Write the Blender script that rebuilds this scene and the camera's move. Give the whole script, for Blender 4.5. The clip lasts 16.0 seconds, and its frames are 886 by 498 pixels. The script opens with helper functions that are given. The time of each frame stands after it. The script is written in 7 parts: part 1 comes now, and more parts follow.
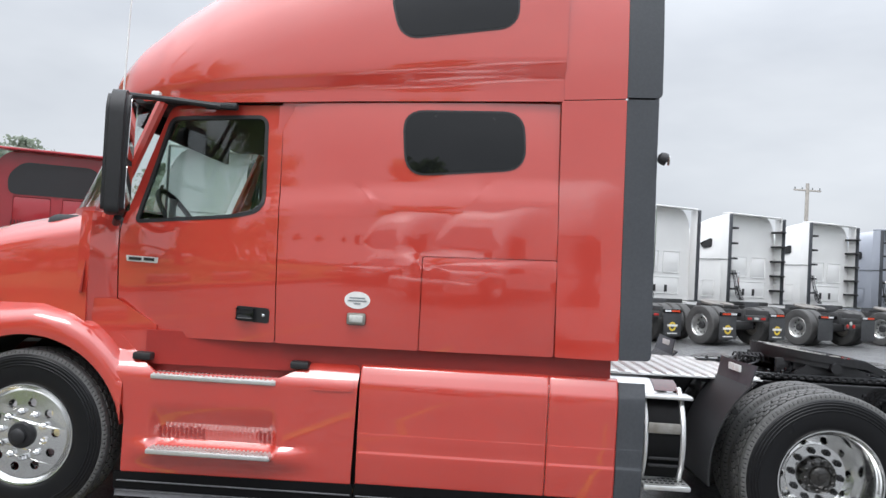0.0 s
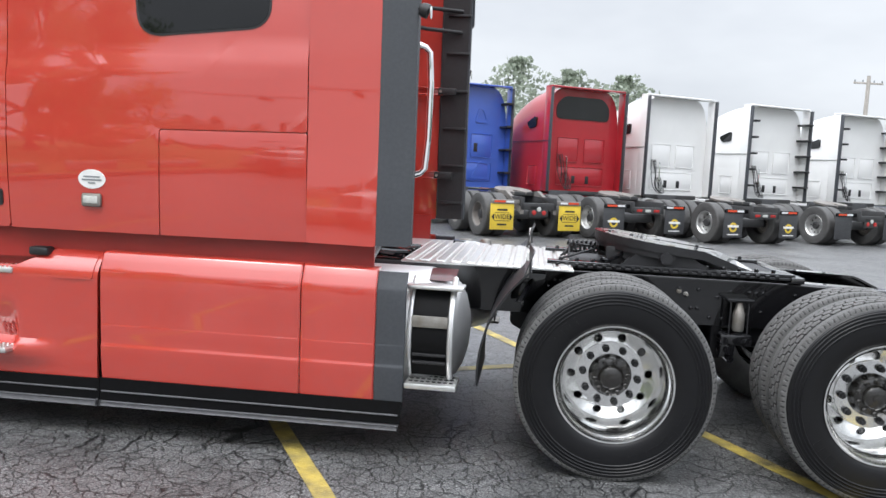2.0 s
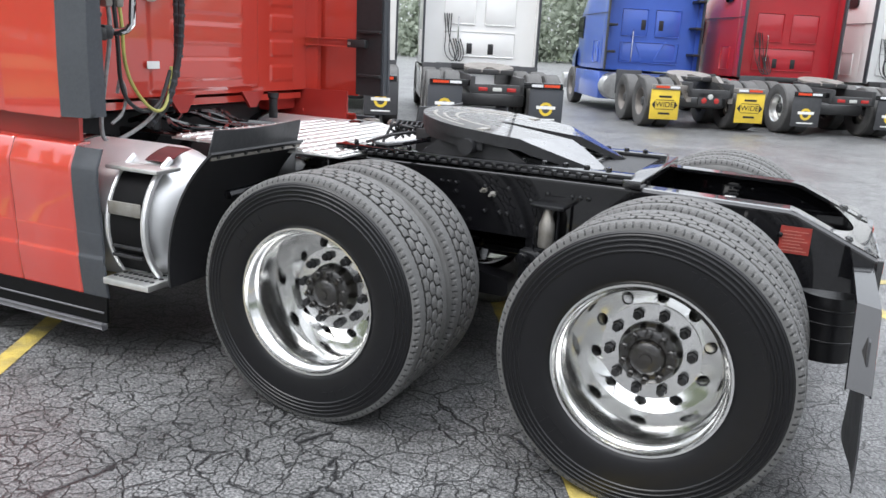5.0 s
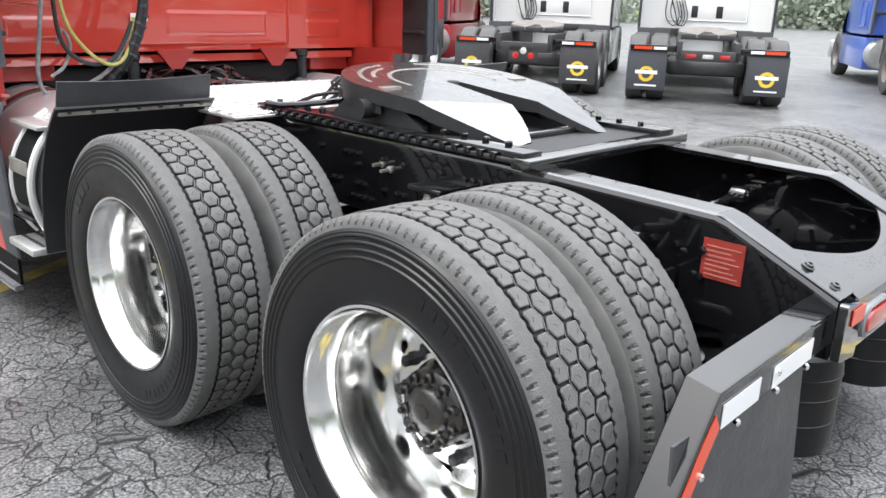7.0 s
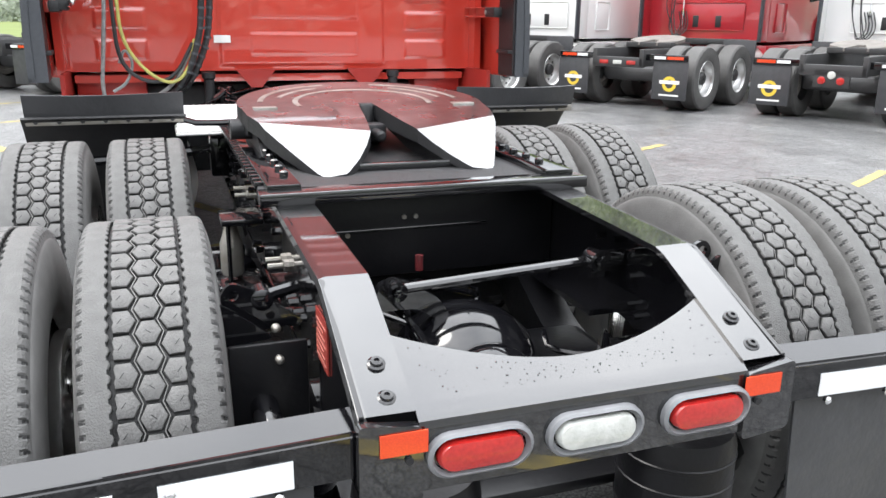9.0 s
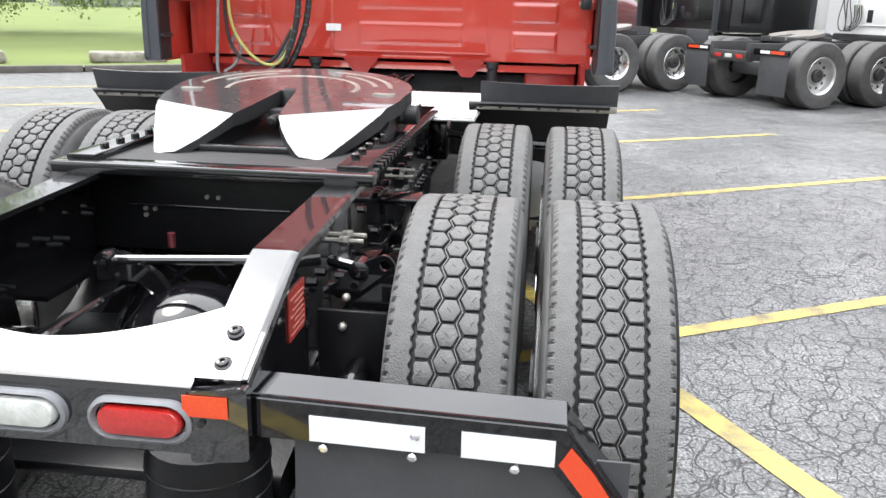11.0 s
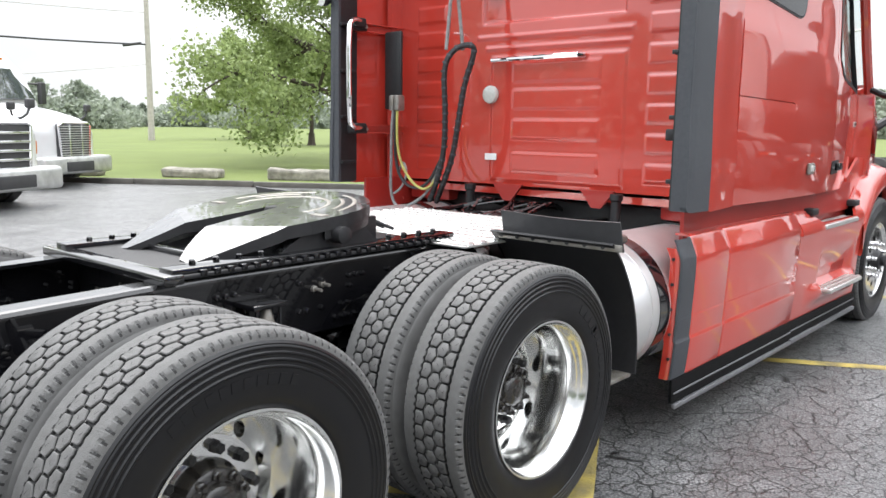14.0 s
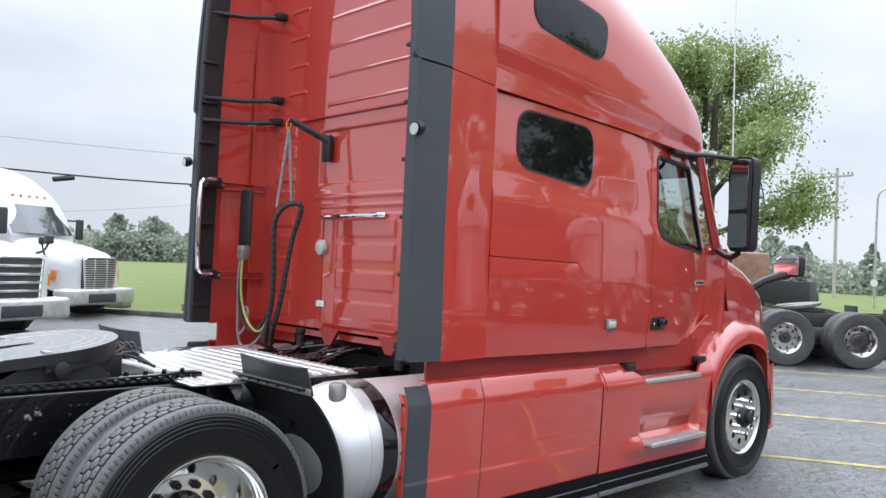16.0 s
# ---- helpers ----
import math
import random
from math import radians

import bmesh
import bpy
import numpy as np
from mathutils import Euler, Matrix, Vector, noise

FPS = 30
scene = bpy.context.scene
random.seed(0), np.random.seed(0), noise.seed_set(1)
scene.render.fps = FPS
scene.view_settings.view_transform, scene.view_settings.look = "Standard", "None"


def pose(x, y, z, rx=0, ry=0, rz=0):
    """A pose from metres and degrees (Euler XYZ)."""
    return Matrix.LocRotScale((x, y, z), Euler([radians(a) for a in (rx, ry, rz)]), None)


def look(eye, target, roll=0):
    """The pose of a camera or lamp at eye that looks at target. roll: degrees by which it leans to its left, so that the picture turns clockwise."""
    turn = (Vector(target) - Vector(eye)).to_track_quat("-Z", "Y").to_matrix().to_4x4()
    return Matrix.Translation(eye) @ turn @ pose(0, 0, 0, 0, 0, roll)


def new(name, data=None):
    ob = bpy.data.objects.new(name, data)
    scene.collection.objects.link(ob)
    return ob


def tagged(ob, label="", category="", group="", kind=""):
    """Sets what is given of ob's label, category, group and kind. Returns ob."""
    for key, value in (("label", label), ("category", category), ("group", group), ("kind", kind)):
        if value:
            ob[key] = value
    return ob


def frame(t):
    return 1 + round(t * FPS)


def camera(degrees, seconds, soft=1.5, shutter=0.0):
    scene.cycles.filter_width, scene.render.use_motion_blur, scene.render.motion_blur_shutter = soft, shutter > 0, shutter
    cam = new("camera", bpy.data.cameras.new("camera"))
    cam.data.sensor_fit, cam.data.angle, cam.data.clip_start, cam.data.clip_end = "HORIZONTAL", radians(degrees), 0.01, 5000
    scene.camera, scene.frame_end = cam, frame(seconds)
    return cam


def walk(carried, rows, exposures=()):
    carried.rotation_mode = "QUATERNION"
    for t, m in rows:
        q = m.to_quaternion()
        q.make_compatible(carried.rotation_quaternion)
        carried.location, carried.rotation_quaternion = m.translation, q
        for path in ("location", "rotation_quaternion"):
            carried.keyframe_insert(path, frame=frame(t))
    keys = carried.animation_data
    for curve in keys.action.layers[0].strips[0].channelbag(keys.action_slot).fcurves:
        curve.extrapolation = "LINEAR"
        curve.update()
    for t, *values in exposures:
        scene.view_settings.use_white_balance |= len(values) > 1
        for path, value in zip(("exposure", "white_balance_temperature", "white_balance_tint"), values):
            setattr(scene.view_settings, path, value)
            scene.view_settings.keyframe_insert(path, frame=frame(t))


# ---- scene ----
cam = camera(57.8, 16.0)
PATH = [
    (0, (-2.048, -5.855, 1.575), (-2.138, -3.858, 1.629), 3.1),
    (0.5, (-1.661, -5.774, 1.533), (-1.77, -3.777, 1.514), 2.9),
    (1, (-1.223, -5.604, 1.513), (-1.34, -3.61, 1.41), 2.7),
    (1.5, (-0.844, -5.484, 1.518), (-0.993, -3.497, 1.351), 2.8),
    (2, (-0.453, -5.188, 1.521), (-0.669, -3.21, 1.323), 2.9),
    (2.5, (-0.067, -5.002, 1.548), (-0.376, -3.037, 1.338), 3.0),
    (3, (0.27, -4.722, 1.556), (-0.126, -2.775, 1.326), 3.0),
    (3.5, (0.667, -4.543, 1.548), (0.196, -2.62, 1.264), 2.6),
    (4, (1.021, -4.321, 1.529), (0.473, -2.433, 1.16), 2.7),
    (4.2, (1.164, -4.188, 1.54), (0.581, -2.319, 1.133), 2.7),
    (6.3, (2.281, -2.851, 1.442), (1.121, -1.331, 0.856), 2.5),
    (6.5, (2.326, -2.676, 1.454), (1.122, -1.193, 0.863), 2.3),
    (7, (2.524, -2.302, 1.443), (1.201, -0.923, 0.853), 2.0),
    (7.5, (2.7, -1.903, 1.441), (1.252, -0.659, 0.845), 1.5),
    (8, (2.873, -1.471, 1.451), (1.287, -0.402, 0.869), 1.0),
    (8.5, (3.051, -1.119, 1.453), (1.337, -0.259, 0.885), 0.6),
    (9, (3.134, -0.693, 1.446), (1.323, -0.052, 0.889), 0.7),
    (9.5, (3.303, -0.32, 1.468), (1.431, 0.099, 0.904), 0.5),
    (10, (3.258, 0.105, 1.445), (1.352, 0.305, 0.873), 0.3),
    (10.2, (3.265, 0.256, 1.453), (1.354, 0.388, 0.879), 0.6),
    (12.3, (2.887, 1.848, 1.456), (1.187, 0.959, 0.893), 0.83),
    (12.5, (2.821, 1.949, 1.456), (1.164, 0.974, 0.903), 0.71),
    (13, (2.716, 2.29, 1.457), (1.161, 1.14, 0.947), 0.11),
    (13.5, (2.462, 2.49, 1.437), (0.958, 1.24, 1.024), 0.52),
    (14, (2.407, 2.829, 1.501), (0.93, 1.516, 1.197), 0.72),
    (14.5, (2.232, 3.163, 1.543), (0.777, 1.804, 1.357), 1.48),
    (15, (2.032, 3.538, 1.591), (0.599, 2.145, 1.515), 2.09),
    (15.5, (1.853, 3.917, 1.59), (0.444, 2.499, 1.589), 2.13),
    (16, (1.58, 4.22, 1.606), (0.207, 2.767, 1.646), 2.24),
]
walk(cam, [(t, look(eye, target, roll)) for t, eye, target, roll in PATH],
     [(0, -0.03, 6250, 10), (2, 0.17, 6280, 10), (4, 0.32, 6300, 10), (6.5, 0.56, 6400, 10), (7, 0.66, 6450, 10), (8, 0.74, 6500, 10), (10, 0.83, 6500, 10), (12.5, 0.73, 6500, 10), (13.5, 0.68, 6500, 10), (14.5, 0.5, 6500, 10), (15.2, 0.32, 6250, 10), (16, 0.18, 6000, 10)])

# ---- world, sun ----
world = bpy.data.worlds.new("overcast_sky")
scene.world = world
world.use_nodes = True
wn, wl = world.node_tree.nodes, world.node_tree.links
wbg = wn["Background"]
sky = wn.new("ShaderNodeTexSky")
sky.sky_type, sky.sun_disc = "NISHITA", False
sky.sun_elevation, sky.sun_rotation = radians(52), radians(200)
sky.air_density, sky.dust_density = 1.0, 3.0
wco = wn.new("ShaderNodeTexCoord")
wmap = wn.new("ShaderNodeMapping")
wmap.inputs["Scale"].default_value = (1.2, 1.2, 3.2)
wnoise = wn.new("ShaderNodeTexNoise")
wnoise.inputs["Scale"].default_value, wnoise.inputs["Detail"].default_value, wnoise.inputs["Roughness"].default_value = 1.6, 5, 0.5
wramp = wn.new("ShaderNodeValToRGB")
wramp.color_ramp.elements[0].position, wramp.color_ramp.elements[1].position = 0.32, 0.68
wramp.color_ramp.elements[0].color, wramp.color_ramp.elements[1].color = (6.6, 6.85, 7.25, 1), (9.6, 9.8, 10.0, 1)
wmix = wn.new("ShaderNodeMix")
wmix.data_type = "RGBA"
wmix.inputs[0].default_value = 0.9
wl.new(wco.outputs["Generated"], wmap.inputs["Vector"])
wl.new(wmap.outputs["Vector"], wnoise.inputs["Vector"])
wl.new(wnoise.outputs["Fac"], wramp.inputs["Fac"])
wl.new(sky.outputs["Color"], wmix.inputs[6])
wl.new(wramp.outputs["Color"], wmix.inputs[7])
wsep, wgrad, wscale = wn.new("ShaderNodeSeparateXYZ"), wn.new("ShaderNodeMapRange"), wn.new("ShaderNodeVectorMath")
wgrad.interpolation_type = "SMOOTHSTEP"
wgrad.inputs["From Min"].default_value, wgrad.inputs["From Max"].default_value = 0.2, 0.95
wgrad.inputs["To Min"].default_value, wgrad.inputs["To Max"].default_value = 1.1, 4.6
wscale.operation = "SCALE"
wl.new(wco.outputs["Generated"], wsep.inputs[0])
wl.new(wsep.outputs["Z"], wgrad.inputs["Value"])
wl.new(wmix.outputs[2], wscale.inputs[0])
wl.new(wgrad.outputs["Result"], wscale.inputs["Scale"])
wl.new(wscale.outputs[0], wbg.inputs["Color"])
wbg.inputs["Strength"].default_value = 0.088

sun = new("sun", bpy.data.lights.new("sun", "SUN"))
sun.data.energy, sun.data.angle, sun.data.color = 1.2, radians(25), (1.0, 0.97, 0.93)
sun.matrix_world = look((0, 0, 60), (16, 30, 0))


# ---- materials ----
def material(name, color, rough=0.5, metal=0.0, coat=0.0, noise_scale=0.0, noise_amount=0.0, dark=None, bump=0.0, bump_scale=200.0, rough_var=0.0, spec=0.5, detail=4.0, coat_ior=1.5):
    """A surface with a base colour that wanders towards `dark`, and fine relief; sizes in object metres."""
    m = bpy.data.materials.new(name)
    m.use_nodes = True
    n, l = m.node_tree.nodes, m.node_tree.links
    b = n["Principled BSDF"]
    b.inputs["Base Color"].default_value = (*color, 1)
    b.inputs["Roughness"].default_value, b.inputs["Metallic"].default_value = rough, metal
    b.inputs["Coat Weight"].default_value, b.inputs["Coat Roughness"].default_value = coat, 0.03
    b.inputs["Specular IOR Level"].default_value, b.inputs["Coat IOR"].default_value = spec, coat_ior
    co = n.new("ShaderNodeTexCoord")
    if noise_amount:
        t = n.new("ShaderNodeTexNoise")
        t.inputs["Scale"].default_value, t.inputs["Detail"].default_value = noise_scale, detail
        l.new(co.outputs["Object"], t.inputs["Vector"])
        r = n.new("ShaderNodeValToRGB")
        r.color_ramp.elements[0].position, r.color_ramp.elements[1].position = 0.5 - noise_amount / 2, 0.5 + noise_amount / 2
        r.color_ramp.elements[0].color = (*(dark or [c * 0.6 for c in color]), 1)
        r.color_ramp.elements[1].color = (*color, 1)
        l.new(t.outputs["Fac"], r.inputs["Fac"])
        l.new(r.outputs["Color"], b.inputs["Base Color"])
        if rough_var:
            q = n.new("ShaderNodeMapRange")
            q.inputs["To Min"].default_value, q.inputs["To Max"].default_value = rough + rough_var, max(0.02, rough - rough_var)
            l.new(t.outputs["Fac"], q.inputs["Value"])
            l.new(q.outputs["Result"], b.inputs["Roughness"])
    if bump:
        t2 = n.new("ShaderNodeTexNoise")
        t2.inputs["Scale"].default_value, t2.inputs["Detail"].default_value = bump_scale, 5
        l.new(co.outputs["Object"], t2.inputs["Vector"])
        u = n.new("ShaderNodeBump")
        u.inputs["Strength"].default_value, u.inputs["Distance"].default_value = bump, 0.01
        l.new(t2.outputs["Fac"], u.inputs["Height"])
        l.new(u.outputs["Normal"], b.inputs["Normal"])
    return m


def glass(name, tint, rough=0.0, glossy=1.0):
    m = bpy.data.materials.new(name)
    m.use_nodes = True
    n, l = m.node_tree.nodes, m.node_tree.links
    n.remove(n["Principled BSDF"])
    t, g, f, x = n.new("ShaderNodeBsdfTransparent"), n.new("ShaderNodeBsdfGlossy"), n.new("ShaderNodeLayerWeight"), n.new("ShaderNodeMixShader")
    pw, ma = n.new("ShaderNodeMath"), n.new("ShaderNodeMath")
    pw.operation, ma.operation = "POWER", "MULTIPLY_ADD"
    pw.inputs[1].default_value, ma.inputs[1].default_value, ma.inputs[2].default_value = 4.0, 0.92, 0.07
    t.inputs["Color"].default_value = (*tint, 1)
    g.inputs["Roughness"].default_value = rough
    l.new(f.outputs["Facing"], pw.inputs[0])
    l.new(pw.outputs[0], ma.inputs[0])
    l.new(ma.outputs[0], x.inputs[0])
    l.new(t.outputs[0], x.inputs[1])
    l.new(g.outputs[0], x.inputs[2])
    l.new(x.outputs[0], n["Material Output"].inputs["Surface"])
    return m


M = {}
M["red"] = material("red_clearcoat_paint", (0.50, 0.042, 0.026), 0.4, 0, 1.0, 3, 0.5, (0.47, 0.038, 0.024), 0.006, 4, spec=0.3, coat_ior=1.9)
# Darker red with gap shade in the colour: sill, seams, recess, underside.
M["red_under"] = material("darker_red_paint", (0.34, 0.02, 0.014), 0.45, 0, 0.3, 8, 0.5, (0.3, 0.02, 0.015))
M["trim"] = material("grey_moulded_rubber", (0.055, 0.06, 0.068), 0.55, 0, 0, 60, 0.6, (0.04, 0.044, 0.052), 0.25, 900)
M["black"] = material("black_gloss_chassis_paint", (0.006, 0.006, 0.007), 0.14, 0, 1.0, 9, 0.5, (0.003, 0.003, 0.004), 0.02, 30, 0.06, spec=0.15, coat_ior=1.5)
M["worn_plate"] = material("greasy_worn_plate", (0.05, 0.05, 0.052), 0.3, 0, 1.0, 12, 0.6, (0.015, 0.014, 0.014), 0.07, 70, 0.12, spec=1.0, coat_ior=1.95)
M["wet_plate"] = material("wet_black_plate_paint", (0.01, 0.01, 0.011), 0.2, 0, 1.0, 9, 0.5, (0.005, 0.005, 0.006), 0.03, 40, 0.08, spec=0.3, coat_ior=1.78)
M["windscreen_tint"] = material("tinted_windscreen_glass", (0.045, 0.052, 0.058), 0.05, 0, 1.0, spec=0.8)
M["chassis_dull"] = material("oily_black_chassis", (0.006, 0.006, 0.007), 0.38, 0, 0, 12, 0.5, (0.003, 0.003, 0.004), 0.1, 60, 0.1, spec=0.3)
M["black_dull"] = material("black_matt_plastic", (0.016, 0.016, 0.018), 0.5, 0, 0, 40, 0.5, (0.01, 0.01, 0.011), 0.2, 500)
M["rubber_flap"] = material("black_rubber_sheet", (0.055, 0.056, 0.06), 0.42, 0, 0, 12, 0.7, (0.035, 0.036, 0.039), 0.15, 60, 0.1)
M["tyre"] = material("dressed_tyre_sidewall_rubber", (0.006, 0.006, 0.007), 0.36, 0, 0, 25, 0.6, (0.004, 0.004, 0.005), 0.06, 350, 0.08, spec=0.34)
M["sidewall_dusty"] = material("dusty_inner_sidewall_rubber", (0.15, 0.148, 0.145), 0.65, 0, 0, 14, 0.6, (0.085, 0.084, 0.082), 0.1, 200)
M["tread"] = material("dusty_tread_rubber", (0.118, 0.117, 0.115), 0.7, 0, 0, 30, 0.6, (0.08, 0.079, 0.077), 0.4, 260)
M["lug"] = material("worn_tread_block_rubber", (0.13, 0.128, 0.125), 0.66, 0, 0, 30, 0.6, (0.075, 0.074, 0.072), 0.35, 220)
M["tread_dust"] = material("dust_in_the_tread", (0.21, 0.206, 0.20), 0.8, 0, 0, 60, 0.6, (0.12, 0.118, 0.115), 0.3, 260)
# Near-black rubber for grooves, block walls and nicks: recess shade in the colour.
M["tread_deep"] = material("shaded_tread_groove_rubber", (0.016, 0.016, 0.016), 0.6, 0, 0, 40, 0.6, (0.009, 0.009, 0.009), 0.3, 260)
M["alu"] = material("polished_aluminium_wheel", (0.84, 0.84, 0.83), 0.15, 1.0, 0, 14, 0.7, (0.7, 0.7, 0.69), 0.03, 40, 0.06)
M["dull_badge"] = material("satin_badge_metal", (0.75, 0.75, 0.75), 0.4, 0.6)
M["valance"] = material("black_valance_rubber", (0.006, 0.006, 0.007), 0.6, 0, 0, 30, 0.5, (0.004, 0.004, 0.004), 0.1, 300, spec=0.12)
# Grey that paints the lip highlights of the black valance.
M["lip"] = material("grey_highlight_lip", (0.14, 0.14, 0.15), 0.5, 0, 0, 30, 0.5, (0.1, 0.1, 0.105))
M["patch"] = material("dark_red_patch", (0.09, 0.012, 0.014), 0.35, 0, 0.5, 40, 0.5, (0.05, 0.008, 0.01))
M["chrome"] = material("chrome", (0.85, 0.85, 0.86), 0.05, 1.0)
M["alu_tank"] = material("brushed_aluminium_tank", (0.82, 0.82, 0.82), 0.45, 0.85, 0, 5, 0.6, (0.68, 0.68, 0.68), 0.04, 90, 0.08)
M["alu_plate"] = material("aluminium_tread_plate", (0.8, 0.8, 0.79), 0.36, 0.85, 0, 20, 0.7, (0.6, 0.6, 0.58), 0.15, 120)
M["steel_worn"] = material("worn_galvanised_steel", (0.36, 0.35, 0.33), 0.45, 0.7, 0, 18, 0.6, (0.2, 0.18, 0.15), 0.2, 140)
M["glass"] = glass("clear_side_glass", (0.78, 0.84, 0.82))
M["glass_dark"] = material("dark_privacy_glass", (0.006, 0.0065, 0.0075), 0.03, 0, 0, spec=0.45)
M["interior"] = material("dark_cab_upholstery", (0.03, 0.03, 0.033), 0.8, 0, 0, 20, 0.5, (0.02, 0.02, 0.02))
M["white_vinyl"] = material("white_vinyl", (0.8, 0.8, 0.79), 0.4, 0, 0, 20, 0.6, (0.7, 0.7, 0.68))
M["grey_vinyl"] = material("grey_print", (0.22, 0.24, 0.25), 0.5)
M["decal_print"] = material("faded_pink_print", (0.34, 0.12, 0.095), 0.5)
M["red_vinyl"] = material("red_vinyl", (0.30, 0.035, 0.025), 0.45, 0, 0, 30, 0.6, (0.16, 0.016, 0.012))
M["reflector_red"] = material("red_orange_reflective_tape", (0.72, 0.07, 0.015), 0.3, 0, 0.4, 300, 0.6, (0.55, 0.04, 0.01))
M["reflector_white"] = material("white_reflective_tape", (0.78, 0.79, 0.8), 0.3, 0, 0.4, 300, 0.6, (0.66, 0.67, 0.69))
M["lens_red"] = material("red_lamp_lens", (0.5, 0.018, 0.015), 0.12, 0, 1.0, 120, 0.7, (0.3, 0.01, 0.008), 0.2, 160)
M["lens_clear"] = material("clear_lamp_lens", (0.62, 0.63, 0.6), 0.12, 0, 1.0, 50, 0.7, (0.4, 0.41, 0.38), 0.25, 120)
M["lens_amber"] = material("amber_lamp_lens", (0.6, 0.16, 0.01), 0.15, 0, 1.0)
M["yellow_hose"] = material("yellow_green_hose", (0.45, 0.42, 0.1), 0.45, 0, 0, 20, 0.6, (0.25, 0.24, 0.08))
M["white_hose"] = material("grey_sleeved_hose", (0.3, 0.3, 0.3), 0.6, 0, 0, 40, 0.6, (0.12, 0.12, 0.12))
M["lamp_bezel"] = material("grey_rubber_lamp_bezel", (0.20, 0.205, 0.215), 0.35, 0, 0, 30, 0.5, (0.15, 0.153, 0.16))
M["grease"] = material("wet_grease", (0.02, 0.018, 0.016), 0.25, 0, 0.4, 20, 0.6, (0.02, 0.018, 0.016), 0.4, 40)


def asphalt_material():
    m = bpy.data.materials.new("cracked_wet_asphalt")
    m.use_nodes = True
    n, l = m.node_tree.nodes, m.node_tree.links
    b = n["Principled BSDF"]
    co = n.new("ShaderNodeTexCoord")

    def tex(kind, scale, **kw):
        t = n.new(kind)
        t.inputs["Scale"].default_value = scale
        for k, v in kw.items():
            t.inputs[k].default_value = v
        return t

    def warped(source, scale, amount):
        warp = tex("ShaderNodeTexNoise", scale, Detail=4)
        w = n.new("ShaderNodeVectorMath")
        w.operation = "MULTIPLY_ADD"
        w.inputs[1].default_value = (amount, amount, 0.0)
        l.new(co.outputs["Object"], warp.inputs["Vector"])
        l.new(warp.outputs["Color"], w.inputs[0])
        l.new(source, w.inputs[2])
        return w

    add = warped(warped(co.outputs["Object"], 1.3, 0.3).outputs[0], 22.0, 0.05)

    def cracks(scale, width):
        v = tex("ShaderNodeTexVoronoi", scale)
        v.feature = "DISTANCE_TO_EDGE"
        l.new(add.outputs[0], v.inputs["Vector"])
        r = n.new("ShaderNodeMapRange")
        r.inputs["From Min"].default_value, r.inputs["From Max"].default_value = width * 0.25, width
        l.new(v.outputs["Distance"], r.inputs["Value"])
        return r.outputs["Result"]

    fine, coarse = cracks(13.0, 0.036), cracks(5.0, 0.021)
    patch = tex("ShaderNodeTexNoise", 0.5, Detail=4, Roughness=0.6)
    l.new(co.outputs["Object"], patch.inputs["Vector"])
    gate = n.new("ShaderNodeMapRange")
    gate.inputs["From Min"].default_value, gate.inputs["From Max"].default_value = 0.55, 0.70
    l.new(patch.outputs["Fac"], gate.inputs["Value"])
    mx = n.new("ShaderNodeMath")
    mx.operation = "MAXIMUM"
    l.new(fine, mx.inputs[0])
    l.new(gate.outputs["Result"], mx.inputs[1])
    mul = n.new("ShaderNodeMath")
    mul.operation = "MULTIPLY"
    l.new(mx.outputs[0], mul.inputs[0])
    l.new(coarse, mul.inputs[1])
    grit = tex("ShaderNodeTexNoise", 85.0, Detail=4, Roughness=0.75)
    l.new(co.outputs["Object"], grit.inputs["Vector"])
    gr = n.new("ShaderNodeValToRGB")
    gr.color_ramp.elements[0].position, gr.color_ramp.elements[1].position = 0.42, 0.63
    gr.color_ramp.elements[0].color, gr.color_ramp.elements[1].color = (0.031, 0.032, 0.034, 1), (0.31, 0.31, 0.307, 1)
    l.new(grit.outputs["Fac"], gr.inputs["Fac"])
    blot = tex("ShaderNodeTexNoise", 0.9, Detail=6, Roughness=0.65)
    l.new(co.outputs["Object"], blot.inputs["Vector"])
    br = n.new("ShaderNodeMapRange")
    br.inputs["From Min"].default_value, br.inputs["From Max"].default_value = 0.3, 0.7
    br.inputs["To Min"].default_value, br.inputs["To Max"].default_value = 0.55, 1.2
    l.new(blot.outputs["Fac"], br.inputs["Value"])
    sc = n.new("ShaderNodeVectorMath")
    sc.operation = "SCALE"
    l.new(gr.outputs["Color"], sc.inputs[0])
    l.new(br.outputs["Result"], sc.inputs["Scale"])
    cell = tex("ShaderNodeTexVoronoi", 9.0)
    l.new(add.outputs[0], cell.inputs["Vector"])
    tone = n.new("ShaderNodeMapRange")
    tone.inputs["To Min"].default_value, tone.inputs["To Max"].default_value = 0.72, 1.22
    l.new(cell.outputs["Color"], tone.inputs["Value"])
    sc2 = n.new("ShaderNodeVectorMath")
    sc2.operation = "SCALE"
    l.new(sc.outputs[0], sc2.inputs[0])
    l.new(tone.outputs["Result"], sc2.inputs["Scale"])
    mix = n.new("ShaderNodeMix")
    mix.data_type = "RGBA"
    mix.inputs[6].default_value = (0.006, 0.006, 0.007, 1)
    l.new(mul.outputs[0], mix.inputs[0])
    l.new(sc2.outputs[0], mix.inputs[7])
    l.new(mix.outputs[2], b.inputs["Base Color"])
    rr = n.new("ShaderNodeMapRange")
    rr.inputs["From Min"].default_value, rr.inputs["From Max"].default_value = 0.35, 0.65
    rr.inputs["To Min"].default_value, rr.inputs["To Max"].default_value = 0.36, 0.65
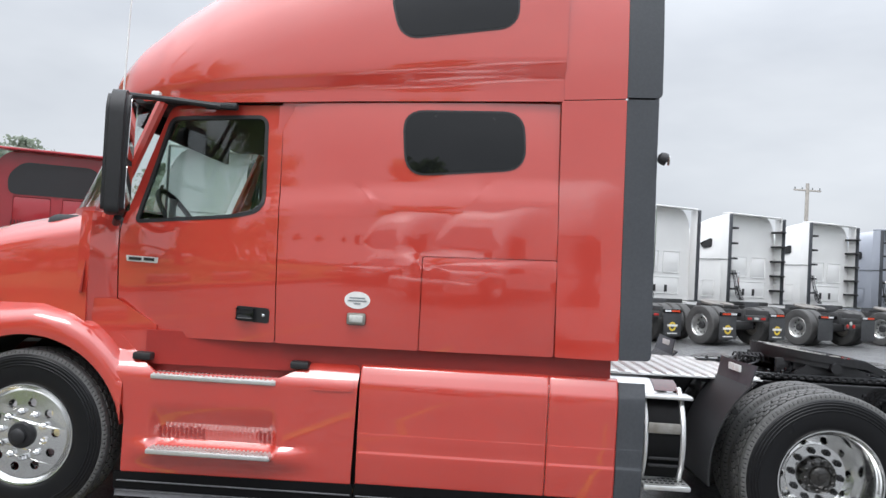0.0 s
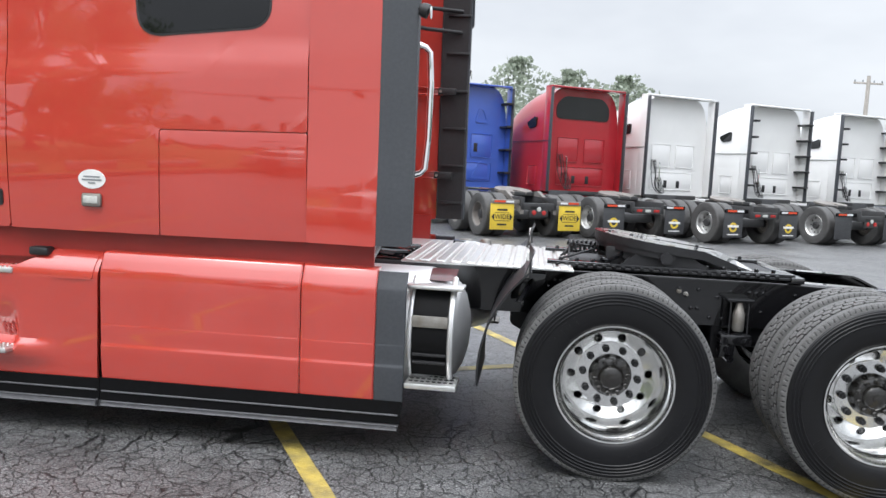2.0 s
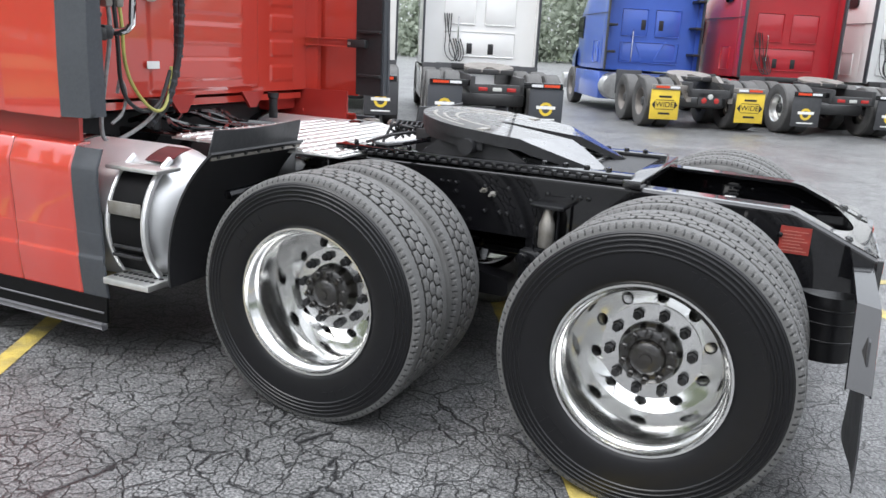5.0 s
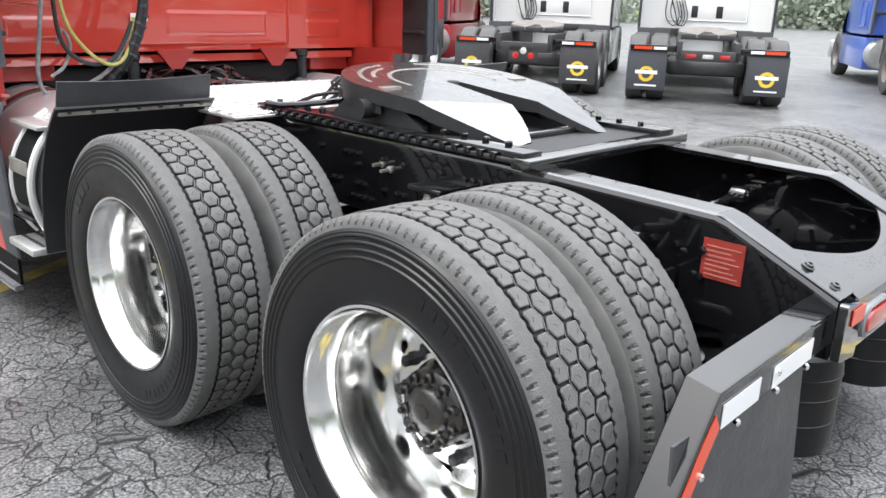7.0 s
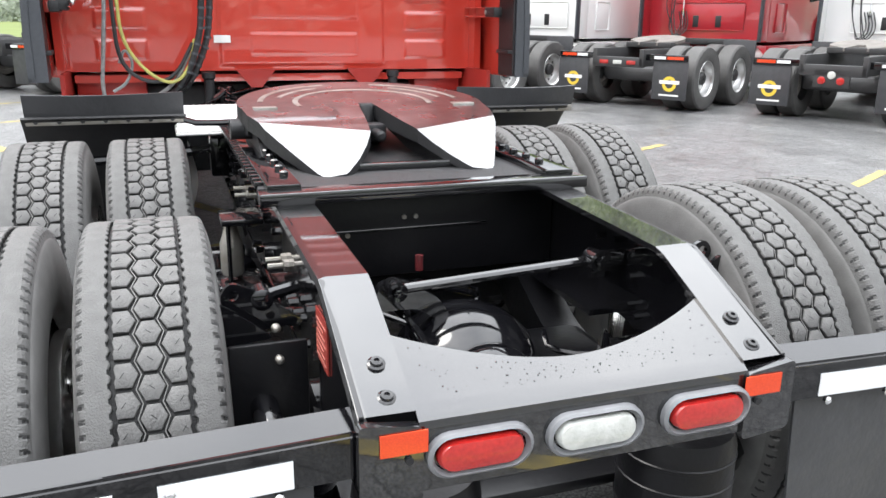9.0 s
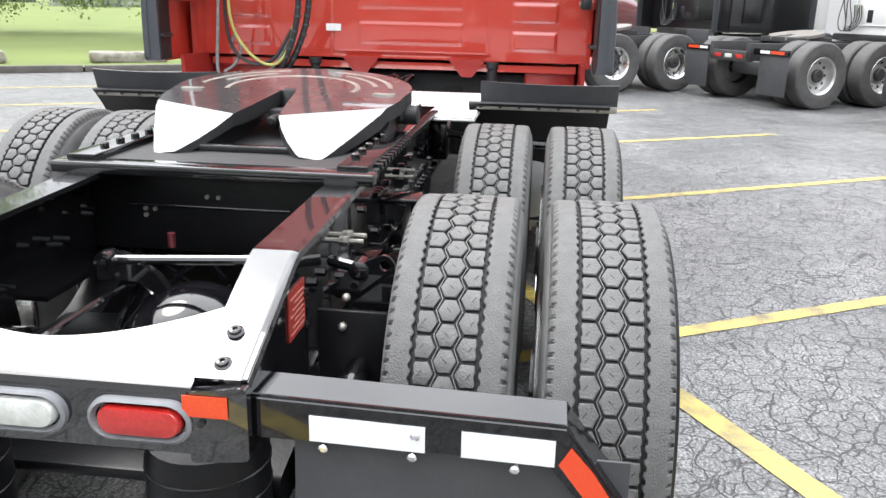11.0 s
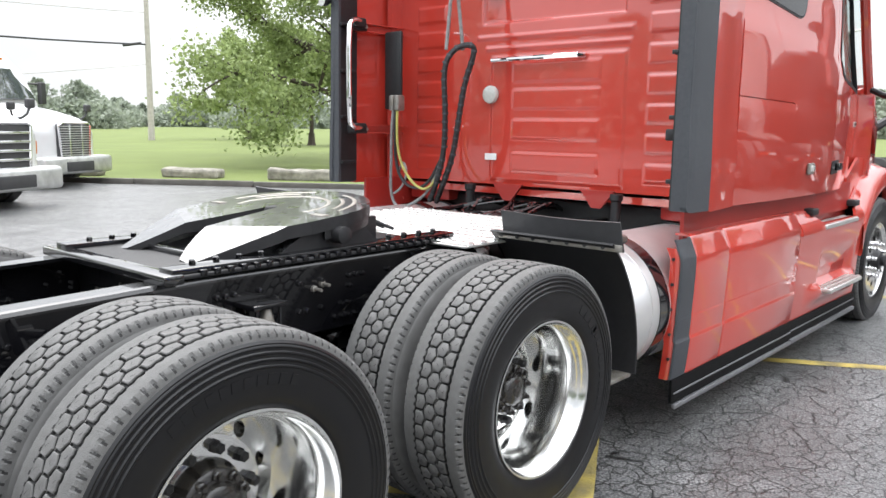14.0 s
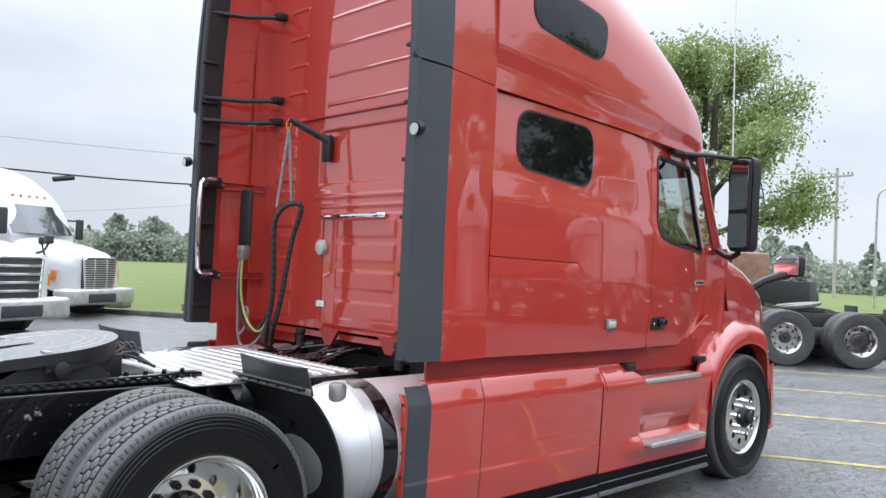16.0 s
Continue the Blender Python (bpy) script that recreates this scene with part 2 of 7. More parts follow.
    l.new(blot.outputs["Fac"], rr.inputs["Value"])
    l.new(rr.outputs["Result"], b.inputs["Roughness"])
    hsum = n.new("ShaderNodeMath")
    hsum.operation = "MULTIPLY_ADD"
    hsum.inputs[1].default_value = 0.5
    l.new(grit.outputs["Fac"], hsum.inputs[0])
    l.new(mul.outputs[0], hsum.inputs[2])
    bu = n.new("ShaderNodeBump")
    bu.inputs["Strength"].default_value, bu.inputs["Distance"].default_value = 0.7, 0.010
    b.inputs["Specular IOR Level"].default_value = 0.35
    b.inputs["Coat Weight"].default_value, b.inputs["Coat Roughness"].default_value = 0.55, 0.38
    l.new(hsum.outputs[0], bu.inputs["Height"])
    l.new(bu.outputs["Normal"], b.inputs["Normal"])
    return m


M["asphalt"] = asphalt_material()
M["yellow_line"] = material("worn_yellow_road_paint", (0.55, 0.42, 0.09), 0.5, 0, 0, 7, 0.42, (0.16, 0.14, 0.08), 0.5, 75, detail=9)
M["grass"] = material("mown_grass", (0.135, 0.17, 0.04), 0.95, 0, 0, 0.35, 0.6, (0.09, 0.12, 0.028), 0.6, 25, detail=9)
M["kerb"] = material("weathered_kerb_concrete", (0.14, 0.13, 0.115), 0.85, 0, 0, 3, 0.6, (0.06, 0.056, 0.05), 0.5, 30, detail=8)
M["bark"] = material("grey_brown_bark", (0.1, 0.08, 0.06), 0.9, 0, 0, 9, 0.6, (0.05, 0.042, 0.034), 0.8, 25)


def leaf_material(name, a, b_):
    m = bpy.data.materials.new(name)
    m.use_nodes = True
    n, l = m.node_tree.nodes, m.node_tree.links
    b = n["Principled BSDF"]
    g = n.new("ShaderNodeNewGeometry")
    r = n.new("ShaderNodeValToRGB")
    r.color_ramp.elements[0].color, r.color_ramp.elements[1].color = (*a, 1), (*b_, 1)
    l.new(g.outputs["Random Per Island"], r.inputs["Fac"])
    l.new(r.outputs["Color"], b.inputs["Base Color"])
    b.inputs["Roughness"].default_value = 0.55
    t, mx = n.new("ShaderNodeBsdfTranslucent"), n.new("ShaderNodeMixShader")
    l.new(r.outputs["Color"], t.inputs["Color"])
    mx.inputs[0].default_value = 0.35
    l.new(b.outputs[0], mx.inputs[1])
    l.new(t.outputs[0], mx.inputs[2])
    l.new(mx.outputs[0], n["Material Output"].inputs["Surface"])
    return m


M["leaf"] = leaf_material("green_maple_leaves", (0.18, 0.235, 0.085), (0.35, 0.43, 0.17))
# Paler and greyer than the near leaves: distance haze is mixed into the colour.
M["leaf_far"] = leaf_material("woodland_leaves_haze_tint", (0.26, 0.295, 0.235), (0.34, 0.38, 0.305))


# ---- mesh helpers ----
def part(name, bm, mat, parent=None, label="", sharp=35, weld=False):
    """Links a bmesh as one mesh object, smooth but for edges sharper than `sharp` degrees."""
    if weld:
        bmesh.ops.remove_doubles(bm, verts=bm.verts, dist=0.0004)
    bmesh.ops.recalc_face_normals(bm, faces=bm.faces)
    lim = radians(sharp)
    for f in bm.faces:
        f.smooth = True
    for e in bm.edges:
        e.smooth = len(e.link_faces) == 2 and e.calc_face_angle(0) < lim
    me = bpy.data.meshes.new(name)
    bm.to_mesh(me)
    bm.free()
    for k in (mat if isinstance(mat, (list, tuple)) else [mat]):
        me.materials.append(M[k] if isinstance(k, str) else k)
    ob = new(name, me)
    ob.parent = parent
    if name in ("bolts", "rail_bolts", "slide_bolts", "spiral_wrap", "edge_ribs", "grip_ridges", "vent_holes"):
        tagged(ob, kind="stuff")
    if label:
        ob["label"] = label
    return ob


def thing(name, label, category, group="", kind="", at=None):
    ob = new(name)
    ob.empty_display_size = 0.1
    if at is not None:
        ob.matrix_world = at
    return tagged(ob, label, category, group, kind)


def box(bm, x0, x1, y0, y1, z0, z1, bevel=0.0, seg=2, m=None):
    r = bmesh.ops.create_cube(bm, size=1.0)
    vs = r["verts"]
    for v in vs:
        v.co = Vector(((x0 + x1) / 2 + v.co.x * (x1 - x0), (y0 + y1) / 2 + v.co.y * (y1 - y0), (z0 + z1) / 2 + v.co.z * (z1 - z0)))
    if m is not None:
        bmesh.ops.transform(bm, matrix=m, verts=vs)
    if bevel:
        es = list({e for v in vs for e in v.link_edges})
        bmesh.ops.bevel(bm, geom=es, offset=bevel, segments=seg, affect="EDGES", profile=0.5)
    return bm


def boxed(x0, x1, y0, y1, z0, z1, bevel=0.0, seg=2, m=None):
    return box(bmesh.new(), x0, x1, y0, y1, z0, z1, bevel, seg, m)


def rpoly(pts, r=0.05, seg=5):
    """A polygon with rounded corners; r is one radius or one for each corner."""
    out, n = [], len(pts)
    rs = r if isinstance(r, (list, tuple)) else [r] * n
    for i in range(n):
        p, a, b = Vector(pts[i]), Vector(pts[i - 1]), Vector(pts[(i + 1) % n])
        d = min(rs[i], (a - p).length * 0.45, (b - p).length * 0.45)
        if d < 1e-4:
            out.append(tuple(p))
            continue
        s, e = p + (a - p).normalized() * d, p + (b - p).normalized() * d
        for k in range(seg + 1):
            t = k / seg
            out.append(tuple(s * (1 - t) ** 2 + p * 2 * t * (1 - t) + e * t * t))
    return out


def flat_fill(bm, loops, lift):
    """Fills nested 2D loops; lift maps (u, v) to a place."""
    es = []
    for loop in loops:
        vs = [bm.verts.new(lift(u, v)) for u, v in loop]
        es += [bm.edges.new((vs[i], vs[(i + 1) % len(vs)])) for i in range(len(vs))]
    r = bmesh.ops.triangle_fill(bm, use_beauty=True, use_dissolve=False, edges=es)
    return [g for g in r["geom"] if isinstance(g, bmesh.types.BMFace)]


def slab(bm, loops, lift, push):
    """A plate from nested 2D loops, pushed by a vector to give it thickness."""
    fs = flat_fill(bm, loops, lift)
    r = bmesh.ops.extrude_face_region(bm, geom=fs)
    bmesh.ops.translate(bm, vec=Vector(push), verts=[g for g in r["geom"] if isinstance(g, bmesh.types.BMVert)])
    return bm


def skin(loops, fn, step=0.07, thick=0.02, side=1):
    """A curved panel: loops in (x, z), fn(x, z) gives the half width; thickness goes inwards."""
    bm = bmesh.new()
    flat_fill(bm, loops, lambda u, v: (u, 0, v))
    us = [u for u, _ in loops[0]]
    vs = [v for _, v in loops[0]]
    for lo, hi, axis in ((min(us), max(us), 0), (min(vs), max(vs), 2)):
        n = max(1, int((hi - lo) / step))
        for i in range(1, n):
            co, no = [0, 0, 0], [0, 0, 0]
            co[axis], no[axis] = lo + (hi - lo) * i / n, 1
            bmesh.ops.bisect_plane(bm, geom=bm.verts[:] + bm.edges[:] + bm.faces[:], plane_co=co, plane_no=no)
    top = bm.faces[:]
    r = bmesh.ops.extrude_face_region(bm, geom=top)
    back = {g for g in r["geom"] if isinstance(g, bmesh.types.BMVert)}
    for v in bm.verts:
        w = fn(v.co.x, v.co.z)
        v.co.y = side * (w - (thick if v in back else 0))
    return bm


def sweep(bm, pts, r, seg=8, smooth=0, taper=1.0):
    """A tube along points."""
    ps = [Vector(p) for p in pts]
    for _ in range(smooth):
        q = [ps[0]]
        for a, b in zip(ps, ps[1:]):
            q += [a * 0.75 + b * 0.25, a * 0.25 + b * 0.75]
        ps = q + [ps[-1]]
    rings, up = [], None
    for i, p in enumerate(ps):
        d = (ps[min(i + 1, len(ps) - 1)] - ps[max(i - 1, 0)]).normalized()
        if up is None:
            up = d.orthogonal().normalized()
        up = (up - d * up.dot(d)).normalized()
        s = d.cross(up)
        rr = r * (1 + (taper - 1) * i / max(1, len(ps) - 1))
        rings.append([bm.verts.new(p + (up * math.cos(a) + s * math.sin(a)) * rr) for a in (2 * math.pi * k / seg for k in range(seg))])
    for a, b in zip(rings, rings[1:]):
        for k in range(seg):
            bm.faces.new((a[k], a[(k + 1) % seg], b[(k + 1) % seg], b[k]))
    bm.faces.new(rings[0][::-1])
    bm.faces.new(rings[-1])
    return bm


def swept(pts, r, seg=8, smooth=0, taper=1.0):
    return sweep(bmesh.new(), pts, r, seg, smooth, taper)


def lathe(bm, prof, seg=48, axis="y", at=(0, 0, 0), closed=False, caps=True):
    """Turns a profile of (radius, along) about an axis."""
    rings = []
    for r, h in prof:
        ring = []
        for k in range(seg):
            a = 2 * math.pi * k / seg
            c, s = r * math.cos(a), r * math.sin(a)
            p = (c, h, s) if axis == "y" else (h, c, s) if axis == "x" else (c, s, h)
            ring.append(bm.verts.new(Vector(p) + Vector(at)))
        rings.append(ring)
    pairs = list(zip(rings, rings[1:])) + ([(rings[-1], rings[0])] if closed else [])
    for a, b in pairs:
        for k in range(seg):
            bm.faces.new((a[k], a[(k + 1) % seg], b[(k + 1) % seg], b[k]))
    if not closed and caps:
        for ring in (rings[0], rings[-1]):
            try:
                bm.faces.new(ring)
            except ValueError:
                pass
    return bm


def grid_skin(bm, rings, close=False):
    """Joins rows of places into a skin."""
    vs = [[bm.verts.new(p) for p in ring] for ring in rings]
    for a, b in zip(vs, vs[1:]):
        n = len(a)
        for k in range(n if close else n - 1):
            try:
                bm.faces.new((a[k], a[(k + 1) % n], b[(k + 1) % n], b[k]))
            except ValueError:
                pass
    return vs


def shell(bm, thickness):
    """Gives a skin real thickness."""
    bmesh.ops.recalc_face_normals(bm, faces=bm.faces)
    bm.normal_update()
    bmesh.ops.solidify(bm, geom=bm.faces[:], thickness=thickness)


def sstep(a, b, x):
    t = min(1, max(0, (x - a) / (b - a)))
    return t * t * (3 - 2 * t)


def lerp_table(rows, x):
    """Linear between rows of (x, values...)."""
    if x <= rows[0][0]:
        return rows[0][1:]
    for a, b in zip(rows, rows[1:]):
        if x <= b[0]:
            t = (x - a[0]) / (b[0] - a[0])
            return tuple(p + (q - p) * t for p, q in zip(a[1:], b[1:]))
    return rows[-1][1:]


def circle(cx, cy, r, seg=16):
    return [(cx + r * math.cos(2 * math.pi * k / seg), cy + r * math.sin(2 * math.pi * k / seg)) for k in range(seg)]


# ---- ground ----
STALL = radians(29.0)
ROW = Vector((math.cos(STALL), math.sin(STALL), 0))
ALONG = Vector((-math.sin(STALL), math.cos(STALL), 0))
R0 = Vector((-0.2, 1.25, 0))


def ground_quad(name, a, b, c, d, mat, z=0.0, cuts=0):
    bm = bmesh.new()
    bm.faces.new([bm.verts.new((p[0], p[1], z)) for p in (a, b, c, d)])
    if cuts:
        bmesh.ops.subdivide_edges(bm, edges=bm.edges[:], cuts=cuts, use_grid_fill=True)
    return part(name, bm, mat)


KERB_A, KERB_B = Vector((-14.3, -4.9, 0)), Vector((-6.3, -17.1, 0))
KD = (KERB_B - KERB_A).normalized()
KN = Vector((KD.y, -KD.x, 0))
if KN.x > 0:
    KN = -KN
ground = ground_quad("ground", (-2500, -2500), (2500, -2500), (2500, 2500), (-2500, 2500), "grass", -0.06)
tagged(ground, "flat mown grassland reaching to the horizon", "ground", kind="structure")
k0, k1 = KERB_A - KD * 90, KERB_A + KD * 110
lot = ground_quad("parking_lot", k0, k1, k1 - KN * 120, k0 - KN * 120, "asphalt", 0.0)
tagged(lot, "cracked grey asphalt lorry park, patchy and damp", "asphalt", kind="structure")


def lawn_height(d, s):
    return 0.09 + 0.10 * sstep(0, 25, d) + 0.02 * noise.noise((d * 0.2, s * 0.2, 0)) + 0.6 * sstep(25, 140, d)


bm = bmesh.new()
grid_skin(bm, [[tuple(KERB_A + KD * s + KN * d + Vector((0, 0, lawn_height(d, s)))) for s in np.linspace(-90, 110, 90)] for d in (0.16, 0.5, 1, 2, 3.5, 5, 7, 9, 12, 16, 22, 30, 45, 70, 110, 170)])
lawn = part("lawn", bm, "grass")
tagged(lawn, "bright green mown lawn beyond the kerb", "lawn", kind="structure")
kerb = thing("kerb", "weathered low concrete kerb along the lawn", "kerb", kind="structure")
for i in range(66):
    s0 = -90 + i * 3.03
    bm = boxed(0, 3.0, 0, 0.16, -0.05, 0.13 + 0.008 * math.sin(i * 2.3), 0.02)
    k = part("kerb_stone", bm, "kerb", kerb)
    k.matrix_basis = Matrix.Translation(KERB_A + KD * s0) @ Matrix.Rotation(math.atan2(KD.y, KD.x), 4, "Z")
    if KN.dot(k.matrix_basis.to_3x3() @ Vector((0, 1, 0))) < 0:
        k.matrix_basis = Matrix.Translation(KERB_A + KD * (s0 + 3.0)) @ Matrix.Rotation(math.atan2(-KD.y, -KD.x), 4, "Z")

# painted stall lines
lines = thing("parking_lines", "worn yellow painted parking bay lines", "road marking", kind="structure")


def stripe(a, b, w=0.1, n=40):
    bm = bmesh.new()
    a, b = Vector(a), Vector(b)
    d = (b - a).normalized()
    s = Vector((-d.y, d.x, 0)) * w / 2
    rows = []
    for i in range(n + 1):
        p = a + (b - a) * i / n
        e1, e2 = 0.1 * noise.noise((p.x * 9, p.y * 9, 1)), 0.1 * noise.noise((p.x * 9, p.y * 9, 7))
        rows.append([tuple(p + s * (1 + e1) + Vector((0, 0, 0.004))), tuple(p - s * (1 + e2) + Vector((0, 0, 0.004)))])
    grid_skin(bm, rows)
    return part("line", bm, "yellow_line", lines)


for i in range(-5, 8):
    q = R0 + ROW * 2.42 * i
    stripe(q + ALONG * (5.6 if i < 1 else 2.6), q + ALONG * 0.05)
    if i != 0:
        stripe(q - ALONG * 0.05, q - ALONG * 4.6)
    else:
        stripe(q - ALONG * 0.05, q - ALONG * 4.2)
stripe(R0 - ROW * 12, R0 + ROW * 17, 0.11, 200)


# ---- the red tractor: body ----
truck = thing("tractor_unit", "glossy red sleeper tractor unit with black chassis and polished wheels", "truck")


def belt(x):
    return 1.66 + 0.021 * (x + 1.6)


def wside(x, z):
    f = min(1, max(0, (-3.0 - x) / 1.2))
    w = 1.229 - 0.035 * f * f - (x + 2.5) ** 2 / (23 if x < -2.5 else 55) - 0.045 * (z - 1.90) ** 2
    w -= (0.014 + 0.058 * f) * max(0, z - 1.66)
    zc = 2.07 + 0.075 * (x + 1.6)
    w += 0.016 * (1 - sstep(zc - 0.035, zc + 0.035, z))
    w += 0.006 * (1 - sstep(belt(x) - 0.012, belt(x) + 0.002, z))
    w -= 0.05 * max(0, 1.28 - z) ** 1.5
    return w


ROOF = [  # x, seam z, top z, half width at the seam, squareness
    (-4.66, 2.62, 2.70, 0.22, 2.0), (-4.60, 2.585, 2.77, 0.46, 2.2), (-4.45, 2.55, 2.90, 0.78, 2.4), (-4.25, 2.52, 3.05, 1.0, 2.6),
    (-4.0, 2.505, 3.23, 1.12, 2.8), (-3.7, 2.50, 3.43, 1.17, 3.0), (-3.3, 2.515, 3.64, 1.195, 3.3), (-2.8, 2.54, 3.81, 1.207, 3.8),
    (-2.2, 2.565, 3.91, 1.212, 4.6), (-1.6, 2.59, 3.93, 1.214, 5.5)]


def roof_half(x, z):
    zs, zt, w, n = lerp_table(ROOF, x)
    f = min(1, max(0, (z - zs) / (zt - zs)))
    y = w * (1 - f ** n) ** (1 / n)
    zb = 2.765 + 0.085 * (x + 1.65)
    return y + 0.022 * sstep(zb - 0.03, zb + 0.03, z) * min(1, (x + 4.6) / 0.8) * (1 - f * f)


def roof_ring(x):
    zs, zt, w, n = lerp_table(ROOF, x)
    fs = sorted(set([i / 26 for i in range(23)] + [math.sin(math.radians(a)) ** (2 / n) for a in range(50, 91, 4)]))
    right = [(x, roof_half(x, zs + (zt - zs) * f), zs + (zt - zs) * f) for f in fs]
    right[-1] = (x, 0.0, zt)
    return right + [(x, -y, z) for _, y, z in right[-2::-1]]


bm = bmesh.new()
XS = sorted({round(-4.66 + 3.06 * i / 64, 4) for i in range(65)})
grid_skin(bm, [roof_ring(x) for x in XS])
shell(bm, 0.015)
part("roof_fairing", bm, "red", truck)

SLEEP_WIN = rpoly([(-2.525, 2.49), (-1.835, 2.512), (-1.812, 2.19), (-2.49, 2.122)], 0.12, 6)
ROOF_WIN = rpoly([(-2.64, 3.20), (-1.9, 3.30), (-1.895, 3.015), (-2.56, 2.918)], 0.11, 6)
DOOR_WIN = rpoly([(-3.955, 2.415), (-3.345, 2.43), (-3.325, 1.875), (-3.5, 1.83), (-4.125, 1.775)], [0.05, 0.06, 0.1, 0.3, 0.03], 5)
DOOR = rpoly([(-4.215, 1.25), (-4.03, 1.092), (-3.215, 1.10), (-3.247, 2.503), (-3.965, 2.493), (-4.228, 1.74)], [0.05, 0.04, 0.03, 0.06, 0.06, 0.05], 4)


def grow(loop, d):
    c = sum((Vector(p) for p in loop), Vector((0, 0))) / len(loop)
    out = []
    n = len(loop)
    for i in range(n):
        t = (Vector(loop[(i + 1) % n]) - Vector(loop[i - 1])).normalized()
        k = Vector((t.y, -t.x))
        if k.dot(Vector(loop[i]) - c) < 0:
            k = -k
        out.append(tuple(Vector(loop[i]) + k * d))
    return out


def oval(cx, cz, rx, rz, seg=28):
    return [(cx + rx * math.cos(2 * math.pi * k / seg), cz + rz * math.sin(2 * math.pi * k / seg)) for k in range(seg)]


def proud(fn, d):
    return lambda x, z: fn(x, z) + d


for s in (-1, 1):
    door = part("door", skin([DOOR, DOOR_WIN], wside, 0.06, 0.025, s), "red", truck, "red cab door with clear side window")
    part("window_seal", skin([grow(DOOR_WIN, 0.012), grow(DOOR_WIN, -0.010)], proud(wside, 0.004), 0.3, 0.03, s), "black_dull", door)
    g = part("window_pane", skin([grow(DOOR_WIN, -0.004)], proud(wside, -0.012), 0.3, 0.004, s), "glass", door)
    g.visible_shadow = False
    # handle
    bm = skin([rpoly([(-3.45, 1.307), (-3.25, 1.30), (-3.252, 1.212), (-3.452, 1.22)], 0.02)], proud(wside, 0.006), 0.3, 0.01, s)
    h = part("handle", bm, "black_dull", door, "black recessed door handle")
    bm = bmesh.new()
    box(bm, -3.44, -3.34, s * (wside(-3.35, 1.26) + 0.004), s * (wside(-3.35, 1.26) + 0.03), 1.236, 1.288, 0.008)
    part("handle_flap", bm, "black", door)
    bm = bmesh.new()
    lathe(bm, [(0.009, 0), (0.009, 0.004), (0.006, 0.006)], 12, "y", (-3.285, 0, 1.257))
    for v in bm.verts:
        v.co.y = s * (wside(-3.285, 1.257) + 0.008 + v.co.y)
    part("lock", bm, "chrome", door)
    # small badge
    bm = skin([rpoly([(-4.175, 1.567), (-3.96, 1.562), (-3.965, 1.527), (-4.17, 1.532)], 0.006)], proud(wside, 0.004), 0.3, 0.006, s)
    part("badge", bm, "dull_badge", door)
    for a, b in ((-4.155, -4.07), (-4.055, -3.985)):
        part("badge_bar", skin([[(a, 1.558), (b, 1.556), (b, 1.538), (a, 1.54)]], proud(wside, 0.007), 0.3, 0.004, s), "black_dull", door)

    sleeper = part("sleeper_side", skin([rpoly([(-3.209, 1.10), (-2.372, 1.106), (-2.372, 1.652), (-1.6, 1.668), (-1.622, 2.583), (-3.2415, 2.510)], 0.012, 2)], wside, 0.06, 0.025, s), "red", truck)
    if s > 0:
        part("belt_seam", skin([[(-3.20, belt(-3.20) - 0.0035), (-2.372, belt(-2.372) - 0.0035), (-2.372, belt(-2.372) + 0.0035), (-3.20, belt(-3.20) + 0.0035)]], proud(wside, -0.0015), 0.1, 0.004, s), "red_under", sleeper)
        part("lower_side", skin([[(-2.372, 1.106), (-1.592, 1.113), (-1.6, 1.663), (-2.30, 1.6485), (-2.372, 1.647)]], wside, 0.06, 0.025, s), "red", truck)
    else:
        part("baggage_door", skin([rpoly([(-2.3665, 1.106), (-1.592, 1.113), (-1.6, 1.663), (-2.3665, 1.6475)], 0.014, 3)], wside, 0.06, 0.025, s), "red", truck, "red baggage locker door")
    for nm, loop, fn in (("sleeper_window", SLEEP_WIN, wside), ("roof_window", ROOF_WIN, roof_half)):
        w = part(nm, skin([loop], proud(fn, 0.006), 0.12, 0.012, s), "glass_dark", truck, "dark tinted bunk window with black edge")
        part("window_edge", skin([grow(loop, 0.012), grow(loop, -0.004)], proud(fn, 0.004), 0.3, 0.01, s), "black_dull", w)
        if nm == "sleeper_window":
            for cx in (-2.34, -2.0):
                part("catch", skin([circle(cx, 2.472, 0.008, 8)], proud(fn, 0.009), 0.3, 0.004, s), "black_dull", w)
    # side fairing behind the sleeper
    ext = lambda x, z: 1.222 + (0.03 if s > 0 else 0.012) * sstep(-1.62, -1.2, x) + 0.012 * sstep(1.7, 1.3, z)
    e1 = part("side_fairing_lower", skin([rpoly([(-1.586, 1.115), (-1.226, 1.115), (-1.245, 2.612), (-1.615, 2.591)], 0.014, 3)], ext, 0.09, 0.03, s), "red", truck)
    e2 = part("side_fairing_upper", skin([rpoly([(-1.605, 2.597), (-1.245, 2.618), (-1.262, 3.78), (-1.60, 3.86)], [0.01, 0.01, 0.12, 0.02], 4)], lambda x, z: ext(x, z) - 0.10 * max(0, z - 2.75) ** 2, 0.09, 0.03, s), "red", truck)
    for a, b, c, d, nm in ((1.12, 2.612, -1.226, -1.246, "fairing_edge_lower"), (2.624, 3.80, -1.246, -1.262, "fairing_edge_upper")):
        fn = (lambda x, z: ext(x, z) + 0.002 - 0.10 * max(0, z - 2.75) ** 2 - 0.008 * sstep(-1.03, -0.99, x))
        xe = -1.045 if s < 0 else -0.995
        part(nm, skin([rpoly([(c + 0.002, a), (xe, a + 0.005), (xe - 0.02, b + 0.006), (d + 0.002, b)], [0.005, 0.03, 0.008, 0.005], 4)], fn, 0.06, 0.03, s), "trim", truck, "dark grey rubber edge of the side fairing")
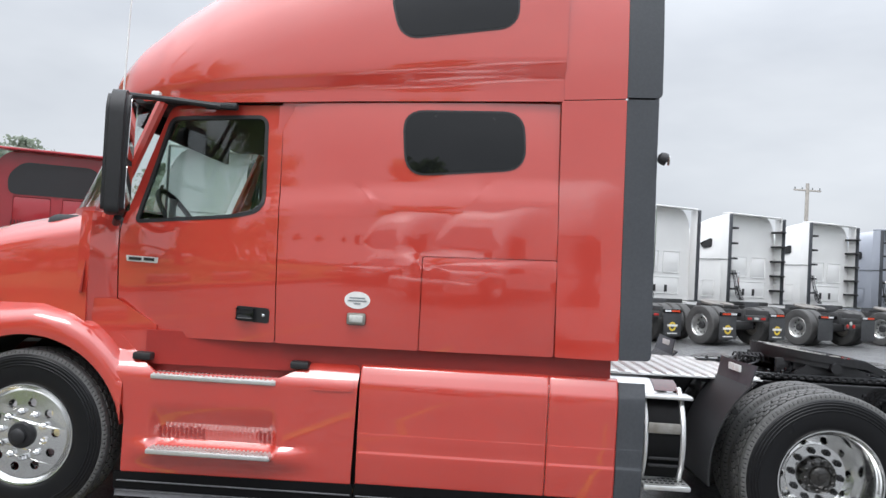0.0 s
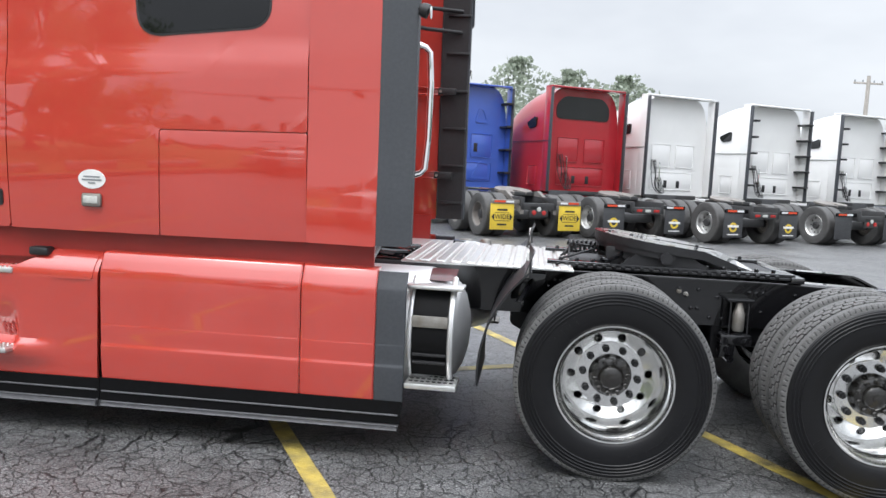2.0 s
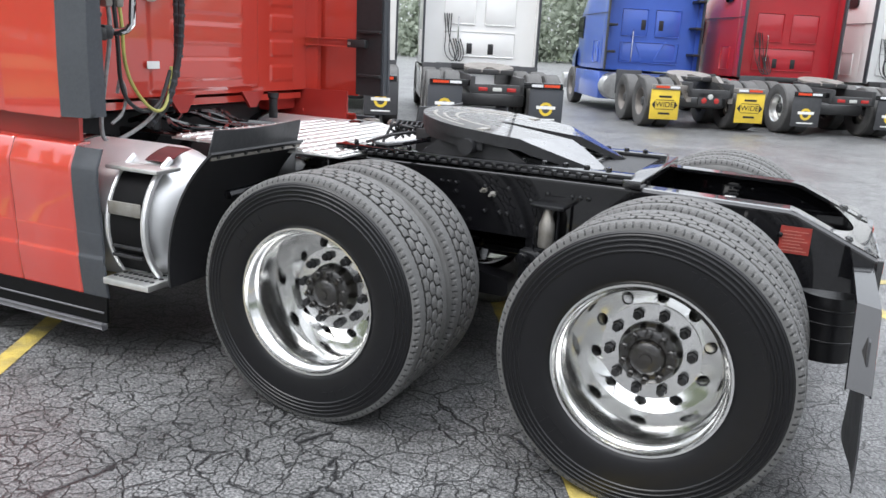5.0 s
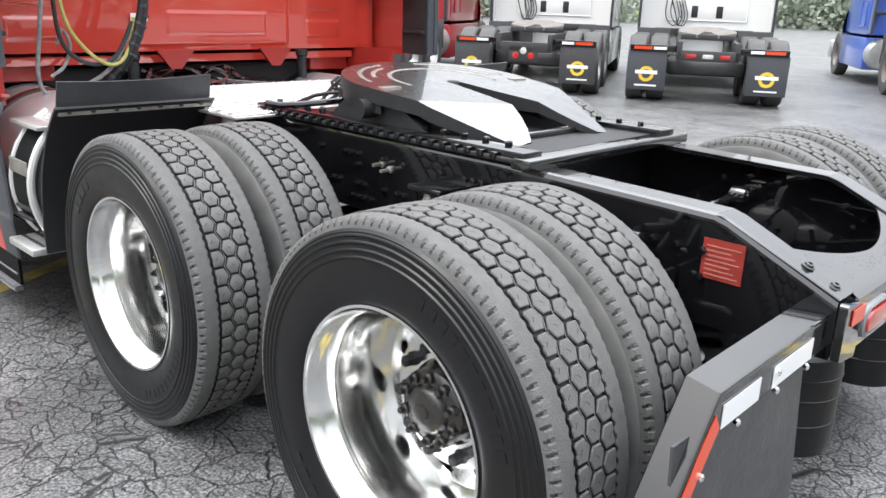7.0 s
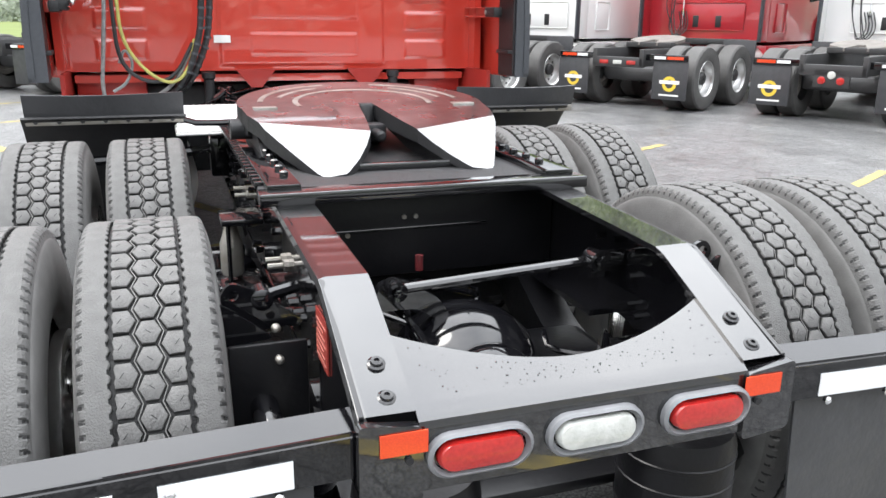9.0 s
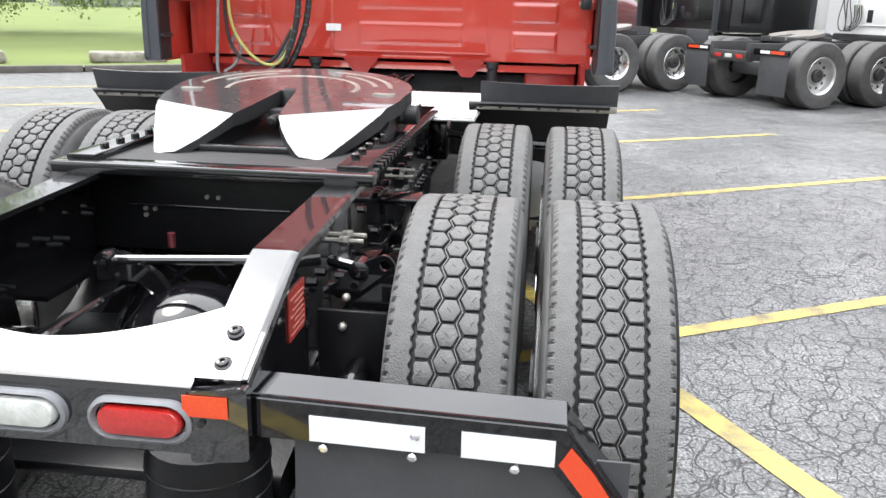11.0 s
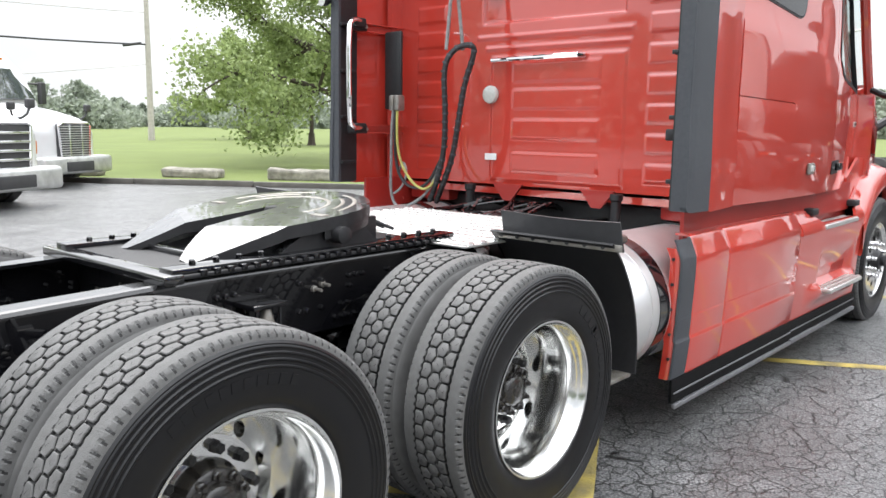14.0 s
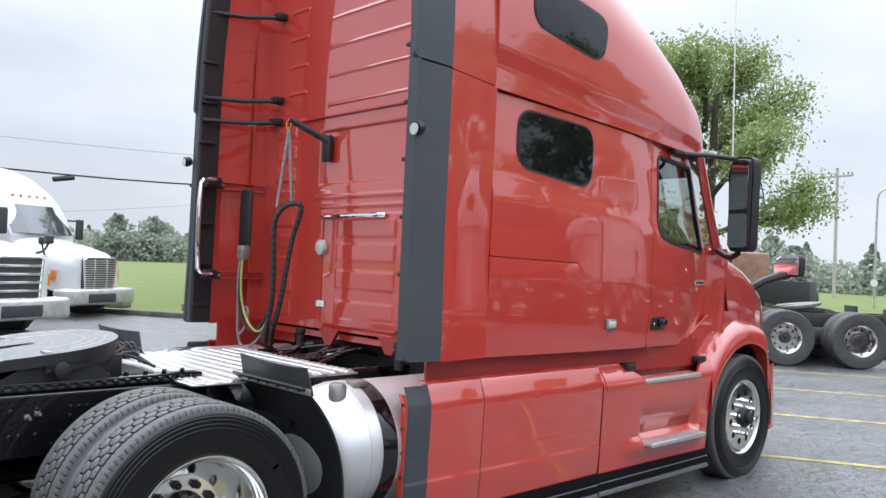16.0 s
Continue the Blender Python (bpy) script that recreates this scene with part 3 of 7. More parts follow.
    # lower side skirts
    SKIRT = [(0.315, 1.234), (0.38, 1.2385), (0.46, 1.241), (0.492, 1.2418), (0.497, 1.2414), (0.501, 1.240), (0.508, 1.237), (0.512, 1.2358), (0.518, 1.2354), (0.56, 1.2354), (0.607, 1.2354), (0.611, 1.2351), (0.614, 1.2340), (0.618, 1.2337), (0.70, 1.2335), (0.80, 1.232),
             (0.845, 1.2305), (0.893, 1.229), (0.903, 1.2272), (0.913, 1.2235), (0.95, 1.2085), (0.988, 1.193), (0.996, 1.187), (1.002, 1.17), (1.003, 1.12)]
    SKIRT = [(z, y - 0.06 * max(0.0, 0.86 - z)) for z, y in SKIRT]
    for xa, xb in ((-2.695, -1.6085), (-1.6045, -1.213)):
        bm = bmesh.new()
        grid_skin(bm, [[(x, s * (y - 0.008 * max(0, (abs(x - (xa + xb) / 2) - (xb - xa) / 2 + 0.012) / 0.012) ** 2), z) for x in (xa, xa + 0.006, xa + 0.012, (xa + xb) / 2, xb - 0.012, xb - 0.006, xb)] for z, y in SKIRT])
        shell(bm, 0.012)
        part("skirt_panel", bm, "red", truck, sharp=40)
    bm = bmesh.new()
    grid_skin(bm, [[(x, s * (y + 0.001 - d), z + 0.002) for x, d in ((-1.213, 0.012), (-1.210, 0.003), (-1.205, 0.0), (-1.13, 0.0), (-1.075, 0.0), (-1.062, 0.003), (-1.058, 0.012))] for z, y in SKIRT if z < 0.99])
    shell(bm, 0.014)
    part("skirt_edge", bm, "trim", truck, "dark grey rubber edge of the side skirt", sharp=50)
    if s > 0:
        bm = bmesh.new()
        grid_skin(bm, [[(x, s * (y - d), z) for x, d in ((-1.15, 0.016), (-1.064, 0.016), (-1.058, 0.024), (-1.058, 0.062))] for z, y in SKIRT if z < 0.985])
        shell(bm, 0.006)
        ret = part("skirt_return", bm, "red", truck, sharp=40)
        for k in range(5):
            part("rivet", lathe(bmesh.new(), [(0.008, -1.06), (0.008, -1.052)], 8, "x", (0, s * 1.185, 0.42 + 0.12 * k)), "black_dull", ret)
    # Black sheet added behind the open skirt gap so that it stays dark.
    part("skirt_gap_backing", boxed(-2.80, -2.62, min(s * 1.14, s * 1.16), max(s * 1.14, s * 1.16), 0.30, 0.96, 0.004), "valance", truck)
    # darker red sill behind the joint of cab and skirt, the gap's shade in its colour
    part("cowl_backing", skin([[(-4.46, 0.98), (-3.95, 0.98), (-3.95, 1.16), (-4.2, 1.3), (-4.46, 1.3)]], lambda x, z: 1.12, 0.4, 0.02, s), "red", truck)
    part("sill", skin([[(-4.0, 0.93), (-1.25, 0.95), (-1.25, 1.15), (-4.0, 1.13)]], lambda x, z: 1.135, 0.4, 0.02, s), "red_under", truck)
    # rubber valance
    part("valance", skin([[(-4.12, 0.20), (-2.71, 0.19), (-2.71, 0.31), (-4.12, 0.30)]], lambda x, z: 1.195 + 0.03 * (z - 0.2), 0.3, 0.012, s), "valance", truck, "black rubber valance")
    part("valance", skin([[(-2.70, 0.19), (-1.07, 0.20), (-1.06, 0.32), (-2.70, 0.32)]], lambda x, z: 1.205 + 0.03 * (z - 0.2), 0.3, 0.012, s), "valance", truck, "black rubber valance")
    bm = bmesh.new()
    box(bm, -4.1, -2.72, s * 1.19, s * 1.212, 0.165, 0.195, 0.006)
    part("valance_lip", bm, "lip", truck)
    bm = bmesh.new()
    box(bm, -2.69, -1.08, s * 1.20, s * 1.222, 0.172, 0.195, 0.006)
    part("valance_lip", bm, "lip", truck)
    # A thin grey strip stands in for the second highlight line.
    for xa, xb, w in ((-4.1, -2.72, 1.197), (-2.69, -1.08, 1.207)):
        part("valance_highlight", boxed(xa, xb, min(s * w, s * (w + 0.008)), max(s * w, s * (w + 0.008)), 0.244, 0.253, 0.003), "lip", truck)

    # step unit
    def wstep(x, z):
        w = 1.225 - 0.10 * max(0, min(1, (z - 0.86) / 0.14)) ** 1.8
        bulge = sstep(-4.08, -3.88, x) * (1 - sstep(-3.15, -2.9, x))
        w += 0.035 * bulge * sstep(0.33, 0.43, z) * (1 - sstep(0.47, 0.50, z))
        w -= 0.03 * max(0, 0.40 - z) + 0.06 * max(0, 0.86 - z)
        w -= 0.05 * sstep(-3.93, -3.885, x) * (1 - sstep(-3.205, -3.16, x)) * sstep(0.452, 0.468, z) * (1 - sstep(0.50, 0.74, z))
        return w
    part("step_fairing", skin([[(-4.085, 0.30), (-2.725, 0.305), (-2.705, 0.97), (-2.73, 0.995), (-2.985, 0.99), (-3.17, 0.90), (-3.905, 0.895), (-4.05, 0.99), (-4.16, 1.09), (-4.24, 1.02), (-4.13, 0.84), (-4.075, 0.62)]], wstep, 0.02, 0.02, s), "red", truck)
    part("filler_flap", skin([rpoly([(-2.975, 0.845), (-2.735, 0.847), (-2.73, 0.975), (-2.97, 0.97)], 0.02)], proud(wstep, 0.006), 0.02, 0.01, s), "red", truck)
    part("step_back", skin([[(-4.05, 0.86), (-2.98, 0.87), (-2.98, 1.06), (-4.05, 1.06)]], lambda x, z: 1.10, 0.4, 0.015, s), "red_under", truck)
    # perforated vent: hexagons
    bm = bmesh.new()
    for i in range(26):
        for j in range(3):
            if 10 < i < 23:
                continue
            cx, cz = -3.87 + i * 0.026, 0.515 + j * 0.022 + (0.011 if i % 2 else 0)
            slab(bm, [circle(cx, cz, 0.011, 6)], lambda u, v: (u, s * (wstep(u, v) + 0.001), v), (0, s * 0.002, 0))
    tagged(part("vent_mesh", bm, "red_under", truck, "hexagonal vent holes in the step recess"), kind="stuff")
    for x0, x1, z, y in ((-3.925, -3.185, 0.885, 1.235), (-3.905, -3.18, 0.462, 1.295)):
        st = part("step", boxed(x0, x1, min(s * (y - 0.12), s * y), max(s * (y - 0.12), s * y), z - 0.03, z, 0.008), "alu_plate", truck, "ribbed aluminium cab step")
        bm = bmesh.new()
        for i in range(28):
            xx = x0 + 0.02 + i * (x1 - x0 - 0.04) / 27
            for k in (0.012, 0.05, 0.088):
                box(bm, xx - 0.008, xx + 0.004, min(s * (y - k - 0.022), s * (y - k)), max(s * (y - k - 0.022), s * (y - k)), z, z + 0.006)
        tagged(part("grip_relief", bm, "alu_plate", st), kind="stuff")
    for xx in (-4.0, -3.06):
        bm = boxed(xx - 0.055, xx + 0.055, min(s * 1.12, s * 1.2), max(s * 1.12, s * 1.2), 0.955, 1.0, 0.012)
        part("step_lamp", bm, "black_dull", truck)
    # side marker lamp and round sticker
    yl = wside(-2.73, 1.27)
    lamp = part("marker_lamp", boxed(-2.79, -2.68, min(s * yl, s * (yl + 0.02)), max(s * yl, s * (yl + 0.02)), 1.235, 1.305, 0.012), "steel_worn", truck, "grey side marker lamp")
    part("lens", boxed(-2.775, -2.695, min(s * (yl + 0.016), s * (yl + 0.026)), max(s * (yl + 0.016), s * (yl + 0.026)), 1.25, 1.292, 0.006), "lens_clear", lamp)
    if s < 0:
        st = part("sticker", skin([oval(-2.735, 1.378, 0.075, 0.05)], proud(wside, 0.004), 0.3, 0.004, s), "white_vinyl", truck, "white oval inspection sticker with print")
        for k, (z, hw) in enumerate(((1.39, 0.045), (1.374, 0.055), (1.358, 0.02))):
            part("print_bar", skin([[(-2.735 - hw, z - 0.004), (-2.735 + hw, z - 0.004), (-2.735 + hw, z + 0.004), (-2.735 - hw, z + 0.004)]], proud(wside, 0.006), 0.3, 0.003, s), "grey_vinyl", st)

# black backing that closes the joints of the body
bm = bmesh.new()
for s in (-1, 1):
    box(bm, -3.27, -3.18, s * 1.163 - 0.012, s * 1.163 + 0.012, 1.1, 2.5)
    box(bm, -3.25, -1.6, s * 1.163 - 0.01, s * 1.163 + 0.01, 1.12, 2.56)
    box(bm, -1.68, -1.5, s * 1.15 - 0.02, s * 1.15 + 0.02, 1.12, 3.7)
box(bm, -4.1, -1.62, -1.1, 1.1, 1.08, 1.12)
part("cab_frame", bm, "red", truck)
bm = boxed(-3.27, -3.23, -1.1, 1.1, 1.1, 2.6)
part("bulkhead", bm, "interior", truck)
bm = boxed(-4.2, -3.26, -1.05, 1.05, 2.5, 2.53)
part("headliner", bm, "interior", truck)

# rear wall of the sleeper with pressed panels
def rear_x(y, z):
    x = -1.6
    def pad(y0, y1, z0, z1, r, d):
        k = min(sstep(y0, y0 + r, y), 1 - sstep(y1 - r, y1, y), sstep(z0, z0 + r, z), 1 - sstep(z1 - r, z1, z))
        return d * k
    x -= pad(-0.42, 0.58, 2.12, 2.50, 0.016, 0.014)
    x += pad(-0.47, 0.63, 2.02, 2.06, 0.015, 0.006)
    x += pad(-0.4, 0.62, 1.955, 1.99, 0.015, 0.006)
    x += pad(-0.35, 0.6, 1.16, 1.93, 0.02, 0.007)
    for z0 in (1.22, 1.42, 1.60, 1.76):
        x += pad(-0.18, 0.44, z0, z0 + 0.13, 0.014, 0.004)
    for z0 in (1.2, 1.36, 1.52, 1.68, 1.84, 2.0, 2.16, 2.32, 2.48):
        x += pad(0.72, 0.98, z0, z0 + 0.11, 0.012, 0.007)
        x += pad(-0.98, -0.72, z0, z0 + 0.11, 0.012, 0.007)
    for z0 in (2.66, 2.86, 3.06, 3.26, 3.46):
        x += pad(-0.35, 0.98, z0, z0 + 0.026, 0.01, 0.007)
        x += pad(-0.85, -0.62, z0 - 0.07, z0 - 0.045, 0.01, 0.006)
    return x


bm = bmesh.new()
grid_skin(bm, [[(rear_x(y, z), y, z) for y in np.linspace(-1.13, 1.13, 280)] for z in np.linspace(1.14, 3.86, 330)])
part("rear_wall", bm, "red", truck, "red pressed-steel rear wall of the sleeper")
bm = boxed(-1.66, -1.585, -1.1, 1.1, 2.585, 2.6, 0.003)
part("rear_seam", bm, "red_under", truck)

# front corner posts, windscreen, cowl
for s in (-1, 1):
    bm = swept([(-4.0, s * 1.115, 2.50), (-4.16, s * 1.12, 2.1), (-4.29, s * 1.13, 1.78)], 0.035, 8, 2)
    part("corner_post", bm, "red", truck)
bm = bmesh.new()
WS_LOW = [(-4.86 + 0.50 * (abs(t) ** 2.4), 1.13 * t, 1.83) for t in np.linspace(-1, 1, 25)]
WS_TOP = [(-4.50 + 0.48 * (abs(t) ** 2.4), 1.08 * t, 2.60) for t in np.linspace(-1, 1, 25)]
grid_skin(bm, [[tuple(Vector(a).lerp(Vector(b), k)) for a, b in zip(WS_LOW, WS_TOP)] for k in np.linspace(0, 1, 7)])
ws = part("windscreen", bm, "glass", truck)
ws.visible_shadow = False
bm = bmesh.new()
grid_skin(bm, [[(x, y, z + 0.02) for x, y, z in WS_LOW], [(x - 0.03, y, z - 0.12) for x, y, z in WS_LOW], [(x - 0.03, y * 1.05, z - 0.5) for x, y, z in WS_LOW]])
part("cowl", bm, "red_under", truck)
for s in (-1, 1):
    part("cowl_side", skin([rpoly([(-4.44, 1.02), (-4.24, 1.10), (-4.228, 1.25), (-4.243, 1.745), (-4.30, 1.82), (-4.44, 1.82)], 0.02, 3)], lambda x, z: wside(x, z) - 0.01 + 0.115 * sstep(4.26, 4.385, -x), 0.06, 0.025, s), "red", truck)

# bonnet and wings
HOOD = [  # x, centre z, shoulder z, half width, side bottom z
    (-4.372, 1.885, 1.80, 1.158, 1.10), (-4.7, 1.845, 1.73, 1.10, 1.10), (-5.0, 1.79, 1.66, 1.04, 1.05), (-5.3, 1.72, 1.57, 0.97, 1.0),
    (-5.6, 1.63, 1.46, 0.89, 0.95), (-5.85, 1.52, 1.33, 0.80, 0.9), (-6.0, 1.35, 1.18, 0.70, 0.8), (-6.06, 1.1, 1.0, 0.62, 0.7)]
bm = bmesh.new()
rings = []
for x in np.linspace(-6.06, -4.372, 30):
    zc, zs, w, zb = lerp_table(HOOD[::-1], x)
    half = [(x, w * 1.0, zb), (x, w, (zb + zs) / 2)]
    for a in np.linspace(0, math.pi / 2, 12):
        half.append((x, w * math.cos(a) ** 0.55 if a < 1.57 else 0.0, zs - 0.12 + (zc - zs + 0.12) * math.sin(a) ** 0.9))
    rings.append(half + [(px, -py, pz) for px, py, pz in half[-2::-1]])
grid_skin(bm, rings)
shell(bm, 0.015)
part("bonnet", bm, "red", truck)
FX, FZ, FR = -4.68, 0.47, 0.60


def wing_top(x):
    return lerp_table([(-5.5, 0.80), (-5.4, 0.96), (-5.2, 1.11), (-4.95, 1.20), (-4.65, 1.235), (-4.45, 1.20), (-4.3, 1.13), (-4.2, 1.04), (-4.12, 0.95)], x)[0]


def wing_lip(x):
    d = FR * FR - (x - FX) ** 2
    return FZ + math.sqrt(d) if d > 0 else FZ


for s in (-1, 1):
    bm = bmesh.new()
    rows = []
    for x in np.linspace(-5.27, -4.09, 34):
        lip, top = wing_lip(x), wing_top(x)
        yo = 1.23 - 0.10 * sstep(-4.95, -5.3, x)
        rows.append([(x, s * (yo - 0.10), lip - 0.004), (x, s * yo, lip), (x, s * (yo + 0.006), lip + 0.03), (x, s * yo, lip + (top - lip) * 0.6), (x, s * (yo - 0.03), lip + (top - lip) * 0.86),
                     (x, s * (yo - 0.09), top), (x, s * (yo - 0.2), top + 0.05), (x, s * (yo - 0.34), top + 0.10)])
    grid_skin(bm, rows)
    part("wing", bm, "red", truck, sharp=60)
    bm = bmesh.new()
    rows = []
    for z in np.linspace(0.30, 0.86, 10):
        xa = -5.27 if z < 0.5 else FX - math.sqrt(max(0.02, FR * FR - (z - FZ) ** 2))
        rows.append([(max(xa, -5.27) + 0.02, s * 1.12, z), (-5.30, s * 1.135, z), (-5.42 - 0.05 * (0.86 - z), s * 1.10, z), (-5.62, s * 1.0, z), (-5.85, s * 0.8, z), (-6.0, s * 0.4, z), (-6.03, 0, z)])
    grid_skin(bm, rows)
    part("bumper", bm, "red", truck)
    # wheel arch liner
    bm = bmesh.new()
    grid_skin(bm, [[(FX + 0.63 * math.cos(a), s * y, FZ + 0.63 * math.sin(a)) for a in np.linspace(-0.2, math.pi + 0.2, 24)] for y in (0.55, 1.14)])
    part("arch_liner", bm, "black_dull", truck)

# mirrors
for s in (-1, 1):
    mx, my, mz = -4.10, s * 1.42, 2.12
    turn = Matrix.Translation((mx, my, 0)) @ Matrix.Rotation(-s * radians(14), 4, "Z") @ Matrix.Translation((-mx, -my, 0))
    bm = bmesh.new()
    loop = rpoly([(-0.1, -0.33), (0.1, -0.33), (0.115, 0.36), (-0.06, 0.38), (-0.115, 0.28)], 0.05, 4)
    slab(bm, [loop], lambda u, v: (mx - 0.075, my + u, mz + v), (0.125, 0, 0))
    bmesh.ops.transform(bm, matrix=turn, verts=bm.verts)
    es = [e for e in bm.edges if e.is_manifold and e.calc_face_angle(0) > 1]
    bmesh.ops.bevel(bm, geom=es, offset=0.025, segments=3, affect="EDGES")
    mir = part("mirror", bm, "black_dull", truck, "tall black door mirror on a tubular arm")
    bm = bmesh.new()
    slab(bm, [rpoly([(-0.085, -0.02), (0.085, -0.02), (0.09, 0.33), (-0.06, 0.33)], 0.03)], lambda u, v: (mx + 0.053, my + u, mz + v), (0.003, 0, 0))
    bmesh.ops.transform(bm, matrix=turn, verts=bm.verts)
    part("mirror_glass", bm, "chrome", mir)
    bm = bmesh.new()
    slab(bm, [rpoly([(-0.085, -0.3), (0.085, -0.3), (0.085, -0.05), (-0.085, -0.05)], 0.03)], lambda u, v: (mx + 0.053, my + u, mz + v), (0.003, 0, 0))
    bmesh.ops.transform(bm, matrix=turn, verts=bm.verts)
    part("spot_glass", bm, "chrome", mir)
    part("mirror_arm", swept([(-3.62, s * 1.19, 2.475), (-3.95, s * 1.22, 2.5), (mx - 0.02, s * 1.33, 2.49), (mx, my, 2.47)], 0.018, 8, 1), "black_dull", mir)
    part("mirror_arm", swept([(-4.2, s * 1.17, 1.80), (-4.16, s * 1.3, 1.74), (mx, my - s * 0.02, 1.78)], 0.022, 8, 1), "black_dull", mir)
    part("arm_foot", boxed(-3.72, -3.52, min(s * 1.15, s * 1.2), max(s * 1.15, s * 1.2), 2.46, 2.5, 0.012), "black_dull", mir)
    part("mirror_lamp", boxed(-4.02, -3.97, min(s * 1.2, s * 1.25), max(s * 1.2, s * 1.25), 2.5, 2.54, 0.01), "white_vinyl", mir)
    part("antenna", swept([(-4.16, s * 1.3, 2.48), (-4.13, s * 1.3, 3.95)], 0.006, 6, 0, 0.5), "white_vinyl", truck)

# cab inside
bm = bmesh.new()
box(bm, -4.75, -4.25, -1.0, 1.0, 1.35, 1.80, 0.06, 3)
part("dashboard", bm, "interior", truck)
bm = bmesh.new()
lathe(bm, [(0.235 + 0.018 * math.cos(a), 0.018 * math.sin(a)) for a in np.linspace(0, 2 * math.pi, 9)[:-1]], 28, "x", closed=True)
bmesh.ops.transform(bm, matrix=pose(-4.08, -0.5, 1.82, 0, -35, 0), verts=bm.verts)
part("steering_wheel", bm, "interior", truck)
for s in (-1, 1):
    bm = boxed(-3.95, -3.4, s * 0.5 - 0.25, s * 0.5 + 0.25, 1.45, 1.62, 0.05, 3)
    box(bm, -3.5, -3.34, s * 0.5 - 0.24, s * 0.5 + 0.24, 1.55, 2.25, 0.06, 3)
    part("seat", bm, "interior", truck)
part("sun_visor", boxed(-4.25, -4.22, -0.9, 0.9, 2.38, 2.52, 0.01), "interior", truck)
part("paper", boxed(-4.03, -4.02, -0.86, -0.74, 1.80, 1.94), "white_vinyl", truck, "white paper leaning on the dashboard")


# ---- wheels ----
TR, NL = 0.490, 58  # groove radius, blocks round
PITCH = 2 * math.pi * (TR + 0.0135) / NL


def hexlug(col):
    """A worn honeycomb tread block, lying in (across, along), with chamfered top and an oblique sipe."""
    bm = bmesh.new()
    h = (PITCH - 0.0062) / 2
    if col == 0:
        pts = [(-0.0245, -0.001), (-0.0125, -h), (0.0110, -h), (0.0245, 0.001), (0.0125, h), (-0.0110, h)]
    else:
        pts = [(-0.0215, 0.0), (-0.0085, -h), (0.0185, -h + 0.001), (0.0215, -h + 0.009), (0.0185, 0.002), (0.0215, 0.009), (0.0195, h - 0.001), (-0.0085, h)]
        if col < 0:
            pts = [(-u, -v) for u, v in pts]
    m = len(pts)
    z0, z1 = -0.004, 0.0135
    c = (sum(p[0] for p in pts) / m, 0)
    rings = [[(c[0] + (u - c[0]) * k, v * k, z) for u, v in pts] for k, z in ((1.0, z0), (0.99, z1 - 0.0042), (0.955, z1 - 0.0012), (0.88, z1))]
    vs = [[bm.verts.new(p) for p in r] for r in rings]
    for k, (a, b) in enumerate(zip(vs, vs[1:])):
        for i in range(m):
            # The lowest ring takes the groove's shade colour, which outlines each block.
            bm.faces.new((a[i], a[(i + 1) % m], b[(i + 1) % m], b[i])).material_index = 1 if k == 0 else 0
    bm.faces.new(vs[-1])
    # the sipe: a thin dark slot across the top
    d = Vector((1, -0.9 if col == 0 else 1.3, 0)).normalized() * 0.0065
    w = Vector((-d.y, d.x, 0)).normalized() * 0.0009
    o = Vector((c[0], 0, z1 + 0.0004))
    f = bm.faces.new([bm.verts.new(o + q) for q in (-d - w, d - w, d + w, -d + w)])
    f.material_index = 1
    return bm


def lug_place(i, col):
    """Pose of a block on the tyre, axle along y."""
    a = 2 * math.pi * (i + (0.5 if col == 0 else 0.0)) / NL
    return Matrix.Rotation(a, 4, "Y") @ Matrix.Translation((0, col * 0.0425, TR)) @ Matrix.Rotation(math.pi / 2, 4, "Z")


def lug_mesh(col):
    bm = hexlug(col)
    bmesh.ops.recalc_face_normals(bm, faces=bm.faces)
    me = bpy.data.meshes.new("tread_block")
    bm.to_mesh(me)
    bm.free()
    me.materials.append(M["lug"])
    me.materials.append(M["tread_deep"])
    return me


LUG = {c: lug_mesh(c) for c in (-1, 0, 1)}


def joined_lugs():
    bm = bmesh.new()
    for c in (-1, 0, 1):
        for i in range(NL):
            k = len(bm.verts)
            bm.from_mesh(LUG[c])
            bm.verts.ensure_lookup_table()
            bmesh.ops.transform(bm, matrix=lug_place(i, c), verts=bm.verts[k:])
    return bm


def shoulders():
    """Both shoulder ribs: dark nicks along the groove, dots and short slits along the outer edge."""
    bm = bmesh.new()
    n = NL * 16
    for s in (-1, 1):
        rows = []
        for i in range(n):
            a = 2 * math.pi * i / n
            inn = 0.0685 + (0.0, 0.0012, 0.0032, 0.0036, 0.0036, 0.0032, 0.0012, 0.0)[i % 8]
            dot = (0.006 if i % 16 < 8 else 0.0035) if i % 8 in (1, 2, 3) else 0.0
            prof = [(inn, TR - 0.006), (inn + 0.001, TR + 0.0085), (inn + 0.0035, TR + 0.0108), (0.095, TR + 0.0115), (0.108, TR + 0.0108), (0.1145, TR + 0.0098), (0.1195, TR + 0.0078 - dot), (0.1235, TR + 0.0042 - dot), (0.1265, TR - 0.001), (0.1290, TR - 0.009), (0.131, TR - 0.019)]
            rows.append([bm.verts.new((r * math.sin(a), s * y, r * math.cos(a))) for y, r in prof])
        for i in range(n):
            a, b = rows[i], rows[(i + 1) % n]
            for k in range(len(a) - 1):
                f = bm.faces.new((a[k], a[k + 1], b[k + 1], b[k]))
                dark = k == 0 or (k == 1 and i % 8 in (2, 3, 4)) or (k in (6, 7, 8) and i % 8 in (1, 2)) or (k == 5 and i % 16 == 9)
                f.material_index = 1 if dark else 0
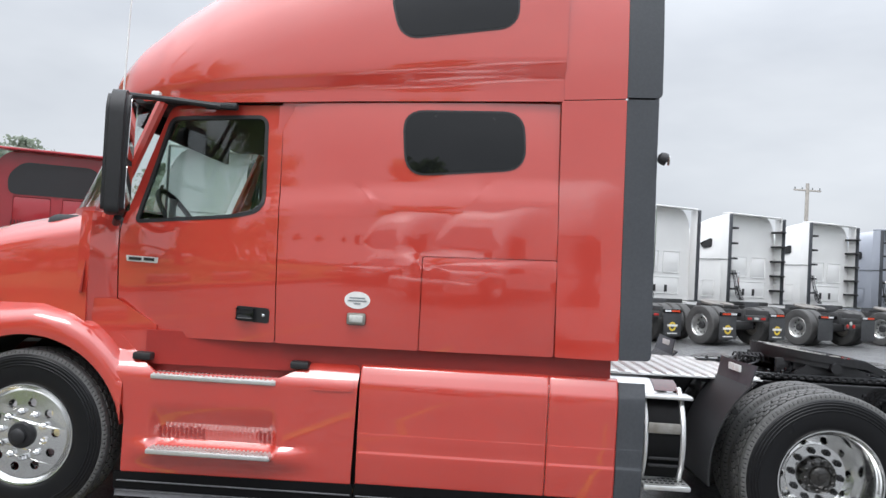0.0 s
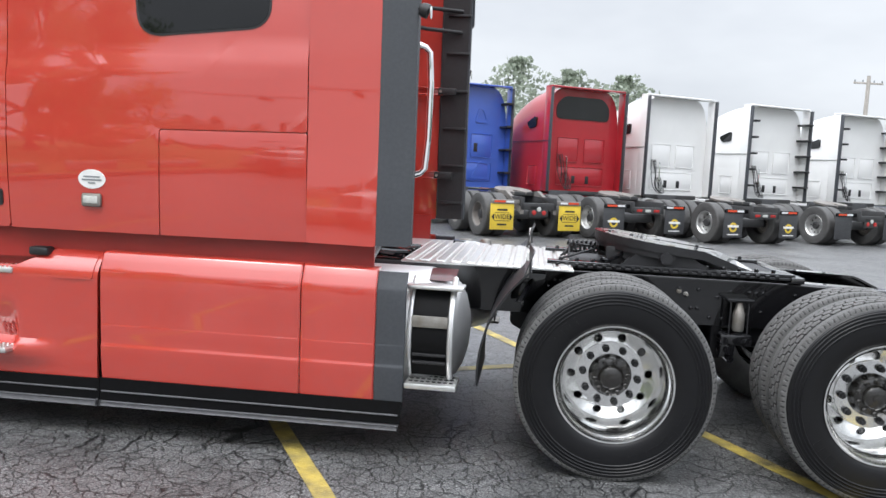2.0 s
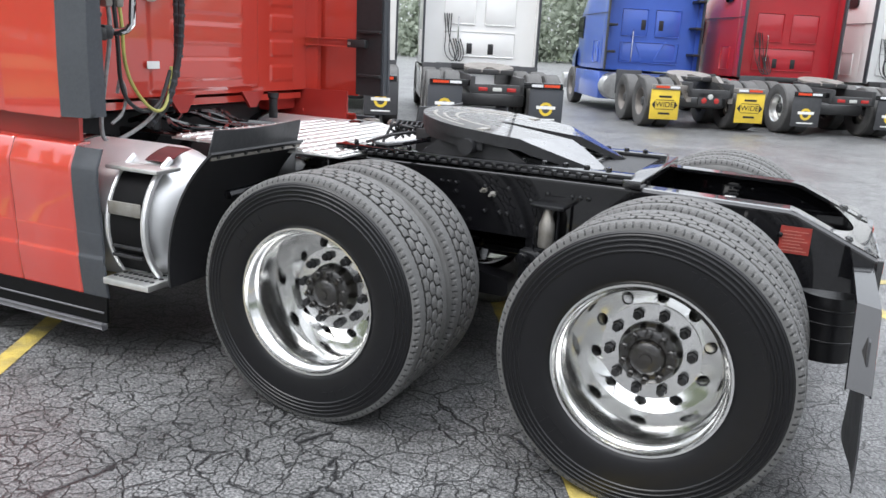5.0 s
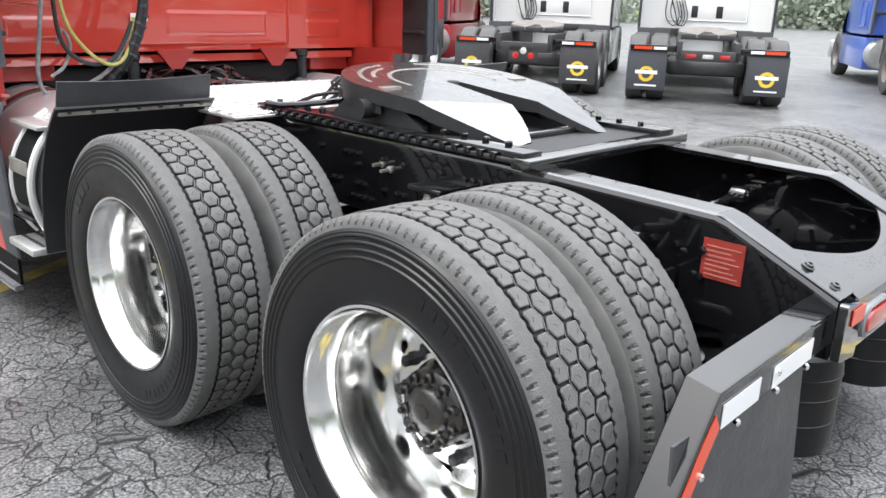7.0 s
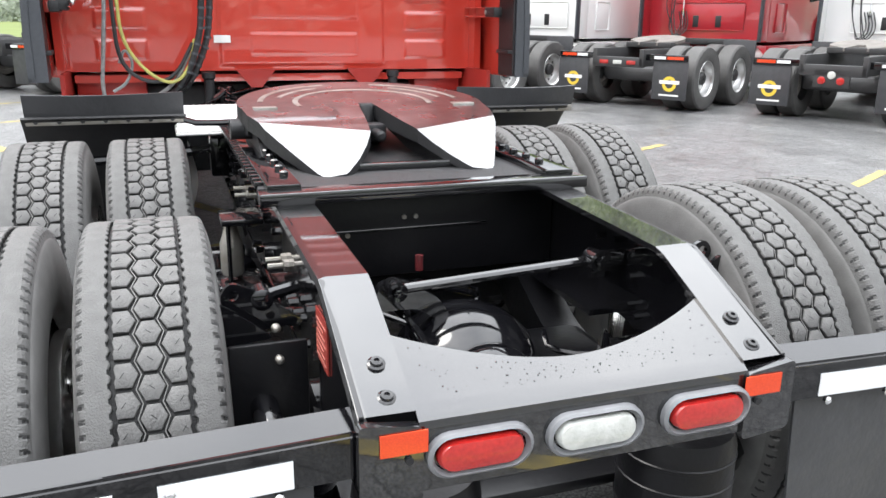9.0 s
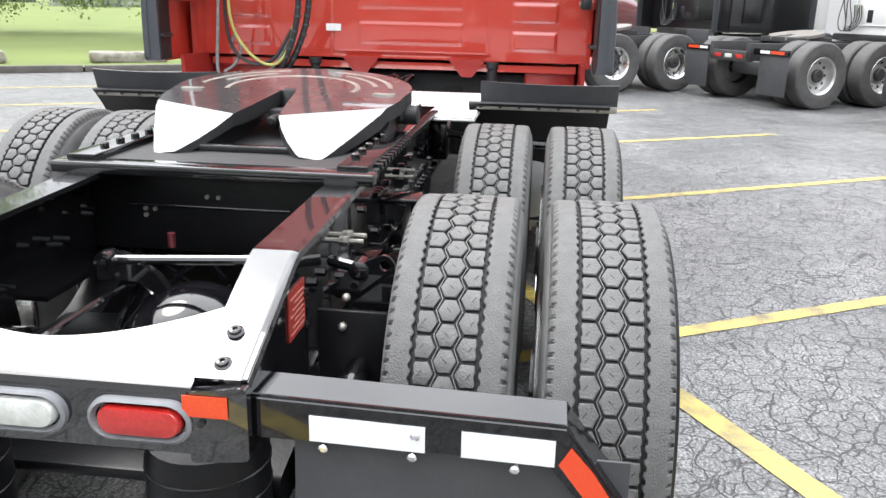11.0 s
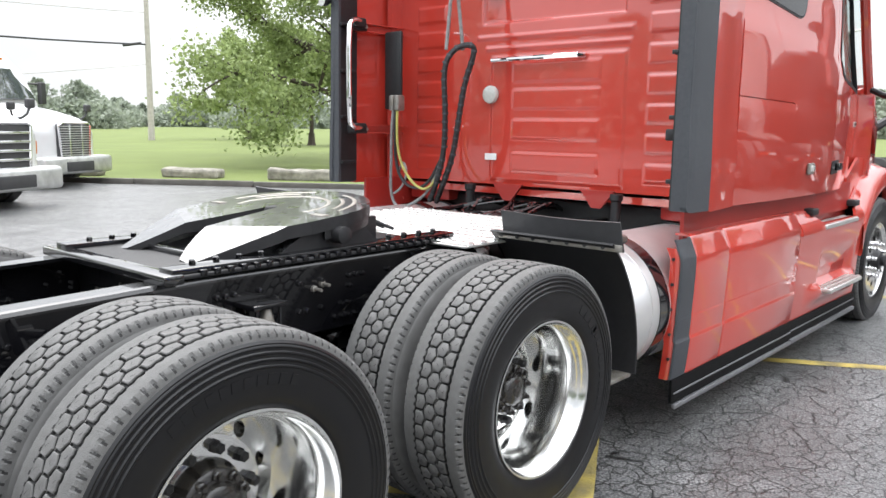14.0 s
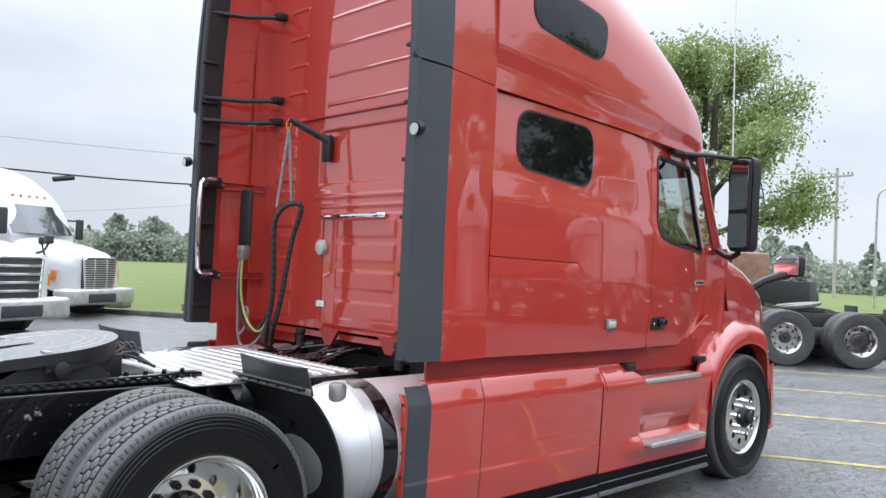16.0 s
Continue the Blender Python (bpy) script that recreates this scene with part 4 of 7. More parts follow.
    bmesh.ops.recalc_face_normals(bm, faces=bm.faces)
    return bm


def tyre_profile(ribbed=True):
    plain = [(0.292, 0.112), (0.30, 0.125), (0.315, 0.133), (0.335, 0.138), (0.36, 0.1415), (0.385, 0.1425), (0.41, 0.1422), (0.43, 0.1405), (0.45, 0.1375), (0.464, 0.1345), (0.472, 0.131), (TR - 0.008, 0.122), (TR, 0.112)]
    side = [(0.292, 0.112), (0.30, 0.125), (0.315, 0.133), (0.335, 0.138), (0.36, 0.1415), (0.385, 0.1425), (0.400, 0.1422), (0.405, 0.1422), (0.408, 0.1455), (0.412, 0.1455), (0.415, 0.1418), (0.422, 0.1415), (0.425, 0.1443), (0.429, 0.1440), (0.432, 0.1405), (0.439, 0.1400), (0.442, 0.1428), (0.446, 0.1423), (0.449, 0.1388), (0.455, 0.138), (0.458, 0.1402), (0.461, 0.1395),
            (0.464, 0.1365), (0.468, 0.1372), (0.472, 0.133), (TR - 0.008, 0.122), (TR, 0.112)]
    return [(r, -y) for r, y in (side if ribbed else plain)] + [(TR, -0.062), (TR + 0.003, -0.06), (TR + 0.003, 0.06), (TR, 0.062)] + [(r, y) for r, y in plain[::-1]]


def mesh_of(name, bm, mat, sharp=35):
    ob = part(name, bm, mat, None, "", sharp)
    me = ob.data
    bpy.data.objects.remove(ob)
    return me


def zigzag(bm):
    """Two thin dusty ribs that wind between the rows of blocks."""
    for s in (-1, 1):
        rows = []
        for i in range(NL * 2):
            a = math.pi * i / NL
            y, r = (0.0275 if i % 2 else 0.0168), TR + 0.0085
            rows.append([bm.verts.new((q * math.sin(a), s * (y + d), q * math.cos(a))) for d, q in ((-0.0014, r - 0.008), (-0.0010, r), (0.0010, r), (0.0014, r - 0.008))])
        for a, b in zip(rows, rows[1:] + rows[:1]):
            for k in range(3):
                bm.faces.new((a[k], a[k + 1], b[k + 1], b[k]))


def tyre_mesh(ribbed):
    bm = lathe(bmesh.new(), tyre_profile(ribbed), 96, "y", caps=False)
    zigzag(bm)
    me = mesh_of("tyre", bm, ["tyre", "tread_deep", "tread_dust", "sidewall_dusty"])
    for p in me.polygons:
        c = p.center
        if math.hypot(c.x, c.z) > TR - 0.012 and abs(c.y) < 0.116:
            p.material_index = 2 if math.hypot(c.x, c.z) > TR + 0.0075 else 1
        elif c.y > 0 or not ribbed:
            p.material_index = 3
    return me


ME_TYRE, ME_TYRE_DUSTY = tyre_mesh(True), tyre_mesh(False)
ME_LUGS = mesh_of("tread_relief", joined_lugs(), ["lug", "tread_deep"])
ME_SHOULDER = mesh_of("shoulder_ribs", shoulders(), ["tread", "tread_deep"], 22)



def dual_rim():
    """Deep-dished outer wheel; outwards is -y."""
    bm = bmesh.new()
    lathe(bm, [(0.262, 0.15), (0.258, 0.07), (0.254, 0.0), (0.258, -0.055), (0.267, -0.085), (0.283, -0.098), (0.293, -0.112), (0.300, -0.122), (0.299, -0.13), (0.291, -0.129), (0.285, -0.112), (0.276, -0.1), (0.268, -0.09), (0.257, -0.05), (0.247, 0.0), (0.243, 0.07), (0.246, 0.15)], 72, "y", closed=True)
    holes = [circle(0.2005 * math.cos(a), 0.2005 * math.sin(a), 0.0225, 14) for a in (2 * math.pi * k / 10 + 0.15 for k in range(10))]
    slab(bm, [circle(0, 0, 0.2455, 72), circle(0, 0, 0.16, 48), *holes], lambda u, v: (u, 0.104 + 0.02 * sstep(0.17, 0.235, math.hypot(u, v)), v), (0, 0.022, 0))
    studs = [circle(0.1425 * math.cos(a), 0.1425 * math.sin(a), 0.0185, 12) for a in (2 * math.pi * k / 10 for k in range(10))]
    slab(bm, [circle(0, 0, 0.174, 48), circle(0, 0, 0.105, 40), *studs], lambda u, v: (u, 0.088, v), (0, 0.04, 0))
    return bm


def steer_rim():
    bm = bmesh.new()
    lathe(bm, [(0.26, 0.12), (0.258, 0.0), (0.266, -0.07), (0.283, -0.1), (0.300, -0.122), (0.299, -0.131), (0.29, -0.129), (0.28, -0.115), (0.262, -0.108), (0.248, -0.1), (0.245, 0.0), (0.25, 0.12)], 72, "y", closed=True)
    holes = [circle(0.193 * math.cos(a), 0.193 * math.sin(a), 0.026, 14) for a in (2 * math.pi * k / 10 + 0.3 for k in range(10))]
    slab(bm, [circle(0, 0, 0.258, 72), circle(0, 0, 0.075, 40), *holes], lambda u, v: (u, -0.118 - 0.02 * (1 - math.hypot(u, v) / 0.258), v), (0, 0.03, 0))
    return bm


ME_DUAL, ME_STEER = mesh_of("wheel", dual_rim(), "alu", 40), mesh_of("wheel", steer_rim(), "alu", 40)
bm = lathe(bmesh.new(), [(0.262, 0.13), (0.258, -0.13), (0.25, -0.13), (0.25, 0.0), (0.12, 0.02), (0.12, 0.06), (0.25, 0.05), (0.25, 0.13)], 40, "y", closed=True)
ME_INNER = mesh_of("wheel", bm, "alu", 40)


def drive_hub():
    bm = lathe(bmesh.new(), [(0.112, 0.16), (0.112, 0.084), (0.108, 0.07), (0.102, 0.062), (0.1, 0.035), (0.092, 0.027), (0.066, 0.024), (0.06, 0.012), (0.05, 0.004), (0.022, 0.0), (0.02, -0.006), (0.008, -0.008)], 32, "y")
    return bm


ME_DHUB = mesh_of("hub", drive_hub(), "grease", 40)
ME_STUD = mesh_of("hub_stud", lathe(bmesh.new(), [(0.015, 0.05), (0.015, 0.014), (0.01, 0.01), (0.008, -0.002)], 8, "y"), "grease", 40)
bm = lathe(bmesh.new(), [(0.078, -0.09), (0.078, -0.155), (0.07, -0.165), (0.045, -0.168), (0.045, -0.195), (0.036, -0.203), (0.012, -0.205)], 28, "y")
ME_SHUB = mesh_of("hub", bm, "black_dull", 40)
bm = lathe(bmesh.new(), [(0.020, 0.0), (0.020, -0.012), (0.0155, -0.016), (0.0155, -0.036), (0.011, -0.041)], 6, "y")
ME_NUT = mesh_of("wheel_nut", bm, "chrome", 30)
ME_BLACKNUT = mesh_of("wheel_nut", lathe(bmesh.new(), [(0.021, 0.0), (0.021, -0.014), (0.0165, -0.018), (0.0165, -0.042), (0.010, -0.048)], 6, "y"), "black_dull", 30)


def kid(name, me, parent, m=None):
    o = new(name, me)
    o.parent = parent
    if m is not None:
        o.matrix_basis = m
    return o


def wheel(x, y, kind, parent, pieces=False, spin=0.0, z=0.495):
    s = 1 if y < 0 else -1
    me = {"dual": ME_DUAL, "inner": ME_INNER, "steer": ME_STEER}[kind]
    flip = Matrix.Identity(4) if (s > 0) != (kind == "inner") else Matrix.Rotation(math.pi, 4, "Z")
    w = kid("wheel", me, parent, Matrix.Translation((x, y, z)) @ flip @ Matrix.Rotation(spin, 4, "Y"))
    kid("tyre", ME_TYRE_DUSTY if kind == "inner" else ME_TYRE, w)
    kid("shoulder_ribs", ME_SHOULDER, w)
    if pieces:
        for c in (-1, 0, 1):
            for i in range(NL):
                kid("tread_block", LUG[c], w, lug_place(i, c))
    else:
        tagged(kid("tread_relief", ME_LUGS, w), kind="stuff")
    if kind == "dual":
        kid("hub", ME_DHUB, w)["label"] = "greasy black drive hub"
        for k in range(10):
            a = 2 * math.pi * k / 10
            b = a + 0.25
            kid("hub_stud", ME_STUD, w, Matrix.Translation((0.084 * math.cos(b), 0.002, 0.084 * math.sin(b))))
            kid("wheel_nut", ME_BLACKNUT, w, Matrix.Translation((0.1425 * math.cos(a), 0.098, 0.1425 * math.sin(a))))
    if kind == "steer":
        kid("hub", ME_SHUB, w)
        for k in range(10):
            a = 2 * math.pi * k / 10
            kid("wheel_nut", ME_NUT, w, Matrix.Translation((0.135 * math.cos(a), -0.127, 0.135 * math.sin(a))))
    return w


for s in (-1, 1):
    wheel(FX, s * 1.065, "steer", truck, spin=0.2, z=0.475)
    for x, sp in ((0.0, 0.1), (1.30, 0.55)):
        wheel(x, s * 1.08, "dual", truck, pieces=(x > 1), spin=sp)
        wheel(x, s * 0.745, "inner", truck, spin=sp + 0.3)


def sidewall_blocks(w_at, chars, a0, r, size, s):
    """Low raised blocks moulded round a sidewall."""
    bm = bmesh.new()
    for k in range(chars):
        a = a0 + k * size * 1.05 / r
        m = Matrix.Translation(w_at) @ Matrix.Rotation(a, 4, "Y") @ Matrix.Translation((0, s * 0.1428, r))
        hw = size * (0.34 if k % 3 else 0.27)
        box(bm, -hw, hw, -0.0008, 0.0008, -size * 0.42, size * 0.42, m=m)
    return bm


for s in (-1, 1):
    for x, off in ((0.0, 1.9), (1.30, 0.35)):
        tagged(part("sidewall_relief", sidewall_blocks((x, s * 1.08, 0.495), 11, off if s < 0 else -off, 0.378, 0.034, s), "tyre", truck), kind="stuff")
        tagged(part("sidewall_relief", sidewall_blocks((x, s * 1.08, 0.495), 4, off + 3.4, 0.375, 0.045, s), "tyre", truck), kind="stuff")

# ---- chassis ----
for s in (-1, 1):
    web = [(-5.5, 0.972), (0.95, 0.975), (1.68, 0.955), (1.985, 0.82), (1.985, 0.67), (1.6, 0.66), (1.35, 0.70), (-5.5, 0.70)]
    bm = bmesh.new()
    slab(bm, [web], lambda u, v: (u, s * 0.428, v), (0, -s * 0.009, 0))
    rail = part("frame_rail", bm, "black", truck, "glossy black chassis rail")
    # top flange following the rail, with a soft outer edge
    bm = bmesh.new()
    tops = [(-5.5, 0.972), (0.95, 0.975), (1.665, 0.956), (1.70, 0.946), (1.985, 0.815)]
    rows = []
    for x, z in tops:
        rows.append([(x, s * 0.33, z - 0.012), (x, s * 0.33, z + 0.002), (x, s * 0.415, z + 0.003), (x, s * 0.429, z - 0.001), (x, s * 0.4335, z - 0.012), (x, s * 0.4335, z - 0.02)])
    grid_skin(bm, rows)
    part("flange", bm, "wet_plate", rail, sharp=12)
    bm = bmesh.new()
    box(bm, -5.4, 1.4, min(s * 0.33, s * 0.43), max(s * 0.33, s * 0.43), 0.695, 0.71)
    part("flange", bm, "black", rail, sharp=12)
    # rows of bolts on the web
    bm = bmesh.new()
    rnd = random.Random(5)
    for i in range(62):
        x = -0.55 + i * 0.036
        for z in (0.90, 0.86, 0.79, 0.74):
            if rnd.random() < 0.34 and not (1.15 < x < 1.5 and z > 0.85):
                lathe(bm, [(0.011, 0), (0.011, 0.012), (0.006, 0.014)], 6, "y", (x, 0, z))
    for v in bm.verts:
        v.co.y = s * (0.428 + v.co.y)
    part("bolts", bm, "black", rail, "black bolt heads")
    for x, z in ((1.235, 0.872), (1.275, 0.868), (0.42, 0.885), (0.46, 0.87)):
        part("stud", lathe(bmesh.new(), [(0.014, 0), (0.014, 0.012), (0.007, 0.014), (0.007, 0.05)], 8, "y", (x, 0, z)) if s > 0 else lathe(bmesh.new(), [(0.014, 0), (0.014, -0.012), (0.007, -0.014), (0.007, -0.05)], 8, "y", (x, 0, z)), "steel_worn", rail).matrix_basis = Matrix.Translation((0, s * 0.428, 0))
    # bright bolts on the slope
    for x, z in ((1.886, 0.872), (1.952, 0.838)):
        bm = lathe(bmesh.new(), [(0.0165, 0), (0.0165, 0.003), (0.0125, 0.005), (0.0105, 0.010), (0.005, 0.011), (0.004, 0.007)], 14, "z")
        bmesh.ops.transform(bm, matrix=pose(x, s * 0.372, z - 0.008, 0, 24, 0), verts=bm.verts)
        part("bolt", bm, "black", rail)

# tail cross-member: scooped top plate, face with lamps
bm = bmesh.new()
ys = np.linspace(-0.33, 0.33, 41)
rows_f = [(1.82 + 0.095 * (1 - (abs(y) / 0.33) ** 1.8), y) for y in ys]
zslope = lambda x: 0.956 - (x - 1.68) * 0.46
grid_skin(bm, [[(x, y, zslope(x) - 0.004) for x, y in rows_f], [(x + (1.965 - x) * 0.5, y, zslope(x + (1.965 - x) * 0.5) - 0.004) for x, y in rows_f], [(1.965, y, zslope(1.965) - 0.004) for y in ys], [(1.985, y, 0.812) for y in ys], [(2.0, y, 0.803) for y in ys], [(2.003, y, 0.79) for y in ys], [(2.003, y, 0.675) for y in ys], [(1.99, y, 0.665) for y in ys]])
shell(bm, 0.008)
tail = part("tail_crossmember", bm, "wet_plate", truck, "glossy black tail plate with a scooped opening", sharp=12)
for s in (-1, 1):
    bm = bmesh.new()
    slab(bm, [rpoly([(s * 0.325, 0.66), (s * 0.434, 0.672), (s * 0.434, 0.815), (s * 0.325, 0.80)], 0.012)], lambda u, v: (1.99, u, v), (0.02, 0, 0))
    part("corner_plate", bm, "wet_plate", tail)
    bm = boxed(2.011, 2.014, min(s * 0.318, s * 0.40), max(s * 0.318, s * 0.40), 0.755, 0.795)
    part("reflector", bm, "reflector_red", tail, "orange-red reflector")
    bm = lathe(bmesh.new(), [(0.007, 0), (0.007, 0.006)], 10, "x", (2.01, s * 0.35, 0.742))
    part("screw", bm, "black_dull", tail)


# rain drops standing on the tail plate
bm = bmesh.new()
rnd = random.Random(23)
for k in range(110):
    y = rnd.uniform(-0.32, 0.32)
    x = rnd.uniform(1.83 + 0.095 * (1 - (abs(y) / 0.33) ** 1.8), 1.962)
    r = rnd.uniform(0.0008, 0.0021)
    bmesh.ops.create_icosphere(bm, subdivisions=1, radius=r, matrix=Matrix.Translation((x, y, zslope(x) - 0.0035)) @ Matrix.Diagonal((1, 1, 0.3, 1)))
tagged(part("rain_drop", bm, "black", tail), kind="stuff")


def stadium(w, h, seg=10):
    r = h / 2
    out = []
    for cx, a0 in ((w / 2 - r, -math.pi / 2), (-w / 2 + r, math.pi / 2)):
        out += [(cx + r * math.cos(a0 + math.pi * k / seg), r * math.sin(a0 + math.pi * k / seg)) for k in range(seg + 1)]
    return out


for y, lens, lab in ((-0.222, "lens_red", "red oval tail lamp"), (0.0, "lens_clear", "clear oval reversing lamp"), (0.236, "lens_red", "red oval tail lamp")):
    zc = 0.738
    bm = bmesh.new()
    rings = [[(2.003 + d, y + u * k, zc + v * k2) for u, v in stadium(0.196, 0.084)] for k, k2, d in ((1.0, 1.0, 0.0), (0.99, 0.97, 0.012), (0.92, 0.86, 0.016), (0.86, 0.72, 0.006))]
    grid_skin(bm, rings, close=True)
    lampo = part("tail_lamp", bm, "lamp_bezel", truck, lab)
    bm = bmesh.new()
    rings = [[(2.006 + d, y + u * k, zc + v * k) for u, v in stadium(0.160, 0.054)] for k, d in ((1.0, 0.0), (0.985, 0.010), (0.93, 0.016), (0.6, 0.019), (0.15, 0.02))]
    vs = grid_skin(bm, rings, close=True)
    bm.faces.new(vs[-1])
    part("lens", bm, lens, lampo)

# cross-members, trunnion, suspension and driveline between the rails
hook = part("spring_hook", swept([(1.2, -0.075, 0.80), (1.2, -0.075, 0.84)], 0.011, 8), "patch", truck, "dark red hook inside the frame")
for y, z in ((-0.055, 0.894), (-0.02, 0.894), (-0.25, 0.85), (-0.22, 0.85), (-0.25, 0.83)):
    part("bolt", lathe(bmesh.new(), [(0.007, 0.99), (0.007, 0.998)], 8, "x", (0, y, z)), "steel_worn", truck)
part("stay_bar", boxed(0.99, 1.0, -0.30, 0.20, 0.858, 0.866, 0.003), "wet_plate", truck)
for xa, xb, za, zb in ((0.93, 0.99, 0.72, 0.965), (-0.62, -0.56, 0.72, 0.95), (0.62, 0.68, 0.5, 0.86), (-1.9, -1.8, 0.72, 0.95)):
    part("crossmember", boxed(xa, xb, -0.42, 0.42, za, zb, 0.008), "chassis_dull", truck)
for s in (-1, 1):
    for x in (0.0, 1.3):
        bm = lathe(bmesh.new(), [(0.075, 0.2), (0.075, 0.62), (0.2, 0.63), (0.2, 0.66)], 20, "y", (x, 0, 0.495))
        for v in bm.verts:
            v.co.y *= s
        part("axle_tube", bm, "black", truck)
for x in (0.0, 1.3):
    bm = bmesh.new()
    bmesh.ops.create_uvsphere(bm, u_segments=24, v_segments=14, radius=0.21)
    bmesh.ops.scale(bm, vec=(1.05, 1.0, 0.95), verts=bm.verts)
    bmesh.ops.translate(bm, vec=(x, 0.02, 0.53), verts=bm.verts)
    part("differential", bm, "black", truck, "black differential housing")
    part("diff_cap", lathe(bmesh.new(), [(0.13, 0), (0.135, 0.05), (0.12, 0.08), (0.11, 0.12), (0.06, 0.13)], 24, "x", (x + 0.15, 0.02, 0.55)), "black", truck)
# trailing arms and the axle's banjo housing
for s in (-1, 1):
    for xa, xb in ((-0.55, 0.55), (0.85, 1.78)):
        bm = bmesh.new()
        slab(bm, [rpoly([(xa, 0.62), (xa, 0.72), (xa + 0.12, 0.72), (xa + 0.35, 0.60), (xb, 0.48), (xb, 0.40), (xa + 0.45, 0.40), (xa + 0.2, 0.52)], 0.03)], lambda u, v: (u, s * 0.405, v), (0, -s * 0.11, 0))
        part("trailing_arm", bm, "chassis_dull", truck)
for x in (0.0, 1.3):
    part("axle_housing", boxed(x - 0.12, x + 0.13, -0.42, 0.42, 0.38, 0.60, 0.05, 3), "chassis_dull", truck)
# Invented plates that hide the bright ground and keep the inside dark.
part("dark_filler_plate", boxed(1.02, 1.20, -0.30, 0.30, 0.50, 0.53, 0.01), "chassis_dull", truck)
part("dark_filler_plate", boxed(1.46, 1.74, -0.30, 0.30, 0.42, 0.45, 0.01), "chassis_dull", truck)
bm = lathe(bmesh.new(), [(0.05, 0.15), (0.05, 1.15)], 16, "x", (0, 0.0, 0.55))
part("drive_shaft", bm, "black", truck)
for s in (-1, 1):
    for x in (0.30, 1.62):
        prof = [(0.10, 0.36), (0.125, 0.385), (0.13, 0.42), (0.115, 0.445), (0.105, 0.455), (0.12, 0.475), (0.13, 0.52), (0.125, 0.56), (0.1, 0.6)]
        part("air_spring", lathe(bmesh.new(), prof, 28, "z", (x, s * 0.52, 0.0)), "black", truck, "black rubber air spring")
    # shock absorber between the axles
    bm = lathe(bmesh.new(), [(0.03, 0.69), (0.034, 0.70), (0.034, 0.79), (0.026, 0.81), (0.014, 0.86)], 16, "z", (0.745, s * 0.52, 0))
    sh = part("shock_absorber", bm, "steel_worn", truck, "grey shock absorber on a bracket")
    bm = bmesh.new()
    for xx in (0.695, 0.795):
        sweep(bm, [(xx, s * 0.53, 0.66), (xx, s * 0.53, 0.86)], 0.007, 6)
    box(bm, 0.67, 0.82, s * 0.49 - 0.06, s * 0.49 + 0.06, 0.855, 0.875, 0.006)
    box(bm, 0.64, 0.82, s * 0.50 - 0.07, s * 0.50 + 0.07, 0.61, 0.675, 0.015)
    box(bm, 0.64, 0.73, s * 0.51 - 0.05, s * 0.51 + 0.05, 0.54, 0.63, 0.015)
    for xx, zz in ((0.685, 0.585), (0.66, 0.64), (0.79, 0.635), (0.70, 0.535)):
        lathe(bm, [(0.022, -0.09), (0.022, 0.09), (0.012, 0.1)], 10, "y", (xx, s * 0.5, zz))
    part("bracket", bm, "black", sh)
    # bracket plates with eyes near the rear spring
    for xa, ya, za in ((1.50, 0.50, 0.86), (1.535, 0.57, 0.845)):
        bm = bmesh.new()
        slab(bm, [rpoly([(ya - 0.07, za - 0.05), (ya + 0.05, za - 0.06), (ya + 0.11, za + 0.02), (ya + 0.085, za + 0.055), (ya + 0.03, za + 0.03)], 0.02), circle(ya + 0.08, za + 0.025, 0.012, 12)], lambda u, v: (xa, s * u, v), (0.012, 0, 0))
        part("valve_bracket", bm, "black", truck)
    bm = bmesh.new()
    sweep(bm, [(1.46, s * 0.44, 0.875), (1.50, s * 0.53, 0.87)], 0.014, 8)
    lathe(bm, [(0.024, 0.0), (0.024, 0.045), (0.016, 0.05)], 12, "x", (1.47, s * 0.52, 0.87))
    box(bm, 1.52, 1.55, s * 0.63 - 0.012, s * 0.63 + 0.012, 0.60, 0.84, 0.006)
    part("height_valve", bm, "black", truck)
    up = part("spring_bracket", boxed(1.57, 1.585, min(s * 0.44, s * 0.60), max(s * 0.44, s * 0.60), 0.50, 0.80, 0.004), "chassis_dull", truck)
    for z in (0.82, 0.765):
        part("nut", lathe(bmesh.new(), [(0.009, 0.0), (0.010, 0.004), (0.010, 0.010), (0.006, 0.016), (0.003, 0.018)], 12, "x", (1.548 if z > 0.8 else 1.585, s * 0.50, z)), "steel_worn", up)
    part("spring_seat", lathe(bmesh.new(), [(0.03, 0.0), (0.03, 0.10), (0.018, 0.12)], 14, "x", (1.58, s * 0.535, 0.66)), "black", up)
    # red warning decal
    d = part("decal", boxed(1.645, 1.755, min(s * 0.429, s * 0.432), max(s * 0.429, s * 0.432), 0.79, 0.895), "red_vinyl", truck, "red warning decal with unreadable print")
    for k in range(7):
        part("print_bar", boxed(1.655, 1.745 - 0.012 * (k % 3), min(s * 0.4315, s * 0.4335), max(s * 0.4315, s * 0.4335), 0.80 + k * 0.0125, 0.8035 + k * 0.0125), "decal_print", d)
# panhard rod
bm = swept([(1.345, -0.17, 0.803), (1.386, 0.35, 0.845)], 0.013, 10)
for cx, cy, cz in ((1.345, -0.183, 0.802), (1.386, 0.344, 0.845)):
    lathe(bm, [(0.014, -0.022), (0.026, -0.025), (0.028, 0.0), (0.026, 0.025), (0.014, 0.022)], 18, "x", (cx, cy, cz), closed=True)
    lathe(bm, [(0.011, -0.035), (0.011, 0.035), (0.005, 0.037)], 10, "x", (cx, cy, cz))
box(bm, 1.356, 1.416, 0.345, 0.42, 0.827, 0.863, 0.012)
part("stabiliser_rod", bm, "wet_plate", truck, "glossy black transverse rod")
bm = bmesh.new()
